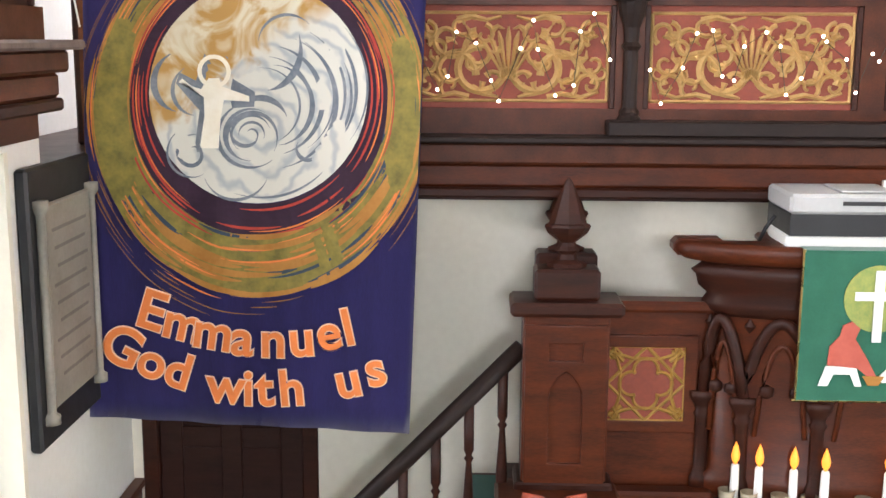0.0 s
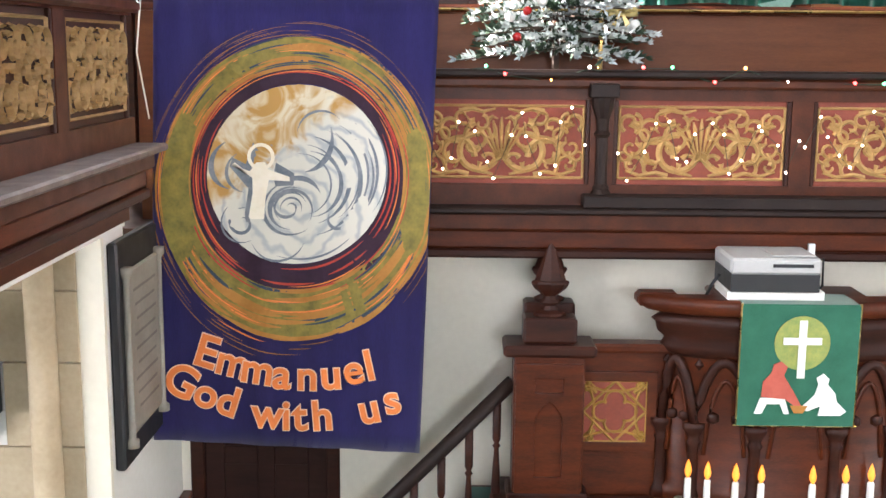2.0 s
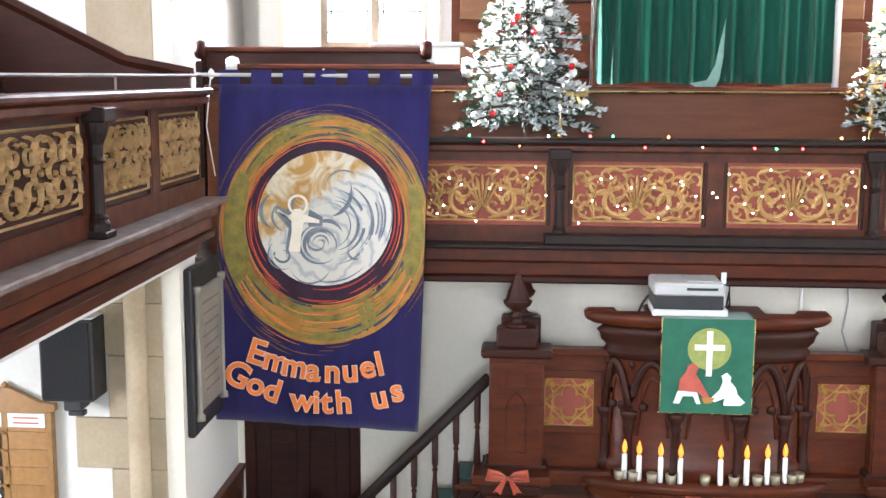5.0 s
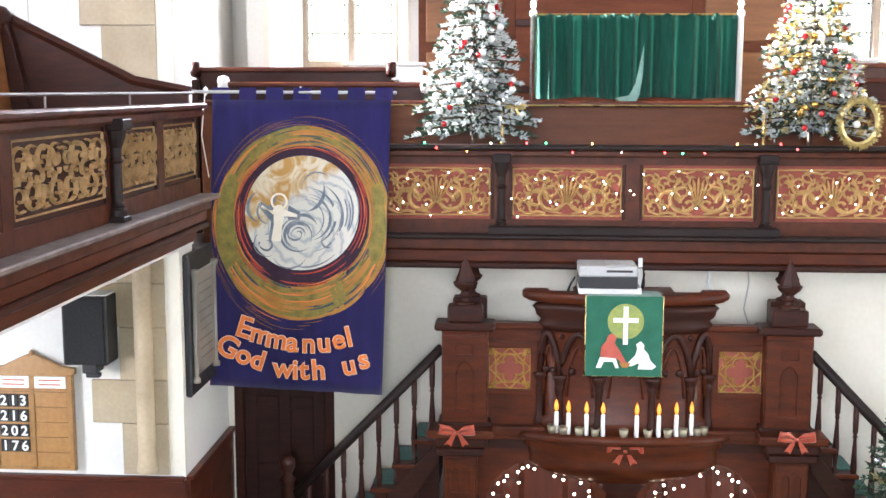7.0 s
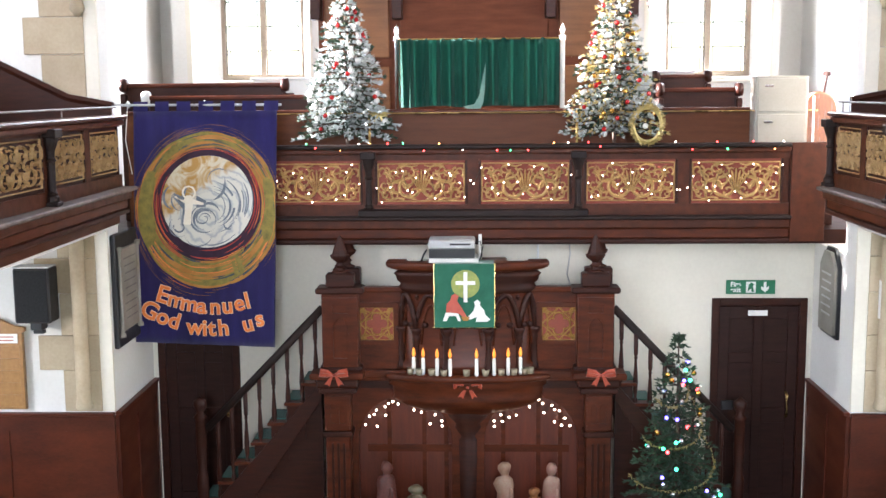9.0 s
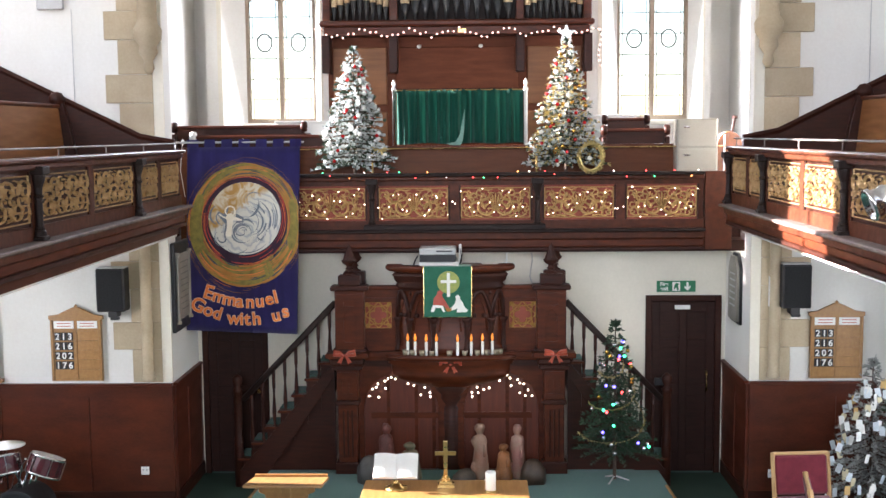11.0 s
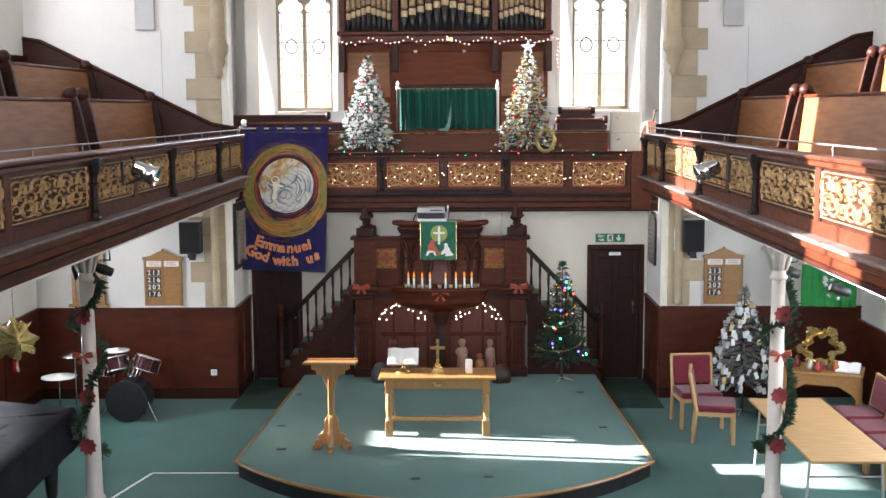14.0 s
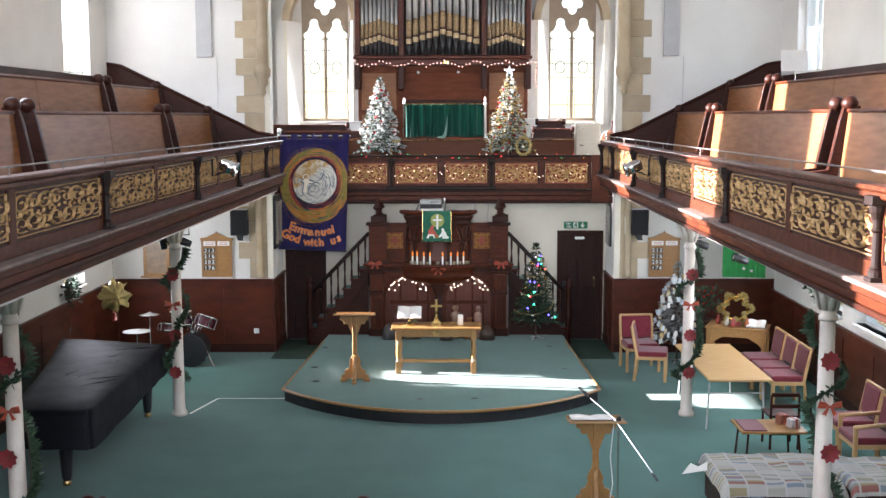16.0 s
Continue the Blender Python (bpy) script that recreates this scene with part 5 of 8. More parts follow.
ANG = [188, 220, 252, 288, 320, 352]
for a in ANG:
    p, _ = on_drum(a, 0.60)
    part("colonnette", L([(0.040, 1.60), (0.040, 1.64), (0.027, 1.67), (0.025, 1.88), (0.036, 1.90), (0.026, 1.915), (0.034, 1.94), (0.052, 1.965), (0.052, 1.99)], 12, c=(p.x, p.y, 0)), OAK_DARK, pul, "turned colonnette with a moulded capital", True)
for a, b in zip(ANG, ANG[1:]):
    # pointed arch mouldings between the colonnettes
    pts, pts2 = [], []
    for i in range(13):
        k = i / 12
        aa = a + (b - a) * k
        hgt = 1.99 + 0.30 * math.sin(math.pi * (k if k < 0.5 else 1 - k)) ** 0.75
        p, _ = on_drum(aa, 0.60)
        pts.append((p.x, p.y, hgt))
        p, _ = on_drum(a + (b - a) * (0.16 + 0.68 * k), 0.585)
        pts2.append((p.x, p.y, 1.84 + 0.36 * math.sin(math.pi * (k if k < 0.5 else 1 - k)) ** 0.6))
    part("arch_moulding", T(pts, 0.024, 6), OAK_DARK, pul, smooth=True)
    part("inner_arch", T(pts2, 0.011, 6), MAHOG, pul, smooth=True)
    for f in (0.3, 0.7):
        q, _ = on_drum(a + (b - a) * f, 0.58)
        part("cusp", L([(0, -0.03), (0.028, -0.015), (0.028, 0.015), (0, 0.03)], 8, c=(q.x, q.y, 2.02)), OAK_DARK, pul, smooth=True)
    q, _ = on_drum(a, 0.585)
    part("spandrel_boss", L([(0, -0.03), (0.022, 0), (0, 0.03)], 8, c=(q.x, q.y, 2.27)), OAK_DARK, pul)
# the corbelled tray
TC_ = (0, -0.60, 0)
part("tray_top", L([(0.30, 1.575), (0.74, 1.575), (0.765, 1.56), (0.765, 1.535), (0.735, 1.52)], 44, c=TC_, a0=180, a1=360, sy=0.52), MAHOG, pul, "moulded edge of the candle tray", True)
part("tray_bowl", L([(0.725, 1.525), (0.70, 1.505), (0.71, 1.475), (0.68, 1.455), (0.665, 1.37), (0.675, 1.35), (0.65, 1.325), (0.58, 1.285), (0.44, 1.24), (0.22, 1.20), (0.16, 1.18)], 44, c=TC_, a0=180, a1=360, sy=0.50), MAHOG, pul, smooth=True)
part("corbel", L([(0.20, 1.26), (0.17, 1.20), (0.19, 1.17), (0.12, 1.10), (0.13, 1.06), (0.08, 0.98), (0.10, 0.94), (0.09, 0.3), (0.12, 0.2)], 16, c=(0, -0.55, 0)), OAK_DARK, pul, smooth=True)
# lower stage
part("entablature", B(-1.38, 1.38, -0.66, -0.40, 1.50, 1.585, bev=0.012), MAHOG, pul)
part("entablature_lower", B(-1.30, 1.30, -0.60, -0.42, 1.40, 1.50, bev=0.008), OAK_DARK, pul)
arch_holes = []
for s in (-1, 1):
    c0 = s * 0.57
    arch_holes.append([(c0 - 0.43, 0.22), (c0 + 0.43, 0.22)] + arc(c0, 0.93, 0.43, 0, 180, 22))
part("arcade", plate([(-1.25, 0.2), (1.25, 0.2), (1.25, 1.42), (-1.25, 1.42)], arch_holes, 0.07, Matrix.Translation((0, -0.56, 0)), 0.008), MAHOG, pul, "two round arches")
REDWOOD = mat("red_stained_boards", (0.125, 0.026, 0.011), (0.065, 0.014, 0.007), 0.35, 3, (8, 1, 1), 0.06, 30)
part("back_panel", B(-1.25, 1.25, -0.40, -0.36, 0.2, 1.40), REDWOOD, pul)
for s in (-1, 1):
    for f in (-0.2, 0.12, 0.32):
        part("back_stile", B(s * 0.52 + f - 0.02, s * 0.52 + f + 0.02, -0.415, -0.40, 0.2, 1.38), MAHOG, pul)
    part("back_rail", B(s * 0.52 - 0.4, s * 0.52 + 0.4, -0.418, -0.40, 0.80, 0.87), MAHOG, pul)
    x = s * 1.16
    part("pilaster_base", B(x - 0.145, x + 0.145, -0.94, -0.60, 0.2, 0.36, bev=0.012), OAK_DARK, pul)
    part("pilaster", B(x - 0.11, x + 0.11, -0.90, -0.60, 0.36, 1.02, bev=0.008), MAHOG, pul)
    for f in (-0.05, 0, 0.05):
        part("flute", T([(x + f, -0.903, 0.42), (x + f, -0.903, 0.96)], 0.012, 6), OAK_DARK, pul)
    part("pilaster_band", B(x - 0.135, x + 0.135, -0.93, -0.60, 1.02, 1.07, bev=0.01), OAK_DARK, pul)
    part("upper_block", B(x - 0.12, x + 0.12, -0.88, -0.60, 1.07, 1.42, bev=0.008), MAHOG, pul)
    part("lancet_panel", plate([(-0.1, -0.15), (0.1, -0.15), (0.1, 0.15), (-0.1, 0.15)], [lancet(-0.07, -0.01, -0.1, 0.04, 4), lancet(0.01, 0.07, -0.1, 0.04, 4)], 0.018, Matrix.Translation((x, -0.889, 1.24)), 0.004), MAHOG, pul)
    part("block_cap", B(x - 0.17, x + 0.17, -0.95, -0.58, 1.42, 1.47, bev=0.012), OAK_DARK, pul)
    part("bracket_shelf", B(x - 0.24, x + 0.24, -0.98, -0.56, 1.55, 1.61, bev=0.014), MAHOG, pul)
    part("shelf_moulding", B(x - 0.19, x + 0.19, -0.93, -0.56, 1.47, 1.55, bev=0.02), OAK_DARK, pul)
    # curved valance from the shelf to the tray
    part("valance", B(min(s * 0.55, s * 0.96), max(s * 0.55, s * 0.96), -0.70, -0.56, 1.53, 1.60, bev=0.012), MAHOG, pul)

# stairs on both sides
for s, nm in ((-1, "west"), (1, "east")):
    stx = thing("pulpit_stair", "dark wooden pulpit stair with turned balusters", "stair", (-0.10 + s * 1.32, 0.0, 0), group="pulpit stairs")
    stx.scale = (1.0, 0.8, 1.0)
    n = 7
    run, rise = 1.10 / n, 1.30 / n
    for k in range(n):
        x0, x1 = s * (k * run), s * ((k + 1) * run)
        top = 1.45 - k * rise
        part("step", B(min(x0, x1), max(x0, x1), -0.36, 0.18, 0.0 if k > n - 2 else top - 0.35, top - 0.03), OAK_DARK, stx)
        part("tread", B(min(x0 - s * 0.0, x1 + s * 0.03), max(x0, x1 + s * 0.03), -0.40, 0.18, top - 0.03, top, bev=0.008), MAHOG, stx)
        part("tread_carpet", B(min(x0, x1 + s * 0.02), max(x0, x1 + s * 0.02), -0.25, 0.12, top, top + 0.008), CARPET, stx, "green carpet strip")
    part("stringer", plate([(0, 1.30), (0, 1.45), (s * 1.10, 0.20), (s * 1.10, 0.0), (s * 0.9, 0.0)], [], 0.04, Matrix.Translation((0, -0.385, 0)), 0.005), OAK_DARK, stx)
    part("spandrel", plate([(0, 0.0), (0, 1.30), (s * 1.0, 0.12), (s * 1.0, 0.0)], [], 0.03, Matrix.Translation((0, -0.33, 0))), OAK_DARK, stx)
    part("handrail", T([(s * -0.02, -0.34, 2.13), (s * 1.06, -0.34, 1.01)], 0.036, 8), BLACKWOOD, stx, "dark moulded handrail", True)
    for k in range(8):
        f = (k + 0.4) / 8
        x, zt, zb = s * 1.04 * f, 2.10 - 1.09 * f, 1.42 - 1.18 * f
        h = zt - zb
        part("baluster", L([(0.022, 0), (0.022, h * 0.12), (0.012, h * 0.14), (0.020, h * 0.24), (0.024, h * 0.34), (0.013, h * 0.60), (0.011, h * 0.64), (0.02, h * 0.66), (0.011, h * 0.68), (0.020, h * 0.71), (0.020, h)], 8, c=(x, -0.34, zb)), OAK_DARK, stx, smooth=True)
    part("newel", L([(0.055, 0), (0.055, 0.55), (0.04, 0.6), (0.05, 0.8), (0.05, 1.1), (0.065, 1.12), (0.03, 1.16), (0.06, 1.22), (0.06, 1.27), (0, 1.32)], 12, c=(s * 1.12, -0.34, 0)), OAK_DARK, stx, "turned newel post", True)

# the pulpit fall
FALLG = mat("green_cloth", (0.010, 0.125, 0.070), (0.007, 0.095, 0.052), 0.85, 10, bump=0.15, fine=120, sheen=0.3)
fall = thing("pulpit_fall", "green cloth pulpit fall with a white cross and applique shapes", "pulpit cloth", (-0.125, -0.435, 2.275))
part("cloth", B(-0.265, 0.265, -0.006, 0.006, -0.29, 0.27, bev=0.002), FALLG, fall)
part("cloth_top", B(-0.26, 0.26, -0.006, 0.22, 0.27, 0.278), FALLG, fall)
for pts in ([(-0.265, 0, 0.28), (-0.265, 0, -0.29)], [(0.265, 0, 0.28), (0.265, 0, -0.29)], [(-0.28, 0, -0.29), (0.28, 0, -0.29)]):
    part("gold_braid", T(pts, 0.006, 6), BRASS, fall, "gold braid edging")
HALO = mat("pale_gold_sequins", (0.36, 0.36, 0.09), (0.20, 0.28, 0.08), 0.5, 30, bump=0.3, fine=150, metal=0.3)
part("halo_disc", plate(arc(0, 0.10, 0.125, 0, 352, 36), [], 0.003, Matrix.Translation((0.01, -0.0085, 0))), HALO, fall, "pale gold disc")
part("cross", plate([(-0.016, -0.06), (0.016, -0.06), (0.016, 0.095), (0.085, 0.095), (0.085, 0.125), (0.016, 0.125), (0.016, 0.205), (-0.016, 0.205), (-0.016, 0.125), (-0.085, 0.125), (-0.085, 0.095), (-0.016, 0.095)], [], 0.006, Matrix.Translation((0.01, -0.013, 0)), 0.001), PAPER, fall, "white cross")
PINK = mat("rust_pink_felt", (0.50, 0.11, 0.075), (0.42, 0.085, 0.06), 0.85, 12, bump=0.1)
SH = Matrix.Translation((0.0, -0.011, 0))
part("rust_shape", plate([(-0.16, -0.15), (-0.155, -0.08), (-0.12, -0.04), (-0.11, 0.0), (-0.08, 0.015), (-0.05, -0.01), (-0.065, -0.05), (-0.02, -0.12), (0.02, -0.19), (0.0, -0.20), (-0.05, -0.16)], [], 0.005, SH, 0.001), PINK, fall, "plain rust felt shape")
part("stool_shape", plate([(-0.165, -0.155), (-0.055, -0.155), (-0.03, -0.23), (-0.055, -0.23), (-0.075, -0.185), (-0.135, -0.185), (-0.155, -0.23), (-0.19, -0.23)], [], 0.005, SH), PAPER, fall, "white felt stool shape")
part("white_shape", plate([(0.02, -0.205), (0.08, -0.14), (0.095, -0.09), (0.085, -0.06), (0.115, -0.04), (0.14, -0.065), (0.135, -0.09), (0.17, -0.13), (0.18, -0.17), (0.225, -0.215), (0.20, -0.235), (0.10, -0.235), (0.11, -0.19), (0.05, -0.215)], [], 0.005, SH, 0.001), PAPER, fall, "plain white felt shape")
part("bowl_shape", plate([(-0.03, -0.19), (0.05, -0.19), (0.03, -0.225), (-0.01, -0.225)], [], 0.006, Matrix.Translation((0, -0.0145, 0))), OCHRE, fall, "ochre bowl shape")

# projector on the pulpit desk
pj = thing("projector", "grey and white data projector standing on the pulpit desk", "projector", (-0.27, -0.24, 2.545))
part("stand", B(-0.17, 0.27, -0.12, 0.15, 0.0, 0.05, bev=0.008), WHITEP, pj, "white cardboard stand")
part("body", B(-0.17, 0.24, -0.15, 0.18, 0.13, 0.205, bev=0.012), GREYMETAL, pj)
part("base", B(-0.165, 0.235, -0.145, 0.18, 0.05, 0.13), BLACK, pj)
part("vent", B(0.02, 0.20, -0.155, -0.15, 0.165, 0.18), BLACK, pj)
part("lamp_cover", B(0.02, 0.22, -0.12, 0.10, 0.206, 0.215, bev=0.004), GREYMETAL, pj)
part("cable", T([(0.24, 0.0, 0.17), (0.29, 0.0, 0.18), (0.30, 0.02, 0.05), (0.28, 0.05, 0.0), (0.31, 0.1, 0.12)], 0.006, 6), BLACK, pj, smooth=True)
part("mic_stem", T([(-0.24, 0, 0.0), (-0.22, -0.02, 0.06), (-0.19, -0.03, 0.11)], 0.008, 6), BLACK, pj, smooth=True)
part("upright", B(0.27, 0.30, 0.16, 0.18, 0.0, 0.22), WHITEP, pj)
pd = thing("pulpit_desk", "sloping mahogany reading desk on the pulpit", "desk", (-0.10, -0.16, 2.43))
part("top", B(-0.36, 0.36, -0.2, 0.2, 0.075, 0.11, bev=0.012), MAHOG, pd)
part("stem", B(-0.2, 0.2, -0.1, 0.1, -0.2, 0.075), OAK_DARK, pd)
cl = thing("white_cloth", "crumpled white cloth lying on the pulpit rail", "cloth", (0.43, -0.22, 2.315))
bm = bmesh.new()
bmesh.ops.create_icosphere(bm, subdivisions=3, radius=0.07)
for v in bm.verts:
    v.co = Vector((v.co.x * 1.0, v.co.y * 0.7, max(-0.0, v.co.z * 1.7 + 0.0))) * (1 + 0.35 * noise.noise(v.co * 25))
part("folds", bm, PAPER, cl, smooth=True)

# candles and cups on the tray
FLAME = glow("led_flame", (1.0, 0.28, 0.03), 0.10)
for i, x in enumerate((-0.47, -0.385, -0.26, -0.145, 0.09, 0.245, 0.37, 0.48)):
    yy = -0.28 - 0.27 * math.sqrt(max(0.0, 0.58 ** 2 - x * x)) + 0.01
    cd = thing("candle", "slim white candle with a glowing orange flame on the pulpit tray", "candle", (-0.11 + x, yy, 1.545), group="tray candles", rz=i * 40)
    part("stick", L([(0.0165, 0), (0.0175, 0.02), (0.016, 0.15), (0.012, 0.158), (0, 0.158)], 10), PAPER, cd, smooth=True)
    part("flame", L([(0.003, 0.156), (0.014, 0.175), (0.017, 0.195), (0.010, 0.225), (0, 0.25)], 8), FLAME, cd, "glowing orange flame", True)
PEWTER = mat("tarnished_brass", (0.40, 0.35, 0.25), (0.24, 0.20, 0.13), 0.45, 20, bump=0.1, metal=0.6)
for i, x in enumerate((-0.50, -0.42, -0.31, -0.20, 0.0, 0.17, 0.31, 0.42, 0.52, 0.57)):
    yy = -0.28 - 0.27 * math.sqrt(max(0.0, 0.63 ** 2 - x * x))
    cp = thing("tealight_cup", "small brass tealight cup on the pulpit tray", "candle holder", (-0.11 + x, yy + 0.012, 1.545), group="tray cups")
    part("cup", L([(0.022, 0), (0.027, 0.004), (0.034, 0.058), (0.031, 0.059), (0.024, 0.03), (0, 0.03)], 12), PEWTER, cp, smooth=True)

RIBBON = mat("red_satin_ribbon", (0.46, 0.070, 0.024), (0.24, 0.030, 0.012), 0.4, 20, bump=0.08, sheen=0.3)


def bow(name, at, sc, m, label, group, rz=0.0):
    b = thing(name, label, "bow", at, group=group, rz=rz)
    for s in (-1, 1):
        bm = bmesh.new()
        tube(bm, [(0, 0, 0), (s * 0.45 * sc, -0.12 * sc, 0.30 * sc), (s * 0.95 * sc, -0.15 * sc, 0.38 * sc), (s * 1.0 * sc, -0.06 * sc, 0.05 * sc), (s * 0.5 * sc, -0.02 * sc, -0.02 * sc), (0, 0, 0)], [0.05 * sc, 0.16 * sc, 0.22 * sc, 0.22 * sc, 0.16 * sc, 0.05 * sc], 8, flat=0.35, up=(0, 1, 0))
        part("loop", bm, m, b, smooth=True)
        part("tail", plate([(s * 0.02 * sc, 0.02 * sc), (s * 0.2 * sc, 0.0), (s * 0.75 * sc, -0.75 * sc), (s * 0.5 * sc, -0.72 * sc), (s * 0.35 * sc, -0.9 * sc)], [], 0.03 * sc, Matrix.Translation((0, -0.05 * sc, 0))), m, b)
    part("knot", L([(0, -0.14 * sc), (0.13 * sc, -0.08 * sc), (0.14 * sc, 0.06 * sc), (0, 0.13 * sc)], 10, c=(0, -0.06 * sc, 0.02 * sc)), m, b, smooth=True)
    return b


for x, y, z in ((-1.28, -0.495, 1.57), (-0.10, -0.46, 1.45), (1.07, -0.495, 1.57)):
    bow("ribbon_bow", (x, y, z), 0.115, RIBBON, "red and gold ribbon bow pinned to the pulpit", "pulpit bows")
# ---- decorated trees ----
NEEDLE = mat("dark_green_needles", (0.030, 0.065, 0.030), (0.012, 0.032, 0.015), 0.7, 30, bump=0, vary=0.1)
# real flock on the snowy tree, painted window glare on the golden one
FLOCK_GLARE = mat("flock_or_glare_white_needles", (0.62, 0.65, 0.64), (0.36, 0.42, 0.40), 0.85, 30, bump=0)
GREYN = mat("silver_grey_needles", (0.34, 0.35, 0.33), (0.17, 0.18, 0.17), 0.6, 30, bump=0, metal=0.2)
TINSELG = mat("gold_tinsel", (0.62, 0.50, 0.22), (0.42, 0.32, 0.11), 0.35, 40, bump=0.3, metal=0.5)
TINSELS = mat("silver_tinsel", (0.75, 0.76, 0.76), (0.5, 0.5, 0.5), 0.28, 40, bump=0.3, metal=0.8)
BARK = mat("brown_bark", (0.07, 0.045, 0.03), (0.04, 0.025, 0.018), 0.9, 20, bump=0.3)
RED = mat("shiny_red", (0.45, 0.015, 0.015), (0.34, 0.01, 0.01), 0.18, 8, bump=0.02, coat=0.4)
SILVERB = mat("silver_bauble", (0.8, 0.8, 0.82), (0.7, 0.7, 0.72), 0.15, 8, bump=0.02, metal=0.9)
GOLDB = mat("gold_bauble", (0.7, 0.42, 0.10), (0.6, 0.33, 0.07), 0.2, 8, bump=0.02, metal=0.9)
REDRIB = mat("deep_red_fabric", (0.24, 0.012, 0.014), (0.13, 0.007, 0.009), 0.7, 14, bump=0.1, sheen=0.3)


def tuft(bm, p, d, size, rnd, n=6):
    """A spray of thin needles at p that points about d."""
    for _ in range(n):
        v = (d + Vector((rnd.uniform(-1, 1), rnd.uniform(-1, 1), rnd.uniform(-0.8, 0.8))) * 0.75).normalized() * size * rnd.uniform(0.6, 1.2)
        s = v.cross(Vector((rnd.uniform(-1, 1), rnd.uniform(-1, 1), rnd.uniform(-1, 1)))).normalized() * size * 0.16
        a, b, c, e = bm.verts.new(p - s * 0.4), bm.verts.new(p + v * 0.5 + s), bm.verts.new(p + v), bm.verts.new(p + v * 0.5 - s)
        bm.faces.new((a, b, c, e))


def cone_tree(name, label, at, h, r, stem, mats, tiers, seed, size=0.05, dense=1.0):
    rnd = random.Random(seed)
    t = thing(name, label, "christmas tree", at)
    part("trunk", T([(0, 0, 0.02), (0, 0, h * 0.95)], [0.02, 0.006], 7), BARK, t)
    for a in (0, 120, 240):
        part("stand_leg", T([(0, 0, 0.06), (0.16 * math.cos(radians(a)), 0.16 * math.sin(radians(a)), 0.005)], 0.009, 6), GREYMETAL, t)
    bms = [bmesh.new() for _ in mats]
    wood = bmesh.new()
    for k in range(tiers):
        f = k / (tiers - 1)
        z = stem + (h - stem) * f * 0.97
        rad = r * (1 - f) ** 0.85 + 0.02
        nb = max(4, int((13 - 8 * f)))
        for j in range(nb):
            a = 6.283 * (j + 0.5 * (k % 2)) / nb + rnd.uniform(-0.2, 0.2)
            l = rad * rnd.uniform(0.78, 1.12)
            e = Vector((math.cos(a) * l, math.sin(a) * l, -0.10 * l + rnd.uniform(-0.02, 0.03)))
            tube(wood, [(0, 0, z), (e.x, e.y, z + e.z)], [0.006, 0.002], 4)
            steps = max(2, int(l / 0.045 * dense))
            for q in range(steps):
                u = (q + 1) / steps
                pp = Vector((e.x * u, e.y * u, z + e.z * u + 0.02 * math.sin(u * 3)))
                g = bms[0] if rnd.random() < mats[0][1] or len(mats) == 1 else bms[rnd.randrange(1, len(mats))]
                tuft(g, pp, Vector((e.x, e.y, 0.15 * l)).normalized(), size * rnd.uniform(0.8, 1.2), rnd, 7)
    for _ in range(6):
        tuft(bms[0], Vector((0, 0, h * 0.95)), Vector((0, 0, 1)), size * 1.5, rnd, 5)
    tagged(part("branchwork", wood, BARK, t), kind="stuff")
    for i, (m, _) in enumerate(mats):
        tagged(part("foliage", bms[i], m, t), kind="stuff")
    return t, rnd


def ball_mesh(name, r, m, seg=10):
    bm = bmesh.new()
    bmesh.ops.create_uvsphere(bm, u_segments=seg, v_segments=max(5, seg // 2 + 1), radius=r)
    me = bpy.data.meshes.new(name)
    bm.to_mesh(me)
    bm.free()
    me.polygons.foreach_set("use_smooth", [True] * len(me.polygons))
    me.materials.append(m)
    return me


def hang(t, rnd, me, name, n, h, r, stem, front=True, label=""):
    for _ in range(n):
        f = rnd.uniform(0.03, 0.93)
        a = rnd.uniform(180, 360) if front else rnd.uniform(0, 360)
        rad = (r * (1 - f) ** 0.85 + 0.03) * rnd.uniform(0.9, 1.05)
        part(name, me, None, t, label, at=(rad * math.cos(radians(a)), rad * math.sin(radians(a)), stem + (h - stem) * f - 0.03))


B_WHITE, B_RED, B_GOLD, B_SIL = ball_mesh("white_bauble", 0.026, WHITEP), ball_mesh("red_bauble", 0.022, RED), ball_mesh("gold_bauble", 0.024, GOLDB), ball_mesh("silver_bauble", 0.024, SILVERB)
t1, rn = cone_tree("snowy_tree", "flocked white Christmas tree with white and red baubles on the balcony", (-1.20, 0.22, 3.50), 1.53, 0.43, 0.17, [(NEEDLE, 0.36), (FLOCK_GLARE, 1.0)], 27, 3, 0.046, 1.9)
hang(t1, rn, B_WHITE, "bauble", 34, 1.45, 0.39, 0.15, label="white bauble")
hang(t1, rn, B_RED, "bauble", 18, 1.45, 0.39, 0.15, label="red bauble")
hang(t1, rn, B_SIL, "bauble", 12, 1.45, 0.39, 0.15, label="silver bauble")
bow("gold_bow", (-0.90, 0.12, 3.83), 0.07, TINSELG, "gold bow on the brass rail", "")
# the white needles here put the window's glare into the foliage colour
t2, rn = cone_tree("golden_tree", "green Christmas tree thick with gold tinsel and red baubles", (1.24, 0.22, 3.50), 1.62, 0.44, 0.18, [(NEEDLE, 0.30), (TINSELG, 0.5), (FLOCK_GLARE, 0.5), (FLOCK_GLARE, 0.5)], 28, 5, 0.046, 1.9)
hang(t2, rn, B_GOLD, "bauble", 20, 1.55, 0.40, 0.15, label="gold bauble")
hang(t2, rn, B_RED, "bauble", 22, 1.55, 0.40, 0.15, label="red bauble")
hang(t2, rn, B_WHITE, "bauble", 16, 1.55, 0.40, 0.15, label="white bauble")


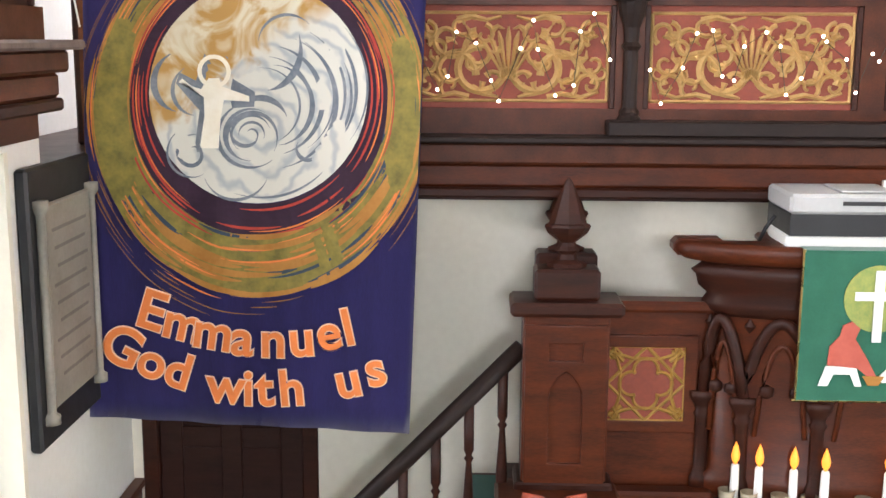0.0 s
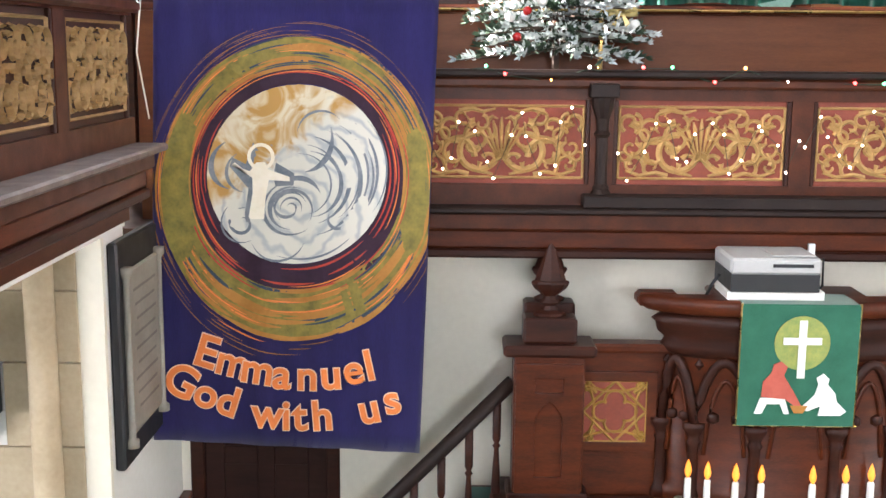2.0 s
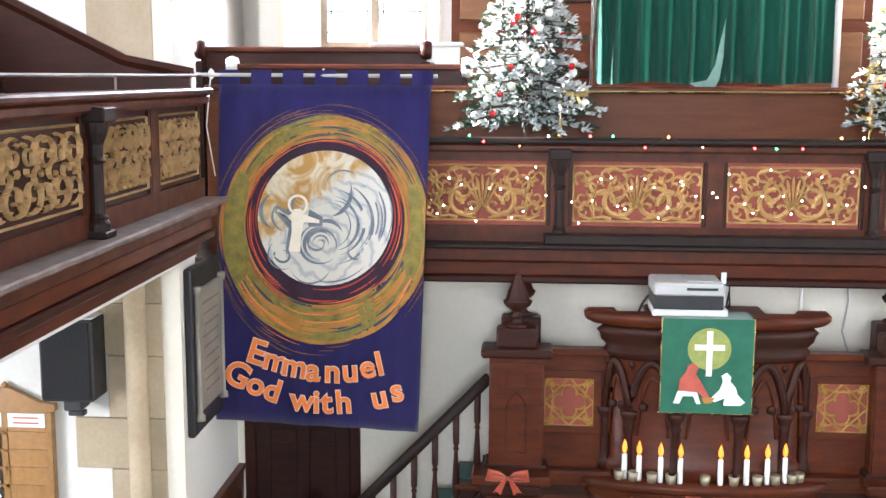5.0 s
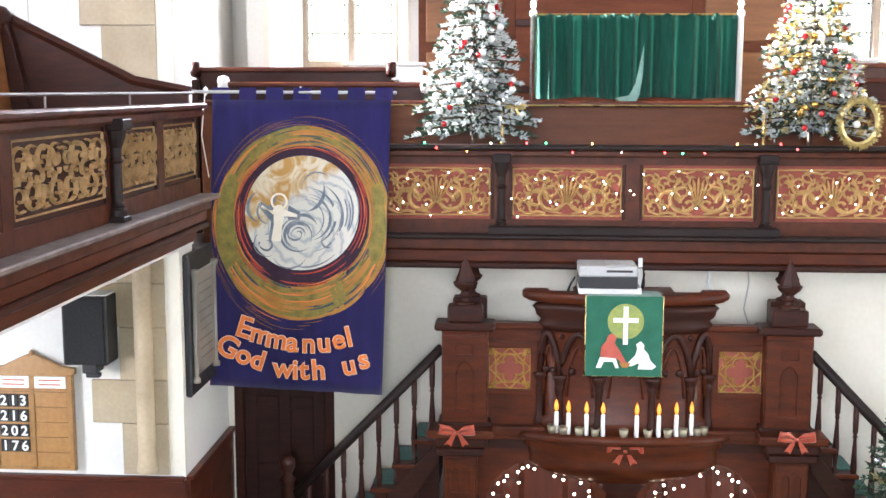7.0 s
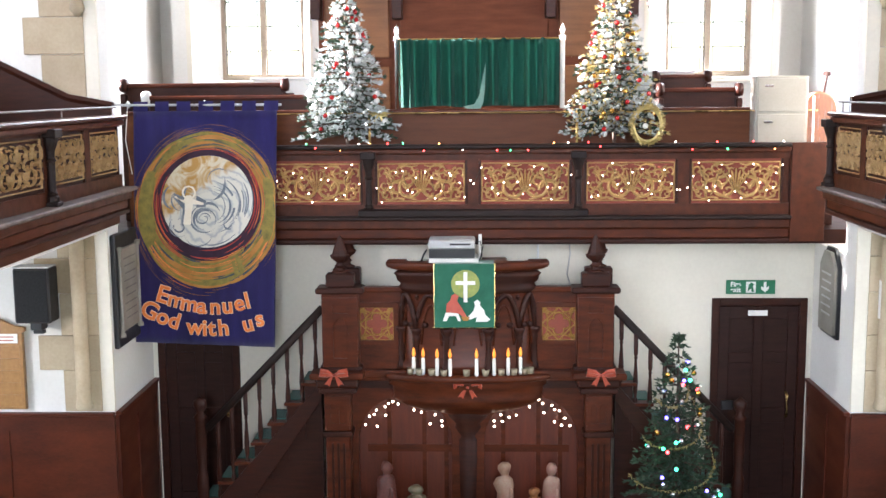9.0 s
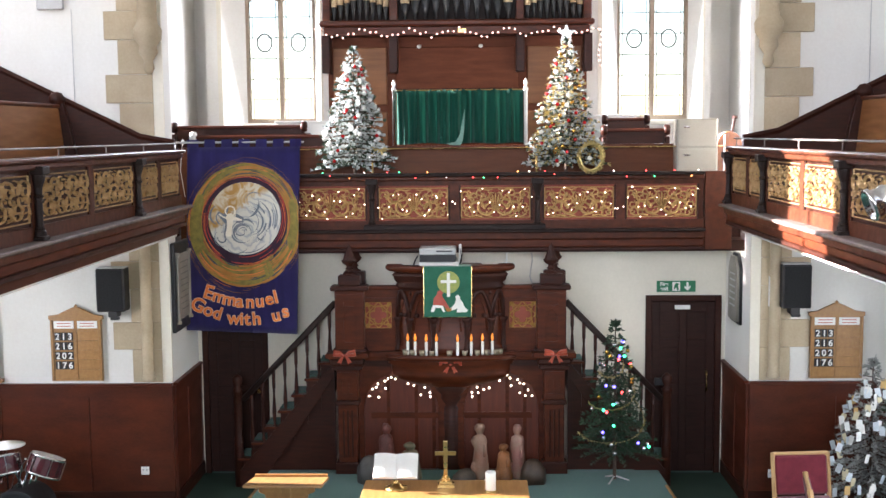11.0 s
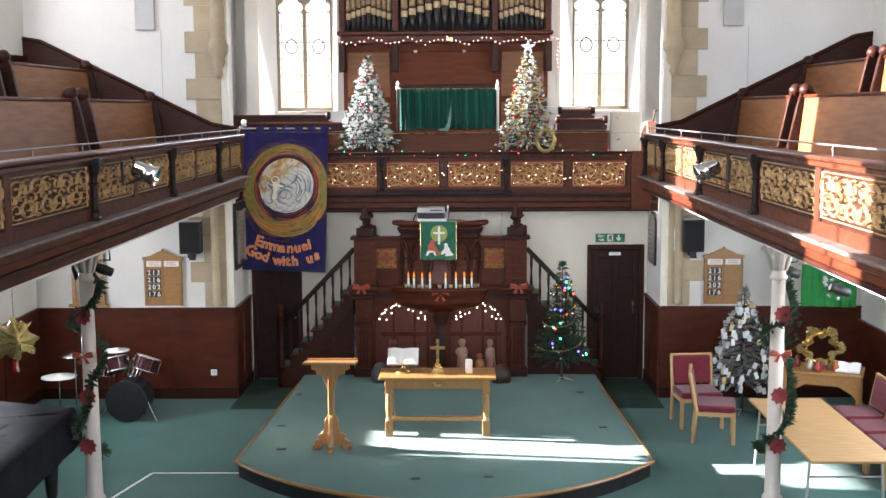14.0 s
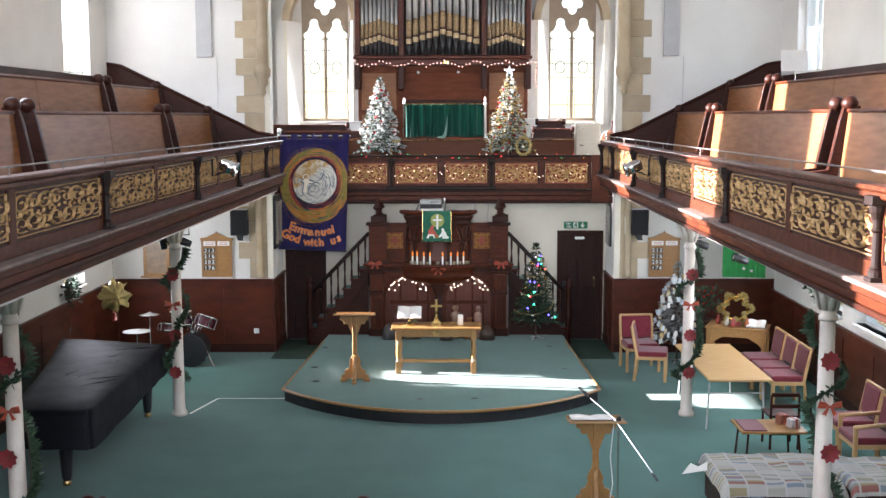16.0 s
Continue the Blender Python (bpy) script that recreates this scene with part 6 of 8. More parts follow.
def star_shape(r, q=0.42, n=5, tilt=90):
    return [((r if i % 2 == 0 else r * q) * math.cos(radians(tilt + 180 * i / n)), (r if i % 2 == 0 else r * q) * math.sin(radians(tilt + 180 * i / n))) for i in range(2 * n)]


part("star", plate(star_shape(0.10), [], 0.02, Matrix.Translation((0, 0, 1.64)), 0.006), TINSELS, t2, "silver star topper")
rnd = random.Random(4)
loop = bmesh.new()
for k in range(26):
    a = 6.283 * k / 26
    tuft(loop, Vector((0.25 + 0.125 * math.cos(a), -0.34, 0.24 + 0.15 * math.sin(a))), Vector((math.cos(a), -0.6, math.sin(a))), 0.045, rnd, 18)
part("loop_core", T([(0.25 + 0.125 * math.cos(a), -0.34, 0.24 + 0.15 * math.sin(a)) for a in np.linspace(0, 6.283, 30)], 0.02, 6), TINSELG, t2)
tagged(part("tinsel_loop", loop, TINSELG, t2, "loop of gold tinsel"), kind="stuff")

t3, rn = cone_tree("green_tree", "dark green Christmas tree with coloured lights beside the pulpit stair", (1.70, -0.72, 0.2), 1.80, 0.40, 0.35, [(NEEDLE, 1.0)], 18, 8, 0.055, 1.1)
hang(t3, rn, B_SIL, "bauble", 12, 1.75, 0.40, 0.35, label="silver bauble")
hang(t3, rn, B_GOLD, "bauble", 8, 1.75, 0.40, 0.35, label="gold bauble")
for nm, c, n in (("blue", (0.10, 0.08, 1.0), 6), ("green", (0.02, 0.9, 0.35), 7), ("red", (1.0, 0.05, 0.05), 4)):
    me = ball_mesh("bulb_" + nm, 0.016, glow("glow_" + nm, c, 1.1), 8)
    hang(t3, rn, me, "bulb", n, 1.7, 0.38, 0.4, label="glowing " + nm + " bulb")
tn = bmesh.new()
for k in range(150):
    u = k / 150
    a, rad = 180 + 220 * ((u * 3) % 1.0), 0.40 * (1 - u * 0.85)
    tuft(tn, Vector((rad * math.cos(radians(a)), rad * math.sin(radians(a)), 0.55 + u * 1.0 - 0.16 * math.sin(math.pi * ((u * 3) % 1.0)))), Vector((0, -1, 0)), 0.03, rn, 8)
tagged(part("tinsel", tn, TINSELG, t3, "strands of gold tinsel"), kind="stuff")

t4, rn = cone_tree("tag_tree", "grey artificial tree hung with pale paper tags", (4.10, -1.80, 0.0), 1.78, 0.47, 0.45, [(GREYN, 1.0)], 18, 13, 0.050, 1.2)
for i, c in enumerate(((0.74, 0.74, 0.70), (0.66, 0.58, 0.38), (0.60, 0.40, 0.16), (0.58, 0.64, 0.68))):
    bm = box(bmesh.new(), -0.027, 0.027, -0.002, 0.002, -0.045, 0.045)
    me = bpy.data.meshes.new("tag")
    bm.to_mesh(me)
    bm.free()
    me.materials.append(mat("tag_paper_%d" % i, c, tuple(v * 0.85 for v in c), 0.8, 10, bump=0.02))
    for k in range((56, 16, 9, 36)[i]):
        f = rn.uniform(0.0, 0.92)
        a = rn.uniform(150, 390)
        rad = (0.47 * (1 - f) ** 0.75 + 0.04) * rn.uniform(0.8, 1.05)
        part("paper_tag", me, None, t4, at=pose(rad * math.cos(radians(a)), rad * math.sin(radians(a)), 0.46 + 1.22 * f - 0.05, rn.uniform(-15, 15), rn.uniform(-20, 20), rn.uniform(-40, 40)))

# ---- string lights ----
WARM = glow("warm_white_led", (1.0, 0.80, 0.58), 1.2)
BULB = ball_mesh("warm_bulb", 0.0068, WARM, 8)
COLB = {k: ball_mesh("tiny_" + k, 0.009, glow("tiny_glow_" + k, c, 0.8), 6) for k, c in (("red", (1.0, 0.06, 0.05)), ("green", (0.05, 0.8, 0.25)), ("white", (1.0, 0.85, 0.7)), ("amber", (1.0, 0.35, 0.08)))}
CORD = mat("dark_green_flex", (0.012, 0.03, 0.018), (0.008, 0.02, 0.012), 0.5, 20, bump=0)
rnd = random.Random(21)
for a, b in ((-1.93, -1.05), (-0.93, -0.05), (-0.05, 0.84), (0.95, 1.84), (1.84, 2.74)):
    sl = thing("fairy_lights", "string of warm white fairy lights draped over a gilt panel", "string lights", (a, -0.02, 3.23), group="balcony fairy lights")
    pts = []
    n = 17
    for k in range(n):
        pts.append((0.02 + (b - a - 0.04) * k / (n - 1) + rnd.uniform(-0.02, 0.02), -0.022, 0.13 * math.sin(k * 1.35 + a * 3) + rnd.uniform(-0.05, 0.05)))
    part("flex", T(pts, 0.0016, 4), CORD, sl)
    for p in pts:
        part("bulb", BULB, None, sl, at=(p[0], p[1] - 0.008, p[2]))
cl_ = thing("coloured_lights", "string of small coloured lights along the balcony rail", "string lights", (0, -0.02, 3.575))
pts = [(-1.75 + 0.16 * k + rnd.uniform(-0.05, 0.05), -0.06 + rnd.uniform(-0.02, 0.06), rnd.choice((0.004, 0.004, -0.03, -0.06))) for k in range(29)]
part("flex", T(pts, 0.0028, 4), CORD, cl_)
for k, p in enumerate(pts):
    part("bulb", COLB[("red", "green", "red", "amber", "white", "red")[k % 6]], None, cl_, at=(p[0], p[1] - 0.008 if p[2] < 0 else p[1], p[2] + 0.006))
ol = thing("organ_lights", "swagged string of warm fairy lights along the organ cornice", "string lights", (-0.05, 2.915, 5.5))
BULBB = ball_mesh("organ_bulb", 0.014, glow("rosy_white_led", (1.0, 0.55, 0.45), 0.45), 8)
pts = [(-1.95 + 3.9 * k / 51, -0.02, -0.02 - 0.12 * abs(math.sin(k * 3.14 / 8.6)) + rnd.uniform(-0.03, 0.03)) for k in range(52)]
pts += [(1.97 + 0.02 * math.sin(k), -0.02, -0.08 - 0.07 * k) for k in range(8)]
part("flex", T(pts, 0.004, 4), CORD, ol)
for p in pts:
    part("bulb", BULBB, None, ol, at=(p[0], p[1] - 0.015, p[2]))
BULBA = ball_mesh("arch_bulb", 0.0105, WARM, 8)
for s in (-1, 1):
    al = thing("arch_lights", "cluster of fairy lights round an arch below the pulpit", "string lights", (-0.10 + s * 0.57, -0.30, 0.90), group="arch lights")
    pts = []
    for k in range(22):
        a = radians(25 + 130 * k / 21 if s > 0 else 155 - 130 * k / 21)
        rr = 0.40 + rnd.uniform(-0.12, 0.015) * (1 if k % 2 else 0.2)
        pts.append((rr * math.cos(a), -0.01, rr * math.sin(a)))
    part("flex", T(pts, 0.0025, 4), CORD, al)
    for p in pts:
        part("bulb", BULBA, None, al, at=(p[0], p[1] - 0.01, p[2]))

# ---- things on the dais ----
tb = thing("communion_table", "light oak communion table with square legs and a stretcher", "table", (-0.09, -3.35, 0.2))
part("tabletop", B(-0.72, 0.72, -0.27, 0.27, 0.715, 0.75, bev=0.006), LIGHTOAK, tb)
for y in (-0.21, 0.21):
    part("apron", B(-0.6, 0.6, y - 0.012, y + 0.012, 0.60, 0.715), LIGHTOAK, tb)
for x in (-0.6, 0.6):
    part("side_apron", B(x - 0.012, x + 0.012, -0.19, 0.19, 0.60, 0.715), LIGHTOAK, tb)
    for y in (-0.21, 0.21):
        bm = B(x - 0.045, x + 0.045, y - 0.04, y + 0.04, 0.0, 0.2, bev=0.004)
        lathe(bm, [(0.045, 0.2), (0.032, 0.24), (0.044, 0.34), (0.038, 0.5), (0.03, 0.54)], 10, (x, y, 0))
        box(bm, x - 0.045, x + 0.045, y - 0.04, y + 0.04, 0.54, 0.715, 0.004)
        part("leg", bm, LIGHTOAK, tb, "turned and squared leg")
    part("side_stretcher", B(x - 0.03, x + 0.03, -0.17, 0.17, 0.10, 0.16, bev=0.004), LIGHTOAK, tb)
part("stretcher", B(-0.57, 0.57, -0.03, 0.03, 0.14, 0.19, bev=0.005), LIGHTOAK, tb)
part("plaque", L([(0.06, 0), (0.06, 0.004)], 16, sy=0.5), BRASS, tb, at=pose(0, -0.222, 0.655, 90))

LEATHER = mat("dark_page_edge", (0.10, 0.09, 0.08), (0.06, 0.05, 0.05), 0.6, 20, bump=0.05)


def open_book(name, label, at, w, d, tilt, rz, stand=0.0):
    b = thing(name, label, "book", at, rz=rz)
    rx = Matrix.Translation((0, 0, stand)) @ Matrix.Rotation(radians(tilt), 4, "X")
    for s in (-1, 1):
        bm = bmesh.new()
        n = 8
        rows = []
        for i in range(n + 1):
            u = i / n
            z = 0.02 * math.sin(u * 2.6) + 0.012
            rows.append([bm.verts.new(rx @ Vector((s * w * u, y, zz))) for y in (-d / 2, d / 2) for zz in (0, z)])
        for p, q in zip(rows, rows[1:]):
            for i, j in ((0, 1), (1, 3), (3, 2), (2, 0)):
                bm.faces.new((p[i], p[j], q[j], q[i]))
        bm.faces.new((rows[-1][0], rows[-1][1], rows[-1][3], rows[-1][2]))
        part("page_block", bm, PAPER, b, smooth=False)
    bm = box(bmesh.new(), -w - 0.01, w + 0.01, -d / 2 - 0.008, d / 2 + 0.008, -0.006, 0.0)
    bm.transform(rx)
    part("cover", bm, LEATHER, b, "dark book cover")
    return b


bs2 = thing("book_stand", "small brass book stand on the communion table", "book stand", (-0.52, -3.32, 0.95))
part("foot", L([(0.10, 0), (0.10, 0.012), (0.05, 0.03), (0.025, 0.06), (0.025, 0.13), (0.045, 0.15)], 16), BRASS, bs2, smooth=True)
bm = box(bmesh.new(), -0.15, 0.15, -0.11, 0.11, -0.008, 0.0)
bm.transform(Matrix.Translation((0, 0, 0.185)) @ Matrix.Rotation(radians(38), 4, "X"))
part("rest", bm, BRASS, bs2)
open_book("open_bible", "large open Bible on a brass stand", (-0.52, -3.32, 0.95), 0.19, 0.25, 38, 0, 0.192)
cx_ = thing("table_cross", "brass table cross on a stepped base", "cross", (-0.09, -3.25, 0.95))
for w, z0, z1 in ((0.075, 0, 0.025), (0.055, 0.025, 0.05), (0.035, 0.05, 0.08)):
    part("base_step", B(-w, w, -w * 0.8, w * 0.8, z0, z1, bev=0.003), BRASS, cx_)
part("upright", B(-0.018, 0.018, -0.012, 0.012, 0.08, 0.40, bev=0.003), BRASS, cx_)
part("crossbar", B(-0.092, 0.092, -0.011, 0.011, 0.275, 0.308, bev=0.003), BRASS, cx_)
pc = thing("pillar_candle", "thick white pillar candle on the communion table", "candle", (0.30, -3.42, 0.95))
part("wax", L([(0.045, 0), (0.045, 0.17), (0.04, 0.18), (0.03, 0.17), (0, 0.165)], 16), PAPER, pc, smooth=True)
part("holder", L([(0.06, 0), (0.06, 0.01), (0.046, 0.02)], 16), BRASS, pc, smooth=True)


def lectern(at, label, m, top_z, cross=True):
    l = thing("lectern", label, "lectern", at)
    bm = box(bmesh.new(), -0.31, 0.31, -0.23, 0.23, -0.012, 0.012, 0.004)
    bm.transform(Matrix.Translation((0, 0, top_z)) @ Matrix.Rotation(radians(-9), 4, "X"))
    part("book_rest", bm, m, l)
    part("lip", B(-0.3, 0.3, 0.215, 0.235, top_z - 0.045, top_z + 0.0), m, l)
    part("column", B(-0.035, 0.035, -0.035, 0.035, 0.06, top_z - 0.02, bev=0.008), m, l)
    prof = [(0.035, 0.05), (0.20, 0.05), (0.21, 0.09), (0.15, 0.13), (0.16, 0.17), (0.10, 0.20), (0.075, 0.27), (0.085, 0.32), (0.06, 0.38), (0.035, 0.42)]
    for k in range(4):
        part("foot_bracket", plate(prof, [], 0.04, Matrix.Rotation(radians(90 * k), 4, "Z"), 0.004), m, l, "shaped foot bracket")
        part("foot_pad", B(-0.03, 0.03, 0.13, 0.23, 0.0, 0.05, bev=0.006), m, l, at=Matrix.Rotation(radians(90 * k), 4, "Z"))
    pu = [(0.035, -0.02), (0.22, -0.02), (0.22, -0.07), (0.17, -0.09), (0.16, -0.14), (0.10, -0.14), (0.07, -0.22), (0.035, -0.32)]
    for s in (-1, 1):
        part("top_bracket", plate([(s * x, z) for x, z in pu], [], 0.04, Matrix.Translation((0, 0, top_z)), 0.004), m, l, "shaped bracket below the rest")
    return l


lectern((-1.34, -4.1, 0.2), "light oak lectern with shaped brackets on the dais", LIGHTOAK, 1.05)
lectern((1.77, -9.15, 0.0), "light oak lectern on the floor with an open book", LIGHTOAK, 0.96)
open_book("open_book", "open white service book on a lectern", (1.71, -9.15, 0.985), 0.22, 0.28, -9, 0, 0.0)
ms = thing("microphone_stand", "slim chrome microphone boom stand", "microphone stand", (2.0, -9.3, 0.0))
for a in (30, 150, 270):
    part("tripod_leg", T([(0, 0, 0.12), (0.24 * math.cos(radians(a)), 0.24 * math.sin(radians(a)), 0.01)], 0.008, 6), BLACK, ms)
part("stem", T([(0, 0, 0.1), (0, 0, 1.0)], 0.011, 8), CHROME, ms)
part("boom", T([(-0.30, 0.12, 1.22), (-0.05, 0.0, 1.02), (0.38, -0.2, 0.42)], 0.009, 8), CHROME, ms, "angled boom")
part("microphone", T([(-0.42, 0.17, 1.33), (-0.32, 0.13, 1.24)], [0.014, 0.018], 8), BLACK, ms)
part("grip", T([(0.34, -0.18, 0.47), (0.40, -0.21, 0.39)], 0.014, 8), BLACK, ms)
part("clamp", L([(0.02, 0.96), (0.026, 0.98), (0.026, 1.03), (0.02, 1.05)], 8), BLACK, ms)
part("cable", T([(-0.05, 0, 1.0), (-0.09, -0.02, 0.6), (-0.06, -0.03, 0.3), (-0.1, 0, 0.01)], 0.005, 5), WHITEP, ms)

# plain carved shapes of the crib below the arches
for i, (x, y, h, w, c, lab) in enumerate(((-0.72, -0.6, 0.62, 0.11, (0.22, 0.06, 0.04), "tall red-brown crib carving"), (-0.45, -0.66, 0.42, 0.13, (0.24, 0.19, 0.10), "low straw-coloured crib carving"), (0.32, -0.62, 0.62, 0.10, (0.30, 0.11, 0.06), "upright brown and white crib carving"),
                                          (0.58, -0.66, 0.40, 0.10, (0.45, 0.17, 0.05), "short orange crib carving"), (0.74, -0.58, 0.60, 0.10, (0.36, 0.12, 0.10), "upright red and pale crib carving"), (-0.9, -0.72, 0.30, 0.14, (0.13, 0.12, 0.11), "low grey crib rock"), (0.15, -0.8, 0.16, 0.13, (0.12, 0.09, 0.06), "low brown crib rock"), (0.9, -0.75, 0.26, 0.15, (0.10, 0.06, 0.035), "low dark crib rock"))):
    st_ = thing("crib_carving", lab + " on the dais", "carving", (x - 0.1, y, 0.2), group="crib carvings")
    if h > 0.35:
        bm = L([(w * 1.0, 0), (w * 1.1, 0.03), (w * 0.85, h * 0.3), (w * 0.74, h * 0.55), (w * 0.80, h * 0.68), (w * 0.62, h * 0.76), (w * 0.26, h * 0.80), (w * 0.30, h * 0.83), (w * 0.46, h * 0.88), (w * 0.46, h * 0.94), (w * 0.28, h * 0.99), (0, h)], 16)
        lathe(bm, [(0, -0.05), (w * 0.22, -0.03), (w * 0.26, h * 0.10), (w * 0.16, h * 0.16), (0, h * 0.17)], 10, (w * 0.45, -w * 0.62, h * 0.48))
        lathe(bm, [(w * 0.5, 0), (w * 0.42, h * 0.2), (w * 0.2, h * 0.32), (0, h * 0.33)], 10, (-w * 0.7, -w * 0.4, 0))
    else:
        bm = L([(w, 0), (w * 0.95, h * 0.5), (w * 0.5, h * 0.9), (0, h)], 14)
    for v in bm.verts:
        v.co.x += 0.03 * noise.noise(v.co * 9 + Vector((i * 3.1, 0, 0)))
        v.co.y += 0.03 * noise.noise(v.co * 9 + Vector((0, i * 2.7, 0)))
    part("shape", bm, mat("crib_paint_%d" % i, tuple(v * 0.7 for v in c), (0.26, 0.19, 0.13) if i in (2, 4) else tuple(v * 0.2 for v in c), 0.5, 5, bump=0.2), st_, smooth=True)
# ---- wall things ----
NUMBLACK = mat("black_card", (0.012, 0.012, 0.012), (0.008, 0.008, 0.008), 0.6, 10, bump=0.02)
for x, lab in ((-4.12, "oak hymn board with white number cards on the plastered wall"), (4.0, "oak hymn board with white number cards beside a loudspeaker")):
    hb = thing("hymn_board", lab, "hymn board", (x, -0.955, 1.40))
    part("board", plate([(-0.27, 0.0), (0.27, 0.0), (0.27, 0.66), (0.29, 0.67), (0.29, 0.70), (0.2, 0.71), (0.1, 0.76), (0.03, 0.79), (-0.03, 0.79), (-0.1, 0.76), (-0.2, 0.71), (-0.29, 0.70), (-0.29, 0.67), (-0.27, 0.66)], [], 0.03, bev=0.006), LIGHTOAK, hb)
    part("knob", L([(0, 0.78), (0.018, 0.79), (0.02, 0.81), (0, 0.83)], 8), LIGHTOAK, hb, smooth=True)
    part("frame_side", B(-0.275, -0.245, -0.035, -0.018, 0.0, 0.66, bev=0.003), LIGHTOAK, hb)
    part("frame_side", B(0.245, 0.275, -0.035, -0.018, 0.0, 0.66, bev=0.003), LIGHTOAK, hb)
    part("mullion", B(-0.012, 0.012, -0.03, -0.018, 0.0, 0.56), LIGHTOAK, hb)
    for k in range(6):
        part("slat", B(-0.245, 0.245, -0.03, -0.018, 0.002 + k * 0.105, 0.018 + k * 0.105), LIGHTOAK, hb)
    for s in (-1, 1):
        h = part("heading", B(min(s * 0.02, s * 0.235), max(s * 0.02, s * 0.235), -0.03, -0.02, 0.57, 0.65), PAPER, hb, "white heading card")
        for zz in (0.625, 0.595):
            part("text_line", B(min(s * 0.05, s * 0.2), max(s * 0.05, s * 0.2), -0.033, -0.0305, zz - 0.004, zz + 0.004), PINK, h)
    for k, num in enumerate(("213", "216", "202", "176")):
        zb = 0.44 - k * 0.105
        for j, ch in enumerate(num):
            cdx = -0.20 + j * 0.068
            cd = part("number_card", B(cdx - 0.031, cdx + 0.031, -0.030, -0.022, zb + 0.0, zb + 0.085), NUMBLACK, hb, "black number card")
            part("digit", letters(ch, 0.095, 0.002, Matrix.Translation((cdx, -0.032, zb + 0.010)), 0.002), PAPER, cd, "white digit")
GRILLE = mat("black_grille_cloth", (0.010, 0.010, 0.011), (0.005, 0.005, 0.006), 0.9, 60, bump=0.3, fine=200)
for x, zc in ((-3.68, 2.40), (3.53, 2.40)):
    sp_ = thing("loudspeaker", "black loudspeaker on a wall bracket", "loudspeaker", (x, -1.0, zc), group="wall loudspeakers")
    part("cabinet", B(-0.15, 0.15, -0.14, 0.06, -0.23, 0.23, bev=0.012), BLACK, sp_)
    part("grille", B(-0.135, 0.135, -0.15, -0.14, -0.215, 0.215, bev=0.004), GRILLE, sp_)
    part("top_edge", B(-0.15, 0.15, -0.13, 0.05, 0.231, 0.24), GREYMETAL, sp_)
    part("bracket", B(-0.05, 0.05, -0.08, 0.055, -0.30, -0.23, bev=0.006), BLACK, sp_)
    part("bracket_cap", B(-0.03, 0.06, -0.07, -0.02, -0.33, -0.30, bev=0.004), BLACK, sp_)
bp_ = thing("white_wall_box", "small white box on the wall beside a loudspeaker", "box", (3.33, -0.975, 2.33))
part("box", B(-0.05, 0.05, -0.03, 0.044, -0.16, 0.16, bev=0.005), WHITEP, bp_)
for x, z in ((-3.42, 0.40), (3.35, 0.36)):
    so = thing("wall_socket", "white double power socket on the wainscot", "socket", (x, -0.975, z))
    part("plate", B(-0.045, 0.045, -0.012, 0.0, -0.045, 0.045, bev=0.004), WHITEP, so)
    for s in (-1, 1):
        part("switch", B(s * 0.02 - 0.008, s * 0.02 + 0.008, -0.016, -0.012, 0.0, 0.02), GREYMETAL, so)
for x0, x1, z0, z1, lab in ((-5.45, -4.98, 1.42, 2.30, "oak framed picture leaning on the wainscot ledge"),):
    pf = thing("picture_frame", lab, "picture", ((x0 + x1) / 2, -0.985, z0))
    hw, h = (x1 - x0) / 2, z1 - z0
    part("frame", plate([(-hw, 0), (hw, 0), (hw, h), (-hw, h)], [[(-hw + 0.05, 0.05), (hw - 0.05, 0.05), (hw - 0.05, h - 0.05), (-hw + 0.05, h - 0.05)]], 0.03, bev=0.004), LIGHTOAK, pf)
    part("print", B(-hw + 0.04, hw - 0.04, 0.0, 0.01, 0.04, h - 0.04), mat("faded_print", (0.34, 0.22, 0.12), (0.16, 0.11, 0.07), 0.4, 7, bump=0.02), pf, "brown faded print")
    part("ledge", B(-hw - 0.05, hw + 0.05, -0.04, 0.03, -0.035, 0.0), LIGHTOAK, pf)
wp = thing("wall_speaker_panel", "tall pale grey acoustic panel high on the wall", "panel", (-4.25, -0.95, 5.35))
part("panel", B(-0.14, 0.14, -0.03, 0.019, 0, 2.6, bev=0.008), GREYMETAL, wp)
part("cable", T([(0.22, -0.01, 0.0), (0.22, -0.01, -1.2)], 0.005, 5), GREYMETAL, wp)
wp2 = copy_thing(wp, pose(4.05, -0.95, 5.35))
wall_cable = thing("wall_cable", "thin grey cable hanging down the wall under the balcony", "cable", (0.84, 0.225, 2.65))
part("cable", T([(0, 0, 0.0), (0.01, 0, -0.1), (-0.02, 0, -0.3), (0.03, 0, -0.45), (0.12, 0, -0.55)], 0.006, 5), GREYMETAL, wall_cable)
mr_ = thing("metal_upright", "short white pipe against the balcony soffit", "pipe", (0.55, 0.2, 2.45))
part("pipe", T([(0, 0, 0), (0, 0, 0.25)], 0.012, 6), WHITEP, mr_)

# ---- flood and spot lights ----


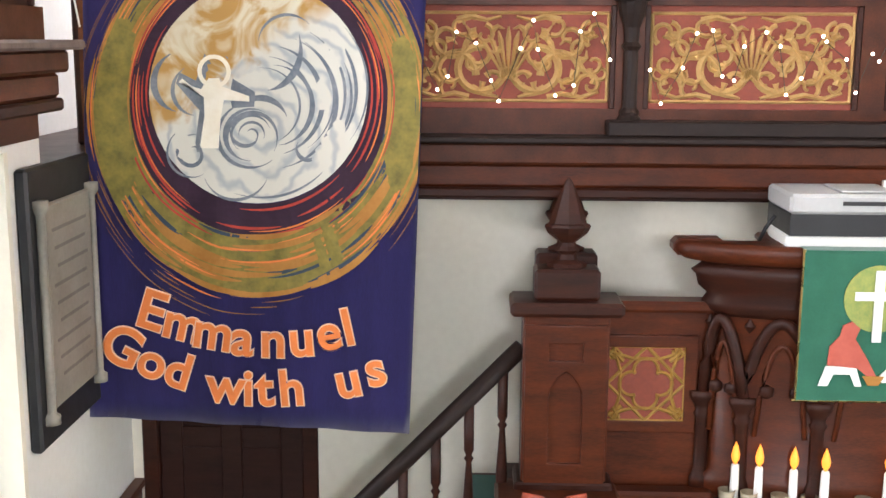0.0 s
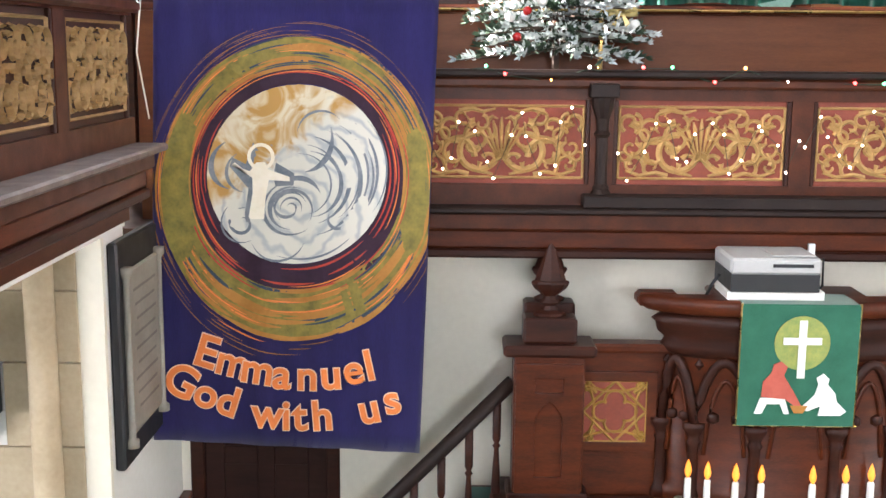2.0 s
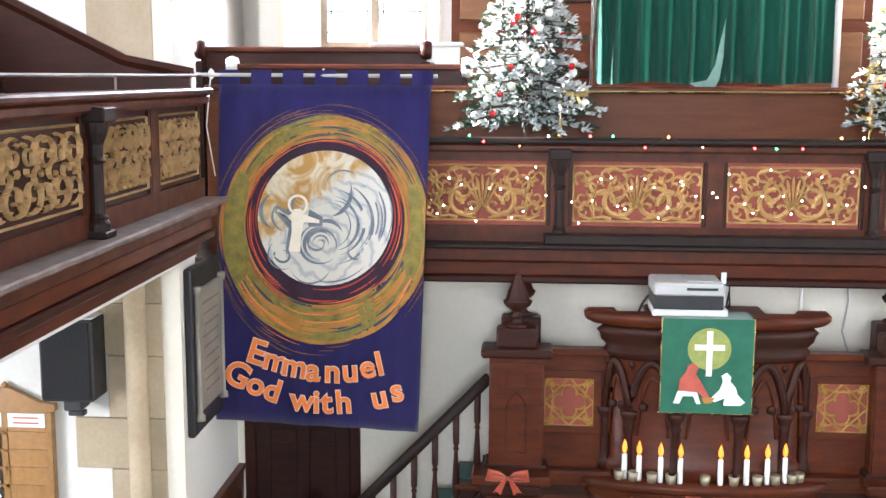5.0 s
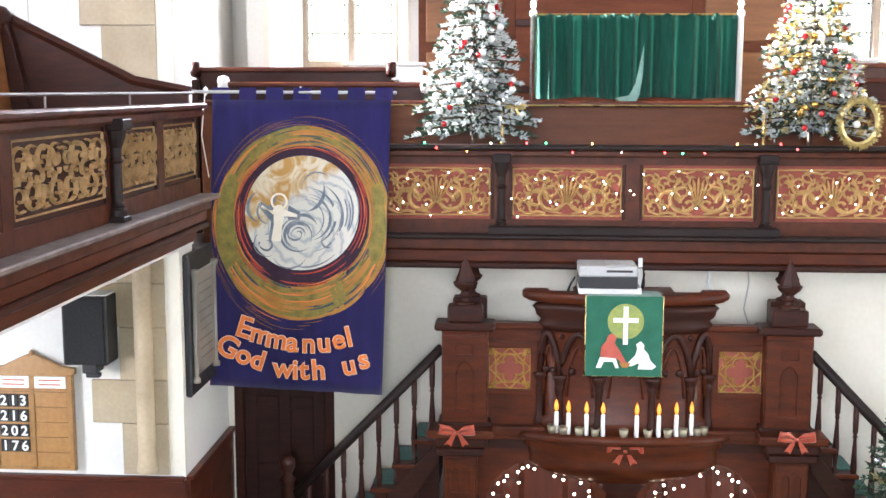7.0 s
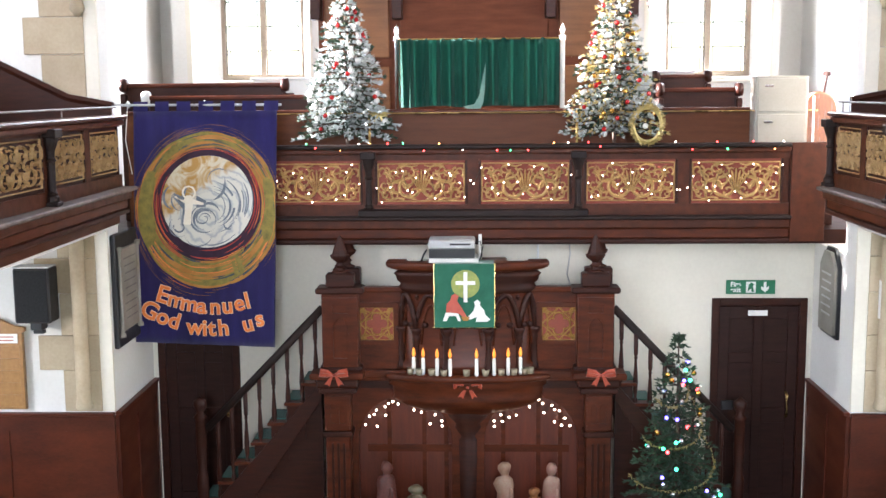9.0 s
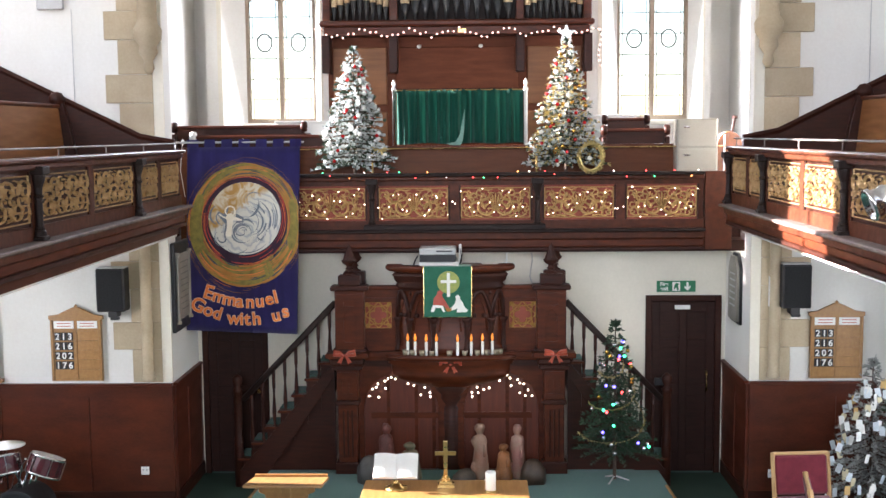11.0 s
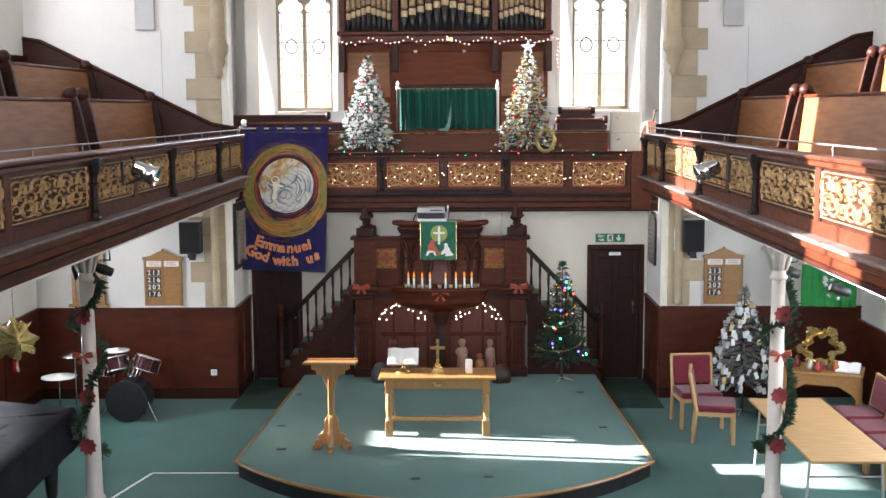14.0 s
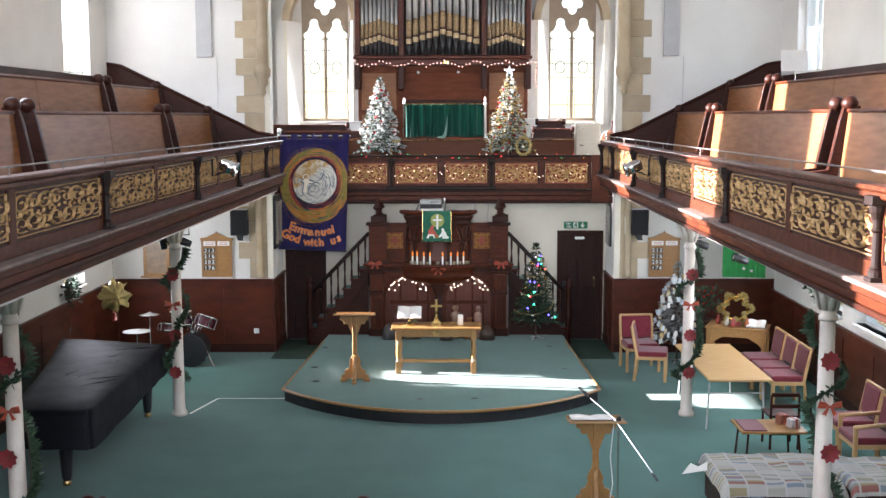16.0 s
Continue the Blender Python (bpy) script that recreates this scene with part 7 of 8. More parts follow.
def floodlight(at, rz, label):
    fl = thing("floodlight", label, "floodlight", at, group="gallery floodlights", rz=rz)
    m = Matrix.Rotation(radians(112), 4, "Y")
    bm = L([(0.0, -0.11), (0.05, -0.11), (0.078, -0.085), (0.082, 0.0), (0.090, 0.01), (0.090, 0.03), (0.082, 0.04), (0.085, 0.085), (0.10, 0.10), (0.10, 0.125), (0.085, 0.125), (0.075, 0.07)], 18)
    bm.transform(m)
    part("housing", bm, CHROME, fl, "polished metal housing", True)
    bm = L([(0.0, 0.08), (0.078, 0.09)], 16)
    bm.transform(m)
    part("lens", bm, WHITEP, fl, "pale lens", True)
    part("yoke", T([(0, -0.11, 0.0), (0, -0.11, -0.06), (-0.1, 0.0, -0.08), (0, 0.11, -0.06), (0, 0.11, 0.0)], 0.01, 6), BLACK, fl)
    part("arm", T([(-0.1, 0, -0.08), (-0.2, 0, -0.12), (-0.20, 0, 0.1)], 0.014, 6), BLACK, fl)
    return fl


floodlight((-2.68, -6.9, 3.66), 0, "chrome floodlight clamped to the gallery front")
floodlight((2.60, -6.2, 3.62), 180, "chrome floodlight clamped to the opposite gallery front")
for x, y, z, lab in ((-3.85, -4.6, 2.45, "black spotlight cluster under the gallery"), (3.82, -4.75, 2.42, "black spotlight under the gallery near a column"), (4.5, -4.4, 2.15, "black spotlight with a bright lens under the gallery")):
    sl = thing("spotlight", lab, "spotlight", (x, y, z), group="under-gallery spotlights")
    for k in range(3 if x < 0 else 1):
        m = Matrix.Translation((-0.16 * k, 0.05 * k, -0.05 * (k % 2))) @ Matrix.Rotation(radians(-70 + 30 * k), 4, "Y")
        bm = L([(0.0, -0.14), (0.05, -0.13), (0.06, 0.0), (0.05, 0.06), (0.07, 0.10), (0.06, 0.11), (0, 0.08)], 12)
        bm.transform(m)
        part("can", bm, BLACK, sl, smooth=True)
        bm = L([(0, 0.085), (0.05, 0.10)], 12)
        bm.transform(m)
        part("lens", bm, WHITEP, sl, "pale lens")
    part("bar", T([(-0.35 if x < 0 else -0.1, 0, 0.08), (0.1, 0, 0.1), (0.1, 0, 2.955 - z)], 0.012, 6), BLACK, sl)

# ---- columns with garlands ----
COLPAINT = mat("cream_painted_iron", (0.66, 0.60, 0.53), (0.55, 0.48, 0.41), 0.45, 5, bump=0.05)
LEAF = mat("garland_green", (0.035, 0.075, 0.035), (0.015, 0.04, 0.02), 0.6, 20, bump=0)
for x, y, seed in ((-3.78, -5.35, 1), (3.55, -5.35, 2), (-3.84, -11.2, 3), (3.66, -11.0, 4), (-3.82, -16.0, 5), (3.6, -16.0, 6)):
    rnd = random.Random(seed)
    co = thing("gallery_column", "cream painted iron gallery column with a leafy capital", "column", (x, y, 0), group="gallery columns")
    part("shaft", L([(0.11, 0), (0.11, 0.05), (0.085, 0.08), (0.082, 0.3), (0.07, 2.42)], 18), COLPAINT, co, smooth=True)
    part("capital", L([(0.085, 2.42), (0.09, 2.45), (0.07, 2.48), (0.085, 2.6), (0.13, 2.75), (0.12, 2.77), (0.17, 2.90), (0.17, 2.953)], 16), COLPAINT, co, smooth=True)
    for k in range(8):
        a = radians(45 * k)
        part("acanthus", T([(0.08 * math.cos(a), 0.08 * math.sin(a), 2.52), (0.13 * math.cos(a), 0.13 * math.sin(a), 2.68), (0.19 * math.cos(a), 0.19 * math.sin(a), 2.76), (0.20 * math.cos(a), 0.20 * math.sin(a), 2.72)], [0.03, 0.035, 0.025, 0.008], 6, flat=0.4), COLPAINT, co, smooth=True)
    if seed > 4:
        continue
    ga = thing("garland", "evergreen garland wound round a column", "garland", (x, y, 0.5), group="column garlands")
    stemp = [(0.12 * math.cos(u * 11 + seed + math.sin(u * 9)), 0.12 * math.sin(u * 11 + seed + math.sin(u * 9)), u * 1.95) for u in np.linspace(0, 1, 70)]
    part("stem", T(stemp, 0.008, 5), BARK, ga)
    bm = bmesh.new()
    for p in stemp:
        for _ in range(2):
            tuft(bm, Vector(p) * rnd.uniform(0.98, 1.0), Vector((p[0], p[1], 0.02)).normalized(), rnd.uniform(0.06, 0.13), rnd, 10)
    tagged(part("greenery", bm, LEAF, ga), kind="stuff")
    for k in range(4):
        u = (0.12, 0.42, 0.66, 0.9)[k]
        at = (x + 0.02 * rnd.uniform(-1, 1), y - 0.15, 0.45 + u * 1.8)
        if k == 2:
            bow("ribbon_bow", at, 0.10, RIBBON, "orange-red ribbon bow on a column garland", "garland bows")
        else:
            pt = thing("poinsettia", "deep red fabric poinsettia on a column garland", "flower", at, group="garland flowers")
            for q in range(9):
                a = 360 * q / 9
                part("petal", plate([(0, 0), (0.034, 0.04), (0.03, 0.07), (0.0, 0.105), (-0.03, 0.07), (-0.034, 0.04)], [], 0.004, Matrix.Rotation(radians(a), 4, "Y") @ Matrix.Rotation(radians(18), 4, "X")), REDRIB, pt)
            part("eye", L([(0, -0.015), (0.015, 0), (0, 0.015)], 8), GOLDB, pt)

# ---- west side: piano, drums, star ----
VINYL = mat("black_vinyl_cover", (0.011, 0.012, 0.017), (0.006, 0.007, 0.010), 0.6, 3, bump=0.5, fine=9, spec=0.12)
pn = thing("grand_piano", "grand piano under a creased black vinyl cover", "piano", (-4.72, -6.75, 0))
po = [(-0.95, 1.95), (-0.85, 2.05), (0.0, 1.85), (0.62, 1.62), (0.70, 1.5), (0.76, 0.2), (0.84, -1.9), (0.80, -2.15), (0.70, -2.22), (0.0, -2.22), (-0.12, -2.15), (-0.16, -1.9), (-0.5, 0.0)]


def smooth_loop(p, n=6):
    out = []
    for i in range(len(p)):
        a, b, c, d_ = (Vector((*p[(i + k) % len(p)], 0)) for k in (-1, 0, 1, 2))
        for j in range(n):
            t = j / n
            out.append(0.5 * ((2 * b) + (c - a) * t + (2 * a - 5 * b + 4 * c - d_) * t * t + (3 * b - a - 3 * c + d_) * t ** 3))
    return [(v.x, v.y) for v in out]


lp = smooth_loop(po)
bm = bmesh.new()
lays = []
for sc, z in ((1.03, 0.58), (1.015, 0.78), (1.0, 0.95), (0.985, 0.99), (0.955, 1.01), (0.75, 1.015), (0.45, 1.02), (0.1, 1.02)):
    lays.append([bm.verts.new((x * sc, y * sc, z + (0.03 * noise.noise(Vector((x * 3, y * 3, z))) if z < 0.6 else 0.012 * noise.noise(Vector((x * sc * 4, y * sc * 2, 3)))))) for x, y in lp])
for a, b in zip(lays, lays[1:]):
    for i in range(len(lp)):
        bm.faces.new((a[i], a[(i + 1) % len(lp)], b[(i + 1) % len(lp)], b[i]))
bm.faces.new(lays[-1])
part("cover", bm, VINYL, pn, "creased black vinyl cover", True)
part("case", slab([(x * 0.97, y * 0.97) for x, y in lp], 0.60, 0.95), BLACK, pn)
rc = random.Random(17)
for k in range(9):
    x0_, y0_, an = rc.uniform(-0.1, 0.4), rc.uniform(-1.5, 1.1), radians(rc.uniform(15, 75))
    ln_ = rc.uniform(0.25, 0.6)
    cp_ = [(x0_ + math.cos(an) * ln_ * u + 0.05 * math.sin(u * 4 + k), y0_ + math.sin(an) * ln_ * u, 1.018) for u in (0, 0.35, 0.7, 1.0)]
    part("cover_crease", T([p_ for p_ in cp_ if abs(p_[0]) < 0.75], [0.003, 0.010, 0.008, 0.003][:len([p_ for p_ in cp_ if abs(p_[0]) < 0.75])], 6, flat=0.6), VINYL, pn, smooth=True)
for x, y in ((0.38, -1.75), (0.5, 1.3), (-0.6, 1.5)):
    part("leg", L([(0.042, 0.06), (0.055, 0.1), (0.06, 0.12), (0.085, 0.5), (0.10, 0.62)], 12, c=(x, y, 0)), BLACK, pn, "tapered black leg")
    part("castor", L([(0.045, 0.0), (0.05, 0.03), (0.03, 0.07)], 10, c=(x, y, 0)), BRASS, pn, "brass castor", True)

dk = thing("drum_kit", "dark red and black drum kit with chrome fittings", "drum kit", (-4.35, -2.0, 0))
DRUMRED = mat("burgundy_drum_wrap", (0.075, 0.009, 0.014), (0.045, 0.006, 0.009), 0.25, 12, bump=0.02, coat=0.5)
bm = L([(0.0, -0.2), (0.27, -0.2), (0.27, 0.2), (0.0, 0.2)], 26)
bm.transform(Matrix.Translation((0, 0, 0.29)) @ Matrix.Rotation(radians(90), 4, "X"))
part("bass_drum", bm, BLACK, dk, "black bass drum")
bm = L([(0.262, 0.0), (0.285, 0.005), (0.285, 0.035), (0.262, 0.04)], 26)
bm.transform(Matrix.Translation((0, -0.2, 0.29)) @ Matrix.Rotation(radians(90), 4, "X"))
part("hoop", bm, BLACK, dk)
part("drum_mark", plate(arc(0, 0, 0.06, 40, 320, 14) + arc(0, 0, 0.035, 320, 40, 12), [], 0.004, Matrix.Translation((0.0, -0.206, 0.36))), PAPER, dk, "plain white mark")
part("mark_bar", B(-0.06, 0.07, -0.208, -0.204, 0.25, 0.275), PAPER, dk)
for x, y, z, r, h, tl in ((-0.16, 0.0, 0.66, 0.16, 0.2, -14), (0.19, 0.02, 0.66, 0.17, 0.2, 18), (-0.45, 0.1, 0.56, 0.18, 0.14, 4)):
    m = Matrix.Translation((x, y, z)) @ Matrix.Rotation(radians(tl), 4, "Y") @ Matrix.Rotation(radians(-14), 4, "X")
    bm = L([(r, 0), (r, h)], 22)
    bm.transform(m)
    tm = part("tom", bm, DRUMRED, dk, "burgundy tom drum")
    for zz in (0.0, h - 0.02):
        bm = L([(r, zz), (r + 0.012, zz), (r + 0.012, zz + 0.02), (r, zz + 0.02)], 22)
        bm.transform(m)
        part("rim", bm, CHROME, tm, "chrome rim", True)
    bm = L([(0, h + 0.002), (r, h + 0.002)], 22)
    bm.transform(m)
    part("head", bm, PAPER, tm, "white drum head")
    for k in range(6):
        a = radians(60 * k)
        bm = tube(bmesh.new(), [((r + 0.012) * math.cos(a), (r + 0.012) * math.sin(a), 0.01), ((r + 0.012) * math.cos(a), (r + 0.012) * math.sin(a), h - 0.01)], 0.006, 5)
        bm.transform(m)
        part("lug", bm, CHROME, tm, "chrome tension lug")
for x, y, z, r in ((-0.72, -0.1, 0.92, 0.2), (-0.28, 0.3, 0.90, 0.19), (-0.95, -0.1, 0.62, 0.24)):
    part("cymbal_stand", T([(x, y, 0.0), (x, y, z)], 0.011, 6), CHROME, dk)
    part("cymbal", L([(0, 0.03), (0.03, 0.025), (0.04, 0.01), (r, -0.012), (r, -0.015), (0, 0.005)], 22, c=(x, y, z)), CHROME if z > 0.9 else PAPER, dk, smooth=True)
for k in range(8):
    a = radians(200 + 20 * k)
    part("spur", T([(0.28 * math.cos(a), -0.1, 0.29 + 0.28 * math.sin(a)), (0.30 * math.cos(a), -0.19, 0.29 + 0.30 * math.sin(a))], 0.009, 6), CHROME, dk, "chrome tension rod")
for s in (-1, 1):
    part("spur_leg", T([(s * 0.24, -0.1, 0.28), (s * 0.40, -0.22, 0.01)], 0.012, 6), CHROME, dk, "chrome spur leg")
    part("tom_arm", T([(0, 0, 0.56), (s * 0.06, -0.02, 0.70), (s * 0.15, -0.05, 0.76)], 0.014, 6), CHROME, dk, "chrome tom arm")
for k in range(5):
    part("hardware", T([(-0.1 + 0.06 * k, -0.05, 0.5 + 0.03 * k), (-0.06 + 0.07 * k, -0.02, 0.78), (0.0 + 0.08 * k, -0.1, 0.86)], 0.012, 6), CHROME, dk)

st = thing("hanging_star", "crumpled gold foil star hanging under the gallery", "star", (-5.0, -4.3, 1.58), rz=30)
bm = bmesh.new()
so_ = star_shape(0.27, 0.74, 8)
c0, c1 = bm.verts.new((0, -0.20, 0)), bm.verts.new((0, 0.20, 0))
ring = [bm.verts.new((x, 0, z)) for x, z in so_]
for i in range(16):
    bm.faces.new((c0, ring[i], ring[(i + 1) % 16]))
    bm.faces.new((c1, ring[(i + 1) % 16], ring[i]))
bmesh.ops.subdivide_edges(bm, edges=bm.edges[:], cuts=3, use_grid_fill=True)
for v in bm.verts:
    v.co += Vector((noise.noise(v.co * 14), noise.noise(v.co * 14 + Vector((5, 0, 0))), noise.noise(v.co * 14 + Vector((0, 9, 0))))) * 0.06
part("foil", bm, TINSELG, st)
part("string", T([(0, 0, 0.24), (0, 0, 1.40)], 0.006, 5), TINSELS, st)
part("tassel", L([(0, 0), (0.03, -0.02), (0.045, -0.14), (0.0, -0.15)], 8, c=(0, 0, -0.24)), RED, st, "red tassel")

# tape on the carpet
tp = thing("floor_tape", "pale tape line stuck on the carpet", "tape", (0, 0, 0.003))
part("strip", B(-3.42, -2.36, -4.42, -4.39, 0, 0.003), PAPER, tp)
bm = bmesh.new()
box(bm, -0.016, 0.016, -0.46, 0.46, 0, 0.003)
bm.transform(Matrix.Translation((-3.53, -4.86, 0.0)) @ Matrix.Rotation(radians(-14), 4, "Z"))
part("strip", bm, PAPER, tp)

# ---- east side: chairs, tables, gifts ----
BURG = mat("burgundy_upholstery", (0.16, 0.022, 0.032), (0.11, 0.014, 0.022), 0.9, 14, bump=0.3, fine=160, sheen=0.25, spec=0.15)


def chair(at, rz, arms):
    ch = thing("upholstered_chair", "beech chair with burgundy seat and back" + (" and wooden arms" if arms else " against the wall"), "chair", at, group="burgundy chairs", rz=rz)
    part("seat", B(-0.27, 0.27, -0.26, 0.24, 0.40, 0.49, bev=0.02), BURG, ch, "burgundy padded seat")
    bm = box(bmesh.new(), -0.26, 0.26, -0.03, 0.03, 0.0, 0.38, 0.02)
    bm.transform(Matrix.Translation((0, 0.24, 0.50)) @ Matrix.Rotation(radians(-10), 4, "X"))
    part("backrest", bm, BURG, ch, "burgundy padded back")
    for s in (-1, 1):
        part("front_leg", B(s * 0.27 - 0.022, s * 0.27 + 0.022, -0.26, -0.21, 0, 0.62 if arms else 0.42, bev=0.006), BEECH, ch)
        part("back_leg", T([(s * 0.27, 0.26, 0.0), (s * 0.27, 0.22, 0.42), (s * 0.27, 0.31, 0.90)], 0.025, 4), BEECH, ch)
        part("side_rail", B(s * 0.27 - 0.015, s * 0.27 + 0.015, -0.22, 0.22, 0.36, 0.41), BEECH, ch)
        if arms:
            part("arm", T([(s * 0.27, -0.26, 0.62), (s * 0.27, -0.05, 0.64), (s * 0.27, 0.27, 0.66)], 0.026, 6), BEECH, ch, "curved wooden arm", True)
    part("front_rail", B(-0.25, 0.25, -0.255, -0.225, 0.36, 0.41), BEECH, ch)
    part("top_rail", T([(-0.27, 0.31, 0.89), (0.27, 0.31, 0.89)], 0.018, 6), BEECH, ch)
    return ch


chair((3.36, -2.35, 0), 5, False)
chair((3.44, -3.02, 0), 78, False)
for k in range(3):
    chair((5.12, -3.5 - 0.62 * k, 0), -90, False)
chair((5.25, -7.2, 0), -90, False)
chair((5.2, -7.95, 0), -90, True)

ft = thing("trestle_table", "long pale wood folding table with metal legs", "table", (4.08, -5.1, 0))
part("tabletop", B(-0.43, 0.43, -1.22, 1.22, 0.72, 0.75, bev=0.005), BEECH, ft)
for y in (-0.95, 0.95):
    for s in (-1, 1):
        part("leg", T([(s * 0.36, y, 0.72), (s * 0.40, y * 1.03, 0.0)], 0.013, 6), GREYMETAL, ft)
    part("cross_bar", T([(-0.37, y, 0.5), (0.37, y, 0.5)], 0.010, 6), GREYMETAL, ft)
bt = thing("bench_table", "low oak bench table with a burgundy mat", "table", (4.08, -7.55, 0))
part("tabletop", B(-0.36, 0.45, -0.3, 0.3, 0.43, 0.46, bev=0.005), LIGHTOAK, bt)
for x in (-0.3, 0.38):
    for y in (-0.24, 0.24):
        part("leg", T([(x * 0.9, y, 0.43), (x, y * 1.1, 0)], 0.014, 6), OAK_DARK, bt)
mtx = thing("table_mat", "burgundy cloth mat lying on a low table", "mat", (3.90, -7.55, 0.46))
part("mat", B(-0.14, 0.14, -0.26, 0.26, 0.0, 0.012, bev=0.003), BURG, mtx)
kc = thing("dark_chair", "small dark wooden chair beside the low table", "chair", (4.47, -6.85, 0))
part("seat", B(-0.2, 0.2, -0.2, 0.2, 0.42, 0.45, bev=0.006), OAK_DARK, kc)
for s in (-1, 1):
    part("back_post", T([(s * 0.18, -0.19, 0), (s * 0.18, -0.20, 0.72)], 0.017, 6), OAK_DARK, kc)
    part("front_leg", T([(s * 0.18, 0.18, 0), (s * 0.18, 0.18, 0.42)], 0.017, 6), OAK_DARK, kc)
for z in (0.55, 0.70):
    part("back_rail", B(-0.18, 0.18, -0.215, -0.19, z, z + 0.05, bev=0.004), OAK_DARK, kc)
part("stretcher", T([(-0.18, -0.19, 0.2), (0.18, -0.19, 0.2)], 0.011, 6), OAK_DARK, kc)
for x, y, c, lab in ((4.32, -7.45, (0.30, 0.10, 0.06), "small brown gift on the low table"), (4.40, -7.65, (0.55, 0.50, 0.46), "small pale gift on the low table")):
    gf = thing("gift", lab, "gift", (x, y, 0.46), rz=20)
    part("wrap", B(-0.07, 0.07, -0.06, 0.06, 0, 0.12, bev=0.012), mat("gift_wrap", c, tuple(v * 0.5 for v in c), 0.5, 18, bump=0.1), gf)
    part("ribbon", B(-0.012, 0.012, -0.064, 0.064, 0.0, 0.126), RIBBON, gf)

# woven blanket over a bench
BLK = bpy.data.materials.new("striped_blanket")
BLK.use_nodes = True
nt = BLK.node_tree
bb = nt.nodes["Principled BSDF"]
tc = nt.nodes.new("ShaderNodeTexCoord")
sp = nt.nodes.new("ShaderNodeSeparateXYZ")
nt.links.new(tc.outputs["Object"], sp.inputs[0])
cmb = nt.nodes.new("ShaderNodeMath")
cmb.operation = "MULTIPLY"
cmb.inputs[1].default_value = 30.0
nt.links.new(sp.outputs["Y"], cmb.inputs[0])
wn1 = nt.nodes.new("ShaderNodeTexWhiteNoise")
wn1.noise_dimensions = "2D"
fl1 = nt.nodes.new("ShaderNodeMath")
fl1.operation = "FLOOR"
nt.links.new(cmb.outputs[0], fl1.inputs[0])
fx = nt.nodes.new("ShaderNodeMath")
fx.operation = "MULTIPLY"
fx.inputs[1].default_value = 5.0
nt.links.new(sp.outputs["X"], fx.inputs[0])
fl2 = nt.nodes.new("ShaderNodeMath")
fl2.operation = "FLOOR"
nt.links.new(fx.outputs[0], fl2.inputs[0])
cv = nt.nodes.new("ShaderNodeCombineXYZ")
nt.links.new(fl1.outputs[0], cv.inputs[0])
nt.links.new(fl2.outputs[0], cv.inputs[1])
nt.links.new(cv.outputs[0], wn1.inputs[0])
rp = nt.nodes.new("ShaderNodeValToRGB")
rp.color_ramp.interpolation = "CONSTANT"
els = rp.color_ramp.elements
els[0].color = (0.70, 0.68, 0.63, 1)
els[1].position, els[1].color = 0.55, (0.50, 0.22, 0.18, 1)
for pos_, c in ((0.58, (0.60, 0.57, 0.50)), (0.70, (0.36, 0.42, 0.50)), (0.80, (0.52, 0.44, 0.26)), (0.90, (0.40, 0.44, 0.40))):
    e_ = els.new(pos_)
    e_.color = (*c, 1)
nt.links.new(wn1.outputs["Value"], rp.inputs[0])
frx = nt.nodes.new("ShaderNodeMath")
frx.operation = "FRACT"
nt.links.new(fx.outputs[0], frx.inputs[0])
gt = nt.nodes.new("ShaderNodeMath")
gt.operation = "GREATER_THAN"
gt.inputs[1].default_value = 0.1
nt.links.new(frx.outputs[0], gt.inputs[0])
mxx = nt.nodes.new("ShaderNodeMix")
mxx.data_type = "RGBA"
mxx.inputs[6].default_value = (0.75, 0.74, 0.70, 1)
nt.links.new(gt.outputs[0], mxx.inputs[0])
nt.links.new(rp.outputs[0], mxx.inputs[7])
nt.links.new(mxx.outputs[2], bb.inputs["Base Color"])
bb.inputs["Roughness"].default_value = 0.9
for x, y, w, d_, sd in ((3.66, -9.3, 0.62, 0.55, 2), (4.83, -9.35, 0.45, 0.5, 7)):
    bk = thing("blanket", "striped woven blanket spread over a low bench", "blanket", (x, y, 0.0), group="blankets")
    bm = bmesh.new()
    g = []
    for i in range(31):
        col = []
        for j in range(25):
            u, v = (i / 30 - 0.5) * 2.4 * w, (j / 24 - 0.5) * 2.5 * d_
            ex, ey = max(0, abs(u) - w), max(0, abs(v) - d_)
            z = 0.48 - (ex + ey) * 0.95 + 0.03 * noise.noise(Vector((u * 4, v * 4, sd)))
            col.append(bm.verts.new((math.copysign(min(abs(u), w + ex * 0.4), u), math.copysign(min(abs(v), d_ + ey * 0.4), v), max(0.02, z))))
        g.append(col)
    for i in range(30):
        for j in range(24):
            bm.faces.new((g[i][j], g[i + 1][j], g[i + 1][j + 1], g[i][j + 1]))
    bmesh.ops.solidify(bm, geom=bm.faces[:], thickness=0.01)
    part("cloth", bm, BLK, bk, smooth=True)
    part("bench", B(-w * 0.95, w * 0.95, -d_ * 0.95, d_ * 0.95, 0.0, 0.42), OAK_DARK, bk)
    if sd == 2:
        part("paper_corner", plate([(-0.32, -0.06), (0.0, 0.0), (0.05, 0.16), (-0.12, 0.05), (-0.2, 0.10)], [], 0.006, Matrix.Translation((-w, 0.15, 0.40)) @ Matrix.Rotation(radians(-60), 4, "X")), PAPER, bk, "white folded paper")

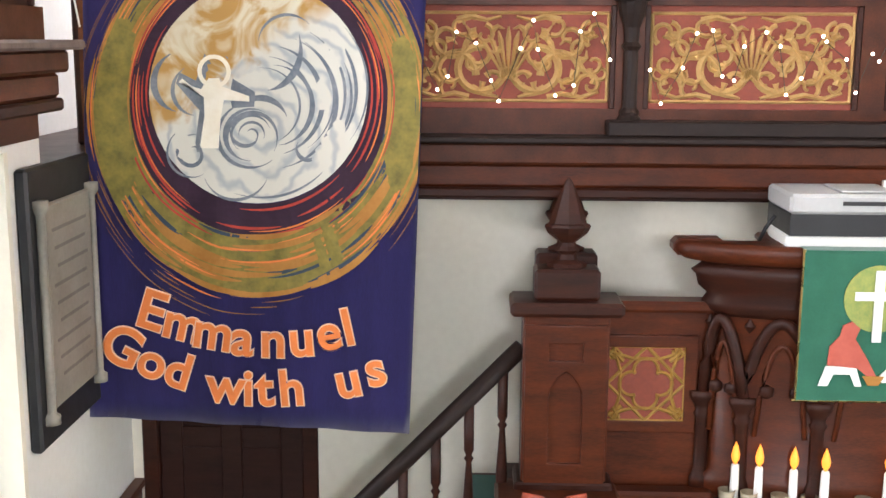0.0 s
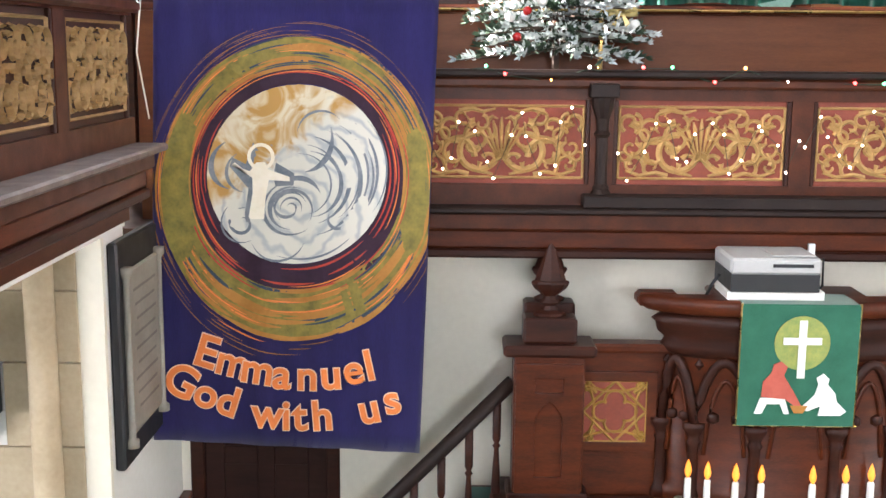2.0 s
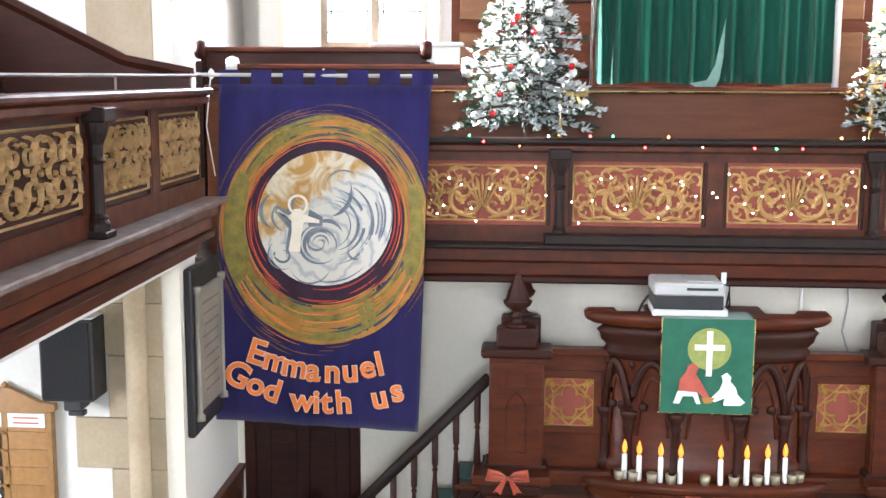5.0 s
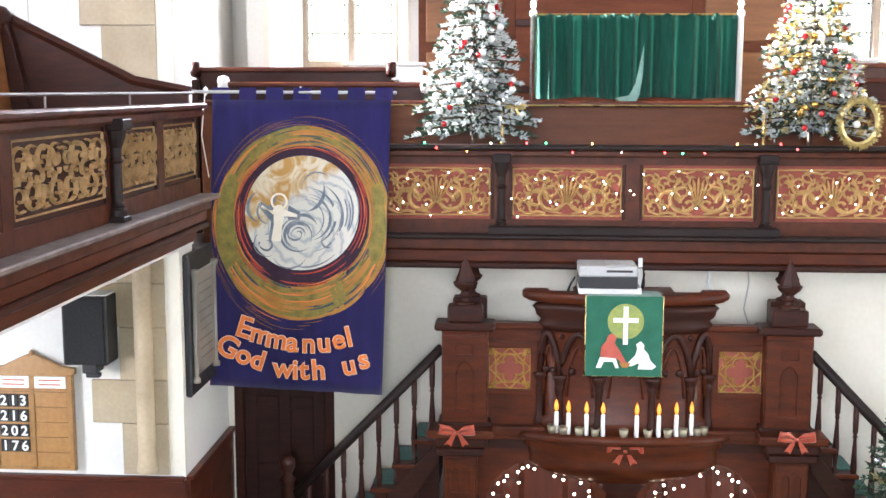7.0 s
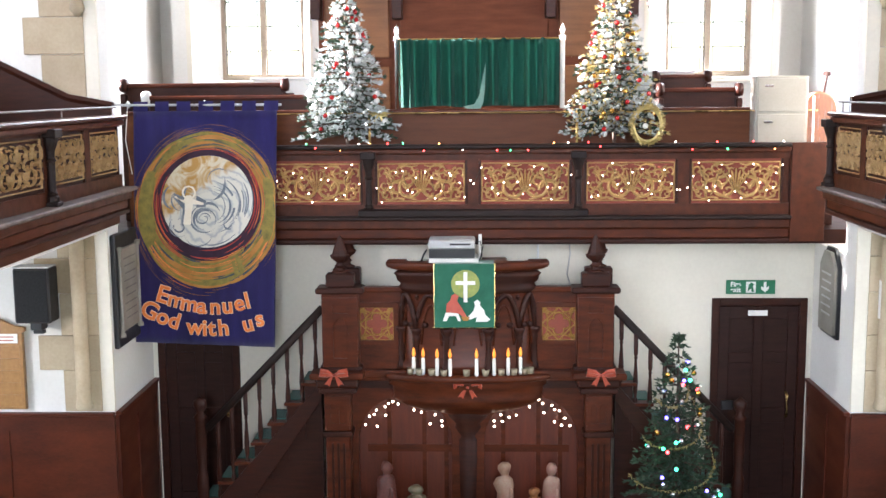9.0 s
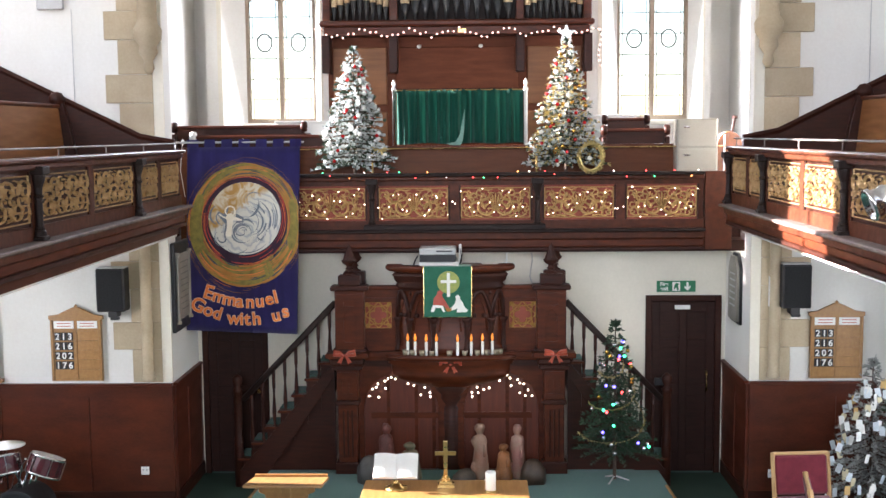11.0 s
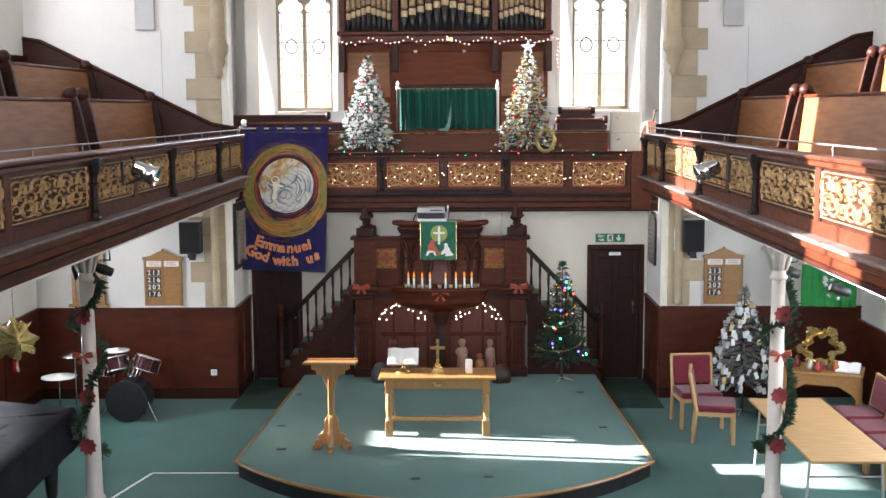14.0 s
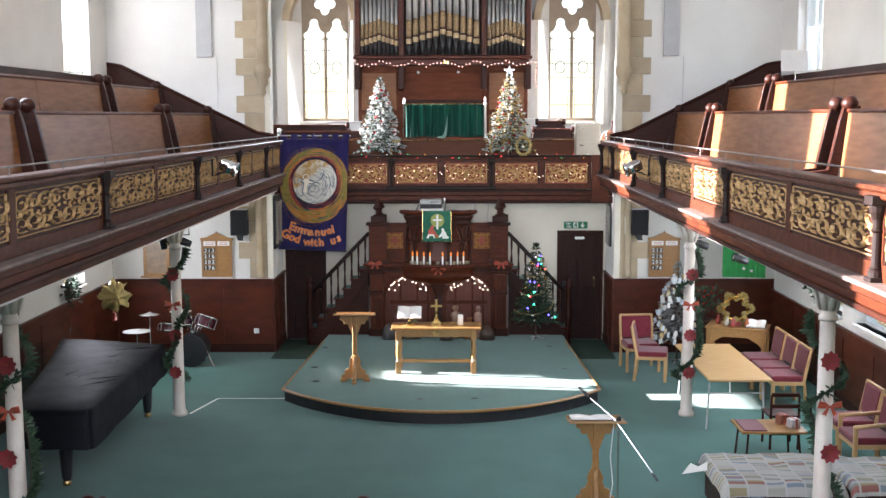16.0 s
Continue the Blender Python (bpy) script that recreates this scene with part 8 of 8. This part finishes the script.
# display table with the gilt wreath and open book
dt = thing("display_table", "oak side table crowded with Christmas ornaments", "table", (4.97, -2.55, 0), rz=-22)
part("tabletop", B(-0.5, 0.5, -0.3, 0.3, 0.77, 0.80, bev=0.006), LIGHTOAK, dt)
part("front_apron", plate([(-0.45, 0.77), (0.45, 0.77), (0.45, 0.45), (0.36, 0.55), (0.2, 0.64), (-0.2, 0.64), (-0.36, 0.55), (-0.45, 0.45)], [], 0.025, Matrix.Translation((0, -0.27, 0))), LIGHTOAK, dt, "arched apron")
for x in (-0.45, 0.45):
    for y in (-0.26, 0.26):
        part("leg", B(x - 0.03, x + 0.03, y - 0.03, y + 0.03, 0, 0.77, bev=0.005), LIGHTOAK, dt)
wr = thing("gold_wreath", "star-shaped gold tinsel wreath standing on a side table", "wreath", (4.92, -2.55, 1.08))
rnd = random.Random(31)
bm = bmesh.new()
for k in range(90):
    a = 6.283 * k / 90
    r = 0.185 + 0.06 * math.cos(a * 6)
    tuft(bm, Vector((r * math.cos(a), rnd.uniform(-0.05, 0.05), r * math.sin(a))), Vector((math.cos(a), -0.5, math.sin(a))), 0.075, rnd, 34)
tagged(part("tinsel", bm, TINSELG, wr), kind="stuff")
part("frame", T([(0.2 * math.cos(a), 0, 0.2 * math.sin(a)) for a in np.linspace(0, 6.283, 30)], 0.03, 8), GOLDB, wr, smooth=True)
part("foot", B(-0.08, 0.08, -0.06, 0.06, -0.28, -0.18), REDRIB, wr, "red foot")
open_book("visitors_book", "open white book on the side table", (5.22, -2.75, 0.83), 0.15, 0.2, 25, -25, 0.02)
GREENCLOTH = mat("bright_green_cloth", (0.035, 0.36, 0.09), (0.025, 0.28, 0.07), 0.85, 10, bump=0.1)
gc = thing("green_hanging", "bright green cloth hanging with silver stars", "hanging", (5.18, -2.0, 1.55), rz=-10)
part("cloth", drape(-0.36, 0.36, -0.02, 0.55, 4, 0.012, 9), GREENCLOTH, gc)
part("rod", T([(-0.4, 0, 0.555), (0.4, 0, 0.555)], 0.01, 6), BEECH, gc)
part("cord", T([(-0.3, 0, 0.56), (0.0, 0, 1.40), (0.3, 0, 0.56)], 0.004, 4), PAPER, gc)
for k in range(9):
    part("star", plate(star_shape(0.04), [], 0.004, Matrix.Translation((rnd.uniform(-0.25, 0.25), -0.03, 0.2 + rnd.uniform(-0.1, 0.2)))), TINSELS, gc, "silver star")
for k, (x, y, c, lab) in enumerate(((4.67, -2.4, (0.34, 0.05, 0.03), "small red ornament on the side table"), (4.77, -2.62, (0.55, 0.5, 0.4), "small pale ornament on the side table"), (5.07, -2.72, (0.5, 0.14, 0.04), "small orange ornament on the side table"), (4.84, -2.72, (0.32, 0.04, 0.03), "small dark red ornament on the side table"))):
    on = thing("ornament", lab, "ornament", (x, y, 0.80), group="side table ornaments")
    part("body", L([(0.03, 0), (0.045, 0.02), (0.05, 0.06), (0.025, 0.10), (0.03, 0.13), (0, 0.16)], 12), mat("ornament_paint_%d" % k, c, tuple(v * 0.5 for v in c), 0.35, 14, bump=0.05), on, smooth=True)
rp_ = thing("red_plant", "leafy green pot plant with red flowers", "plant", (4.5, -1.95, 0.8))
bm = bmesh.new()
for k in range(120):
    p = Vector((rnd.gauss(0, 0.14), rnd.gauss(0, 0.10), rnd.uniform(0.1, 0.55)))
    tuft(bm, p, Vector((p.x, p.y, 0.2)).normalized(), 0.08, rnd, 5)
tagged(part("leaves", bm, LEAF, rp_), kind="stuff")
part("pot", L([(0.06, 0), (0.09, 0.14), (0.095, 0.15), (0.08, 0.15)], 14), BARK, rp_, smooth=True)
for k in range(9):
    part("flower", B_RED, None, rp_, at=(rnd.gauss(0, 0.13), rnd.uniform(-0.18, -0.05), rnd.uniform(0.2, 0.55)))
sk = thing("plant_stand", "round cloth-covered stand below the side table", "stand", (4.5, -1.95, 0.0))
part("drum", L([(0.24, 0), (0.22, 0.4), (0.22, 0.79), (0, 0.795)], 18), OAK_DARK, sk)

# wreaths on the side walls
for x, y, z in ((-5.9, -3.7, 1.60), (5.9, -3.55, 1.70)):
    w_ = thing("wall_garland", "evergreen sprig with red ribbon on the side wall", "garland", (x, y, z), group="wall garlands")
    bm = bmesh.new()
    for k in range(70):
        p = Vector((rnd.gauss(0, 0.05), rnd.gauss(0, 0.12), rnd.gauss(0, 0.12)))
        tuft(bm, p, Vector((-math.copysign(1, x), p.y, p.z)).normalized(), 0.09, rnd, 5)
    tagged(part("greenery", bm, LEAF, w_), kind="stuff")
    part("ribbon", L([(0, -0.2), (0.06, -0.18), (0.07, -0.08), (0.03, -0.02), (0, 0)], 8), REDRIB, w_, smooth=True)

# music desk in the east gallery
md = thing("music_desk", "white sheet music on a stand in the gallery", "music stand", (5.36, -4.0, 4.62))
part("stand", T([(0, 0, -1.06), (0, 0, 0.35)], 0.012, 6), CHROME, md)
for s in (-1, 1):
    bm = box(bmesh.new(), min(0, s * 0.2), max(0, s * 0.2), -0.004, 0.004, 0.35, 0.67)
    bm.transform(Matrix.Rotation(radians(-10), 4, "X"))
    part("sheet", bm, PAPER, md)

# floor pews nearest the rear
for x0, x1, yp in ((-3.05, -0.6, -11.62), (2.65, 3.85, -11.8)):
    fp = thing("floor_pew", "brown pine pew with dark knobbed ends on the nave floor", "pew", ((x0 + x1) / 2, yp, 0), group="floor pews")
    hw = (x1 - x0) / 2
    part("back", B(-hw, hw, -0.02, 0.02, 0.12, 0.82), PEWWOOD, fp)
    part("top_rail", B(-hw, hw, -0.04, 0.04, 0.82, 0.86, bev=0.01), PEWWOOD, fp)
    part("seat", B(-hw, hw, 0.02, 0.4, 0.40, 0.44, bev=0.008), PEWWOOD, fp)
    for e in (-hw, hw):
        part("pew_end", B(e - 0.03, e + 0.03, -0.06, 0.42, 0.0, 0.80, bev=0.01), OAK_DARK, fp)
        part("knob", L([(0.02, -0.02), (0.055, 0.0), (0.085, 0.05), (0.08, 0.10), (0.04, 0.14), (0, 0.15)], 14, c=(e, 0, 0.80)), OAK_DARK, fp, "round turned knob", True)
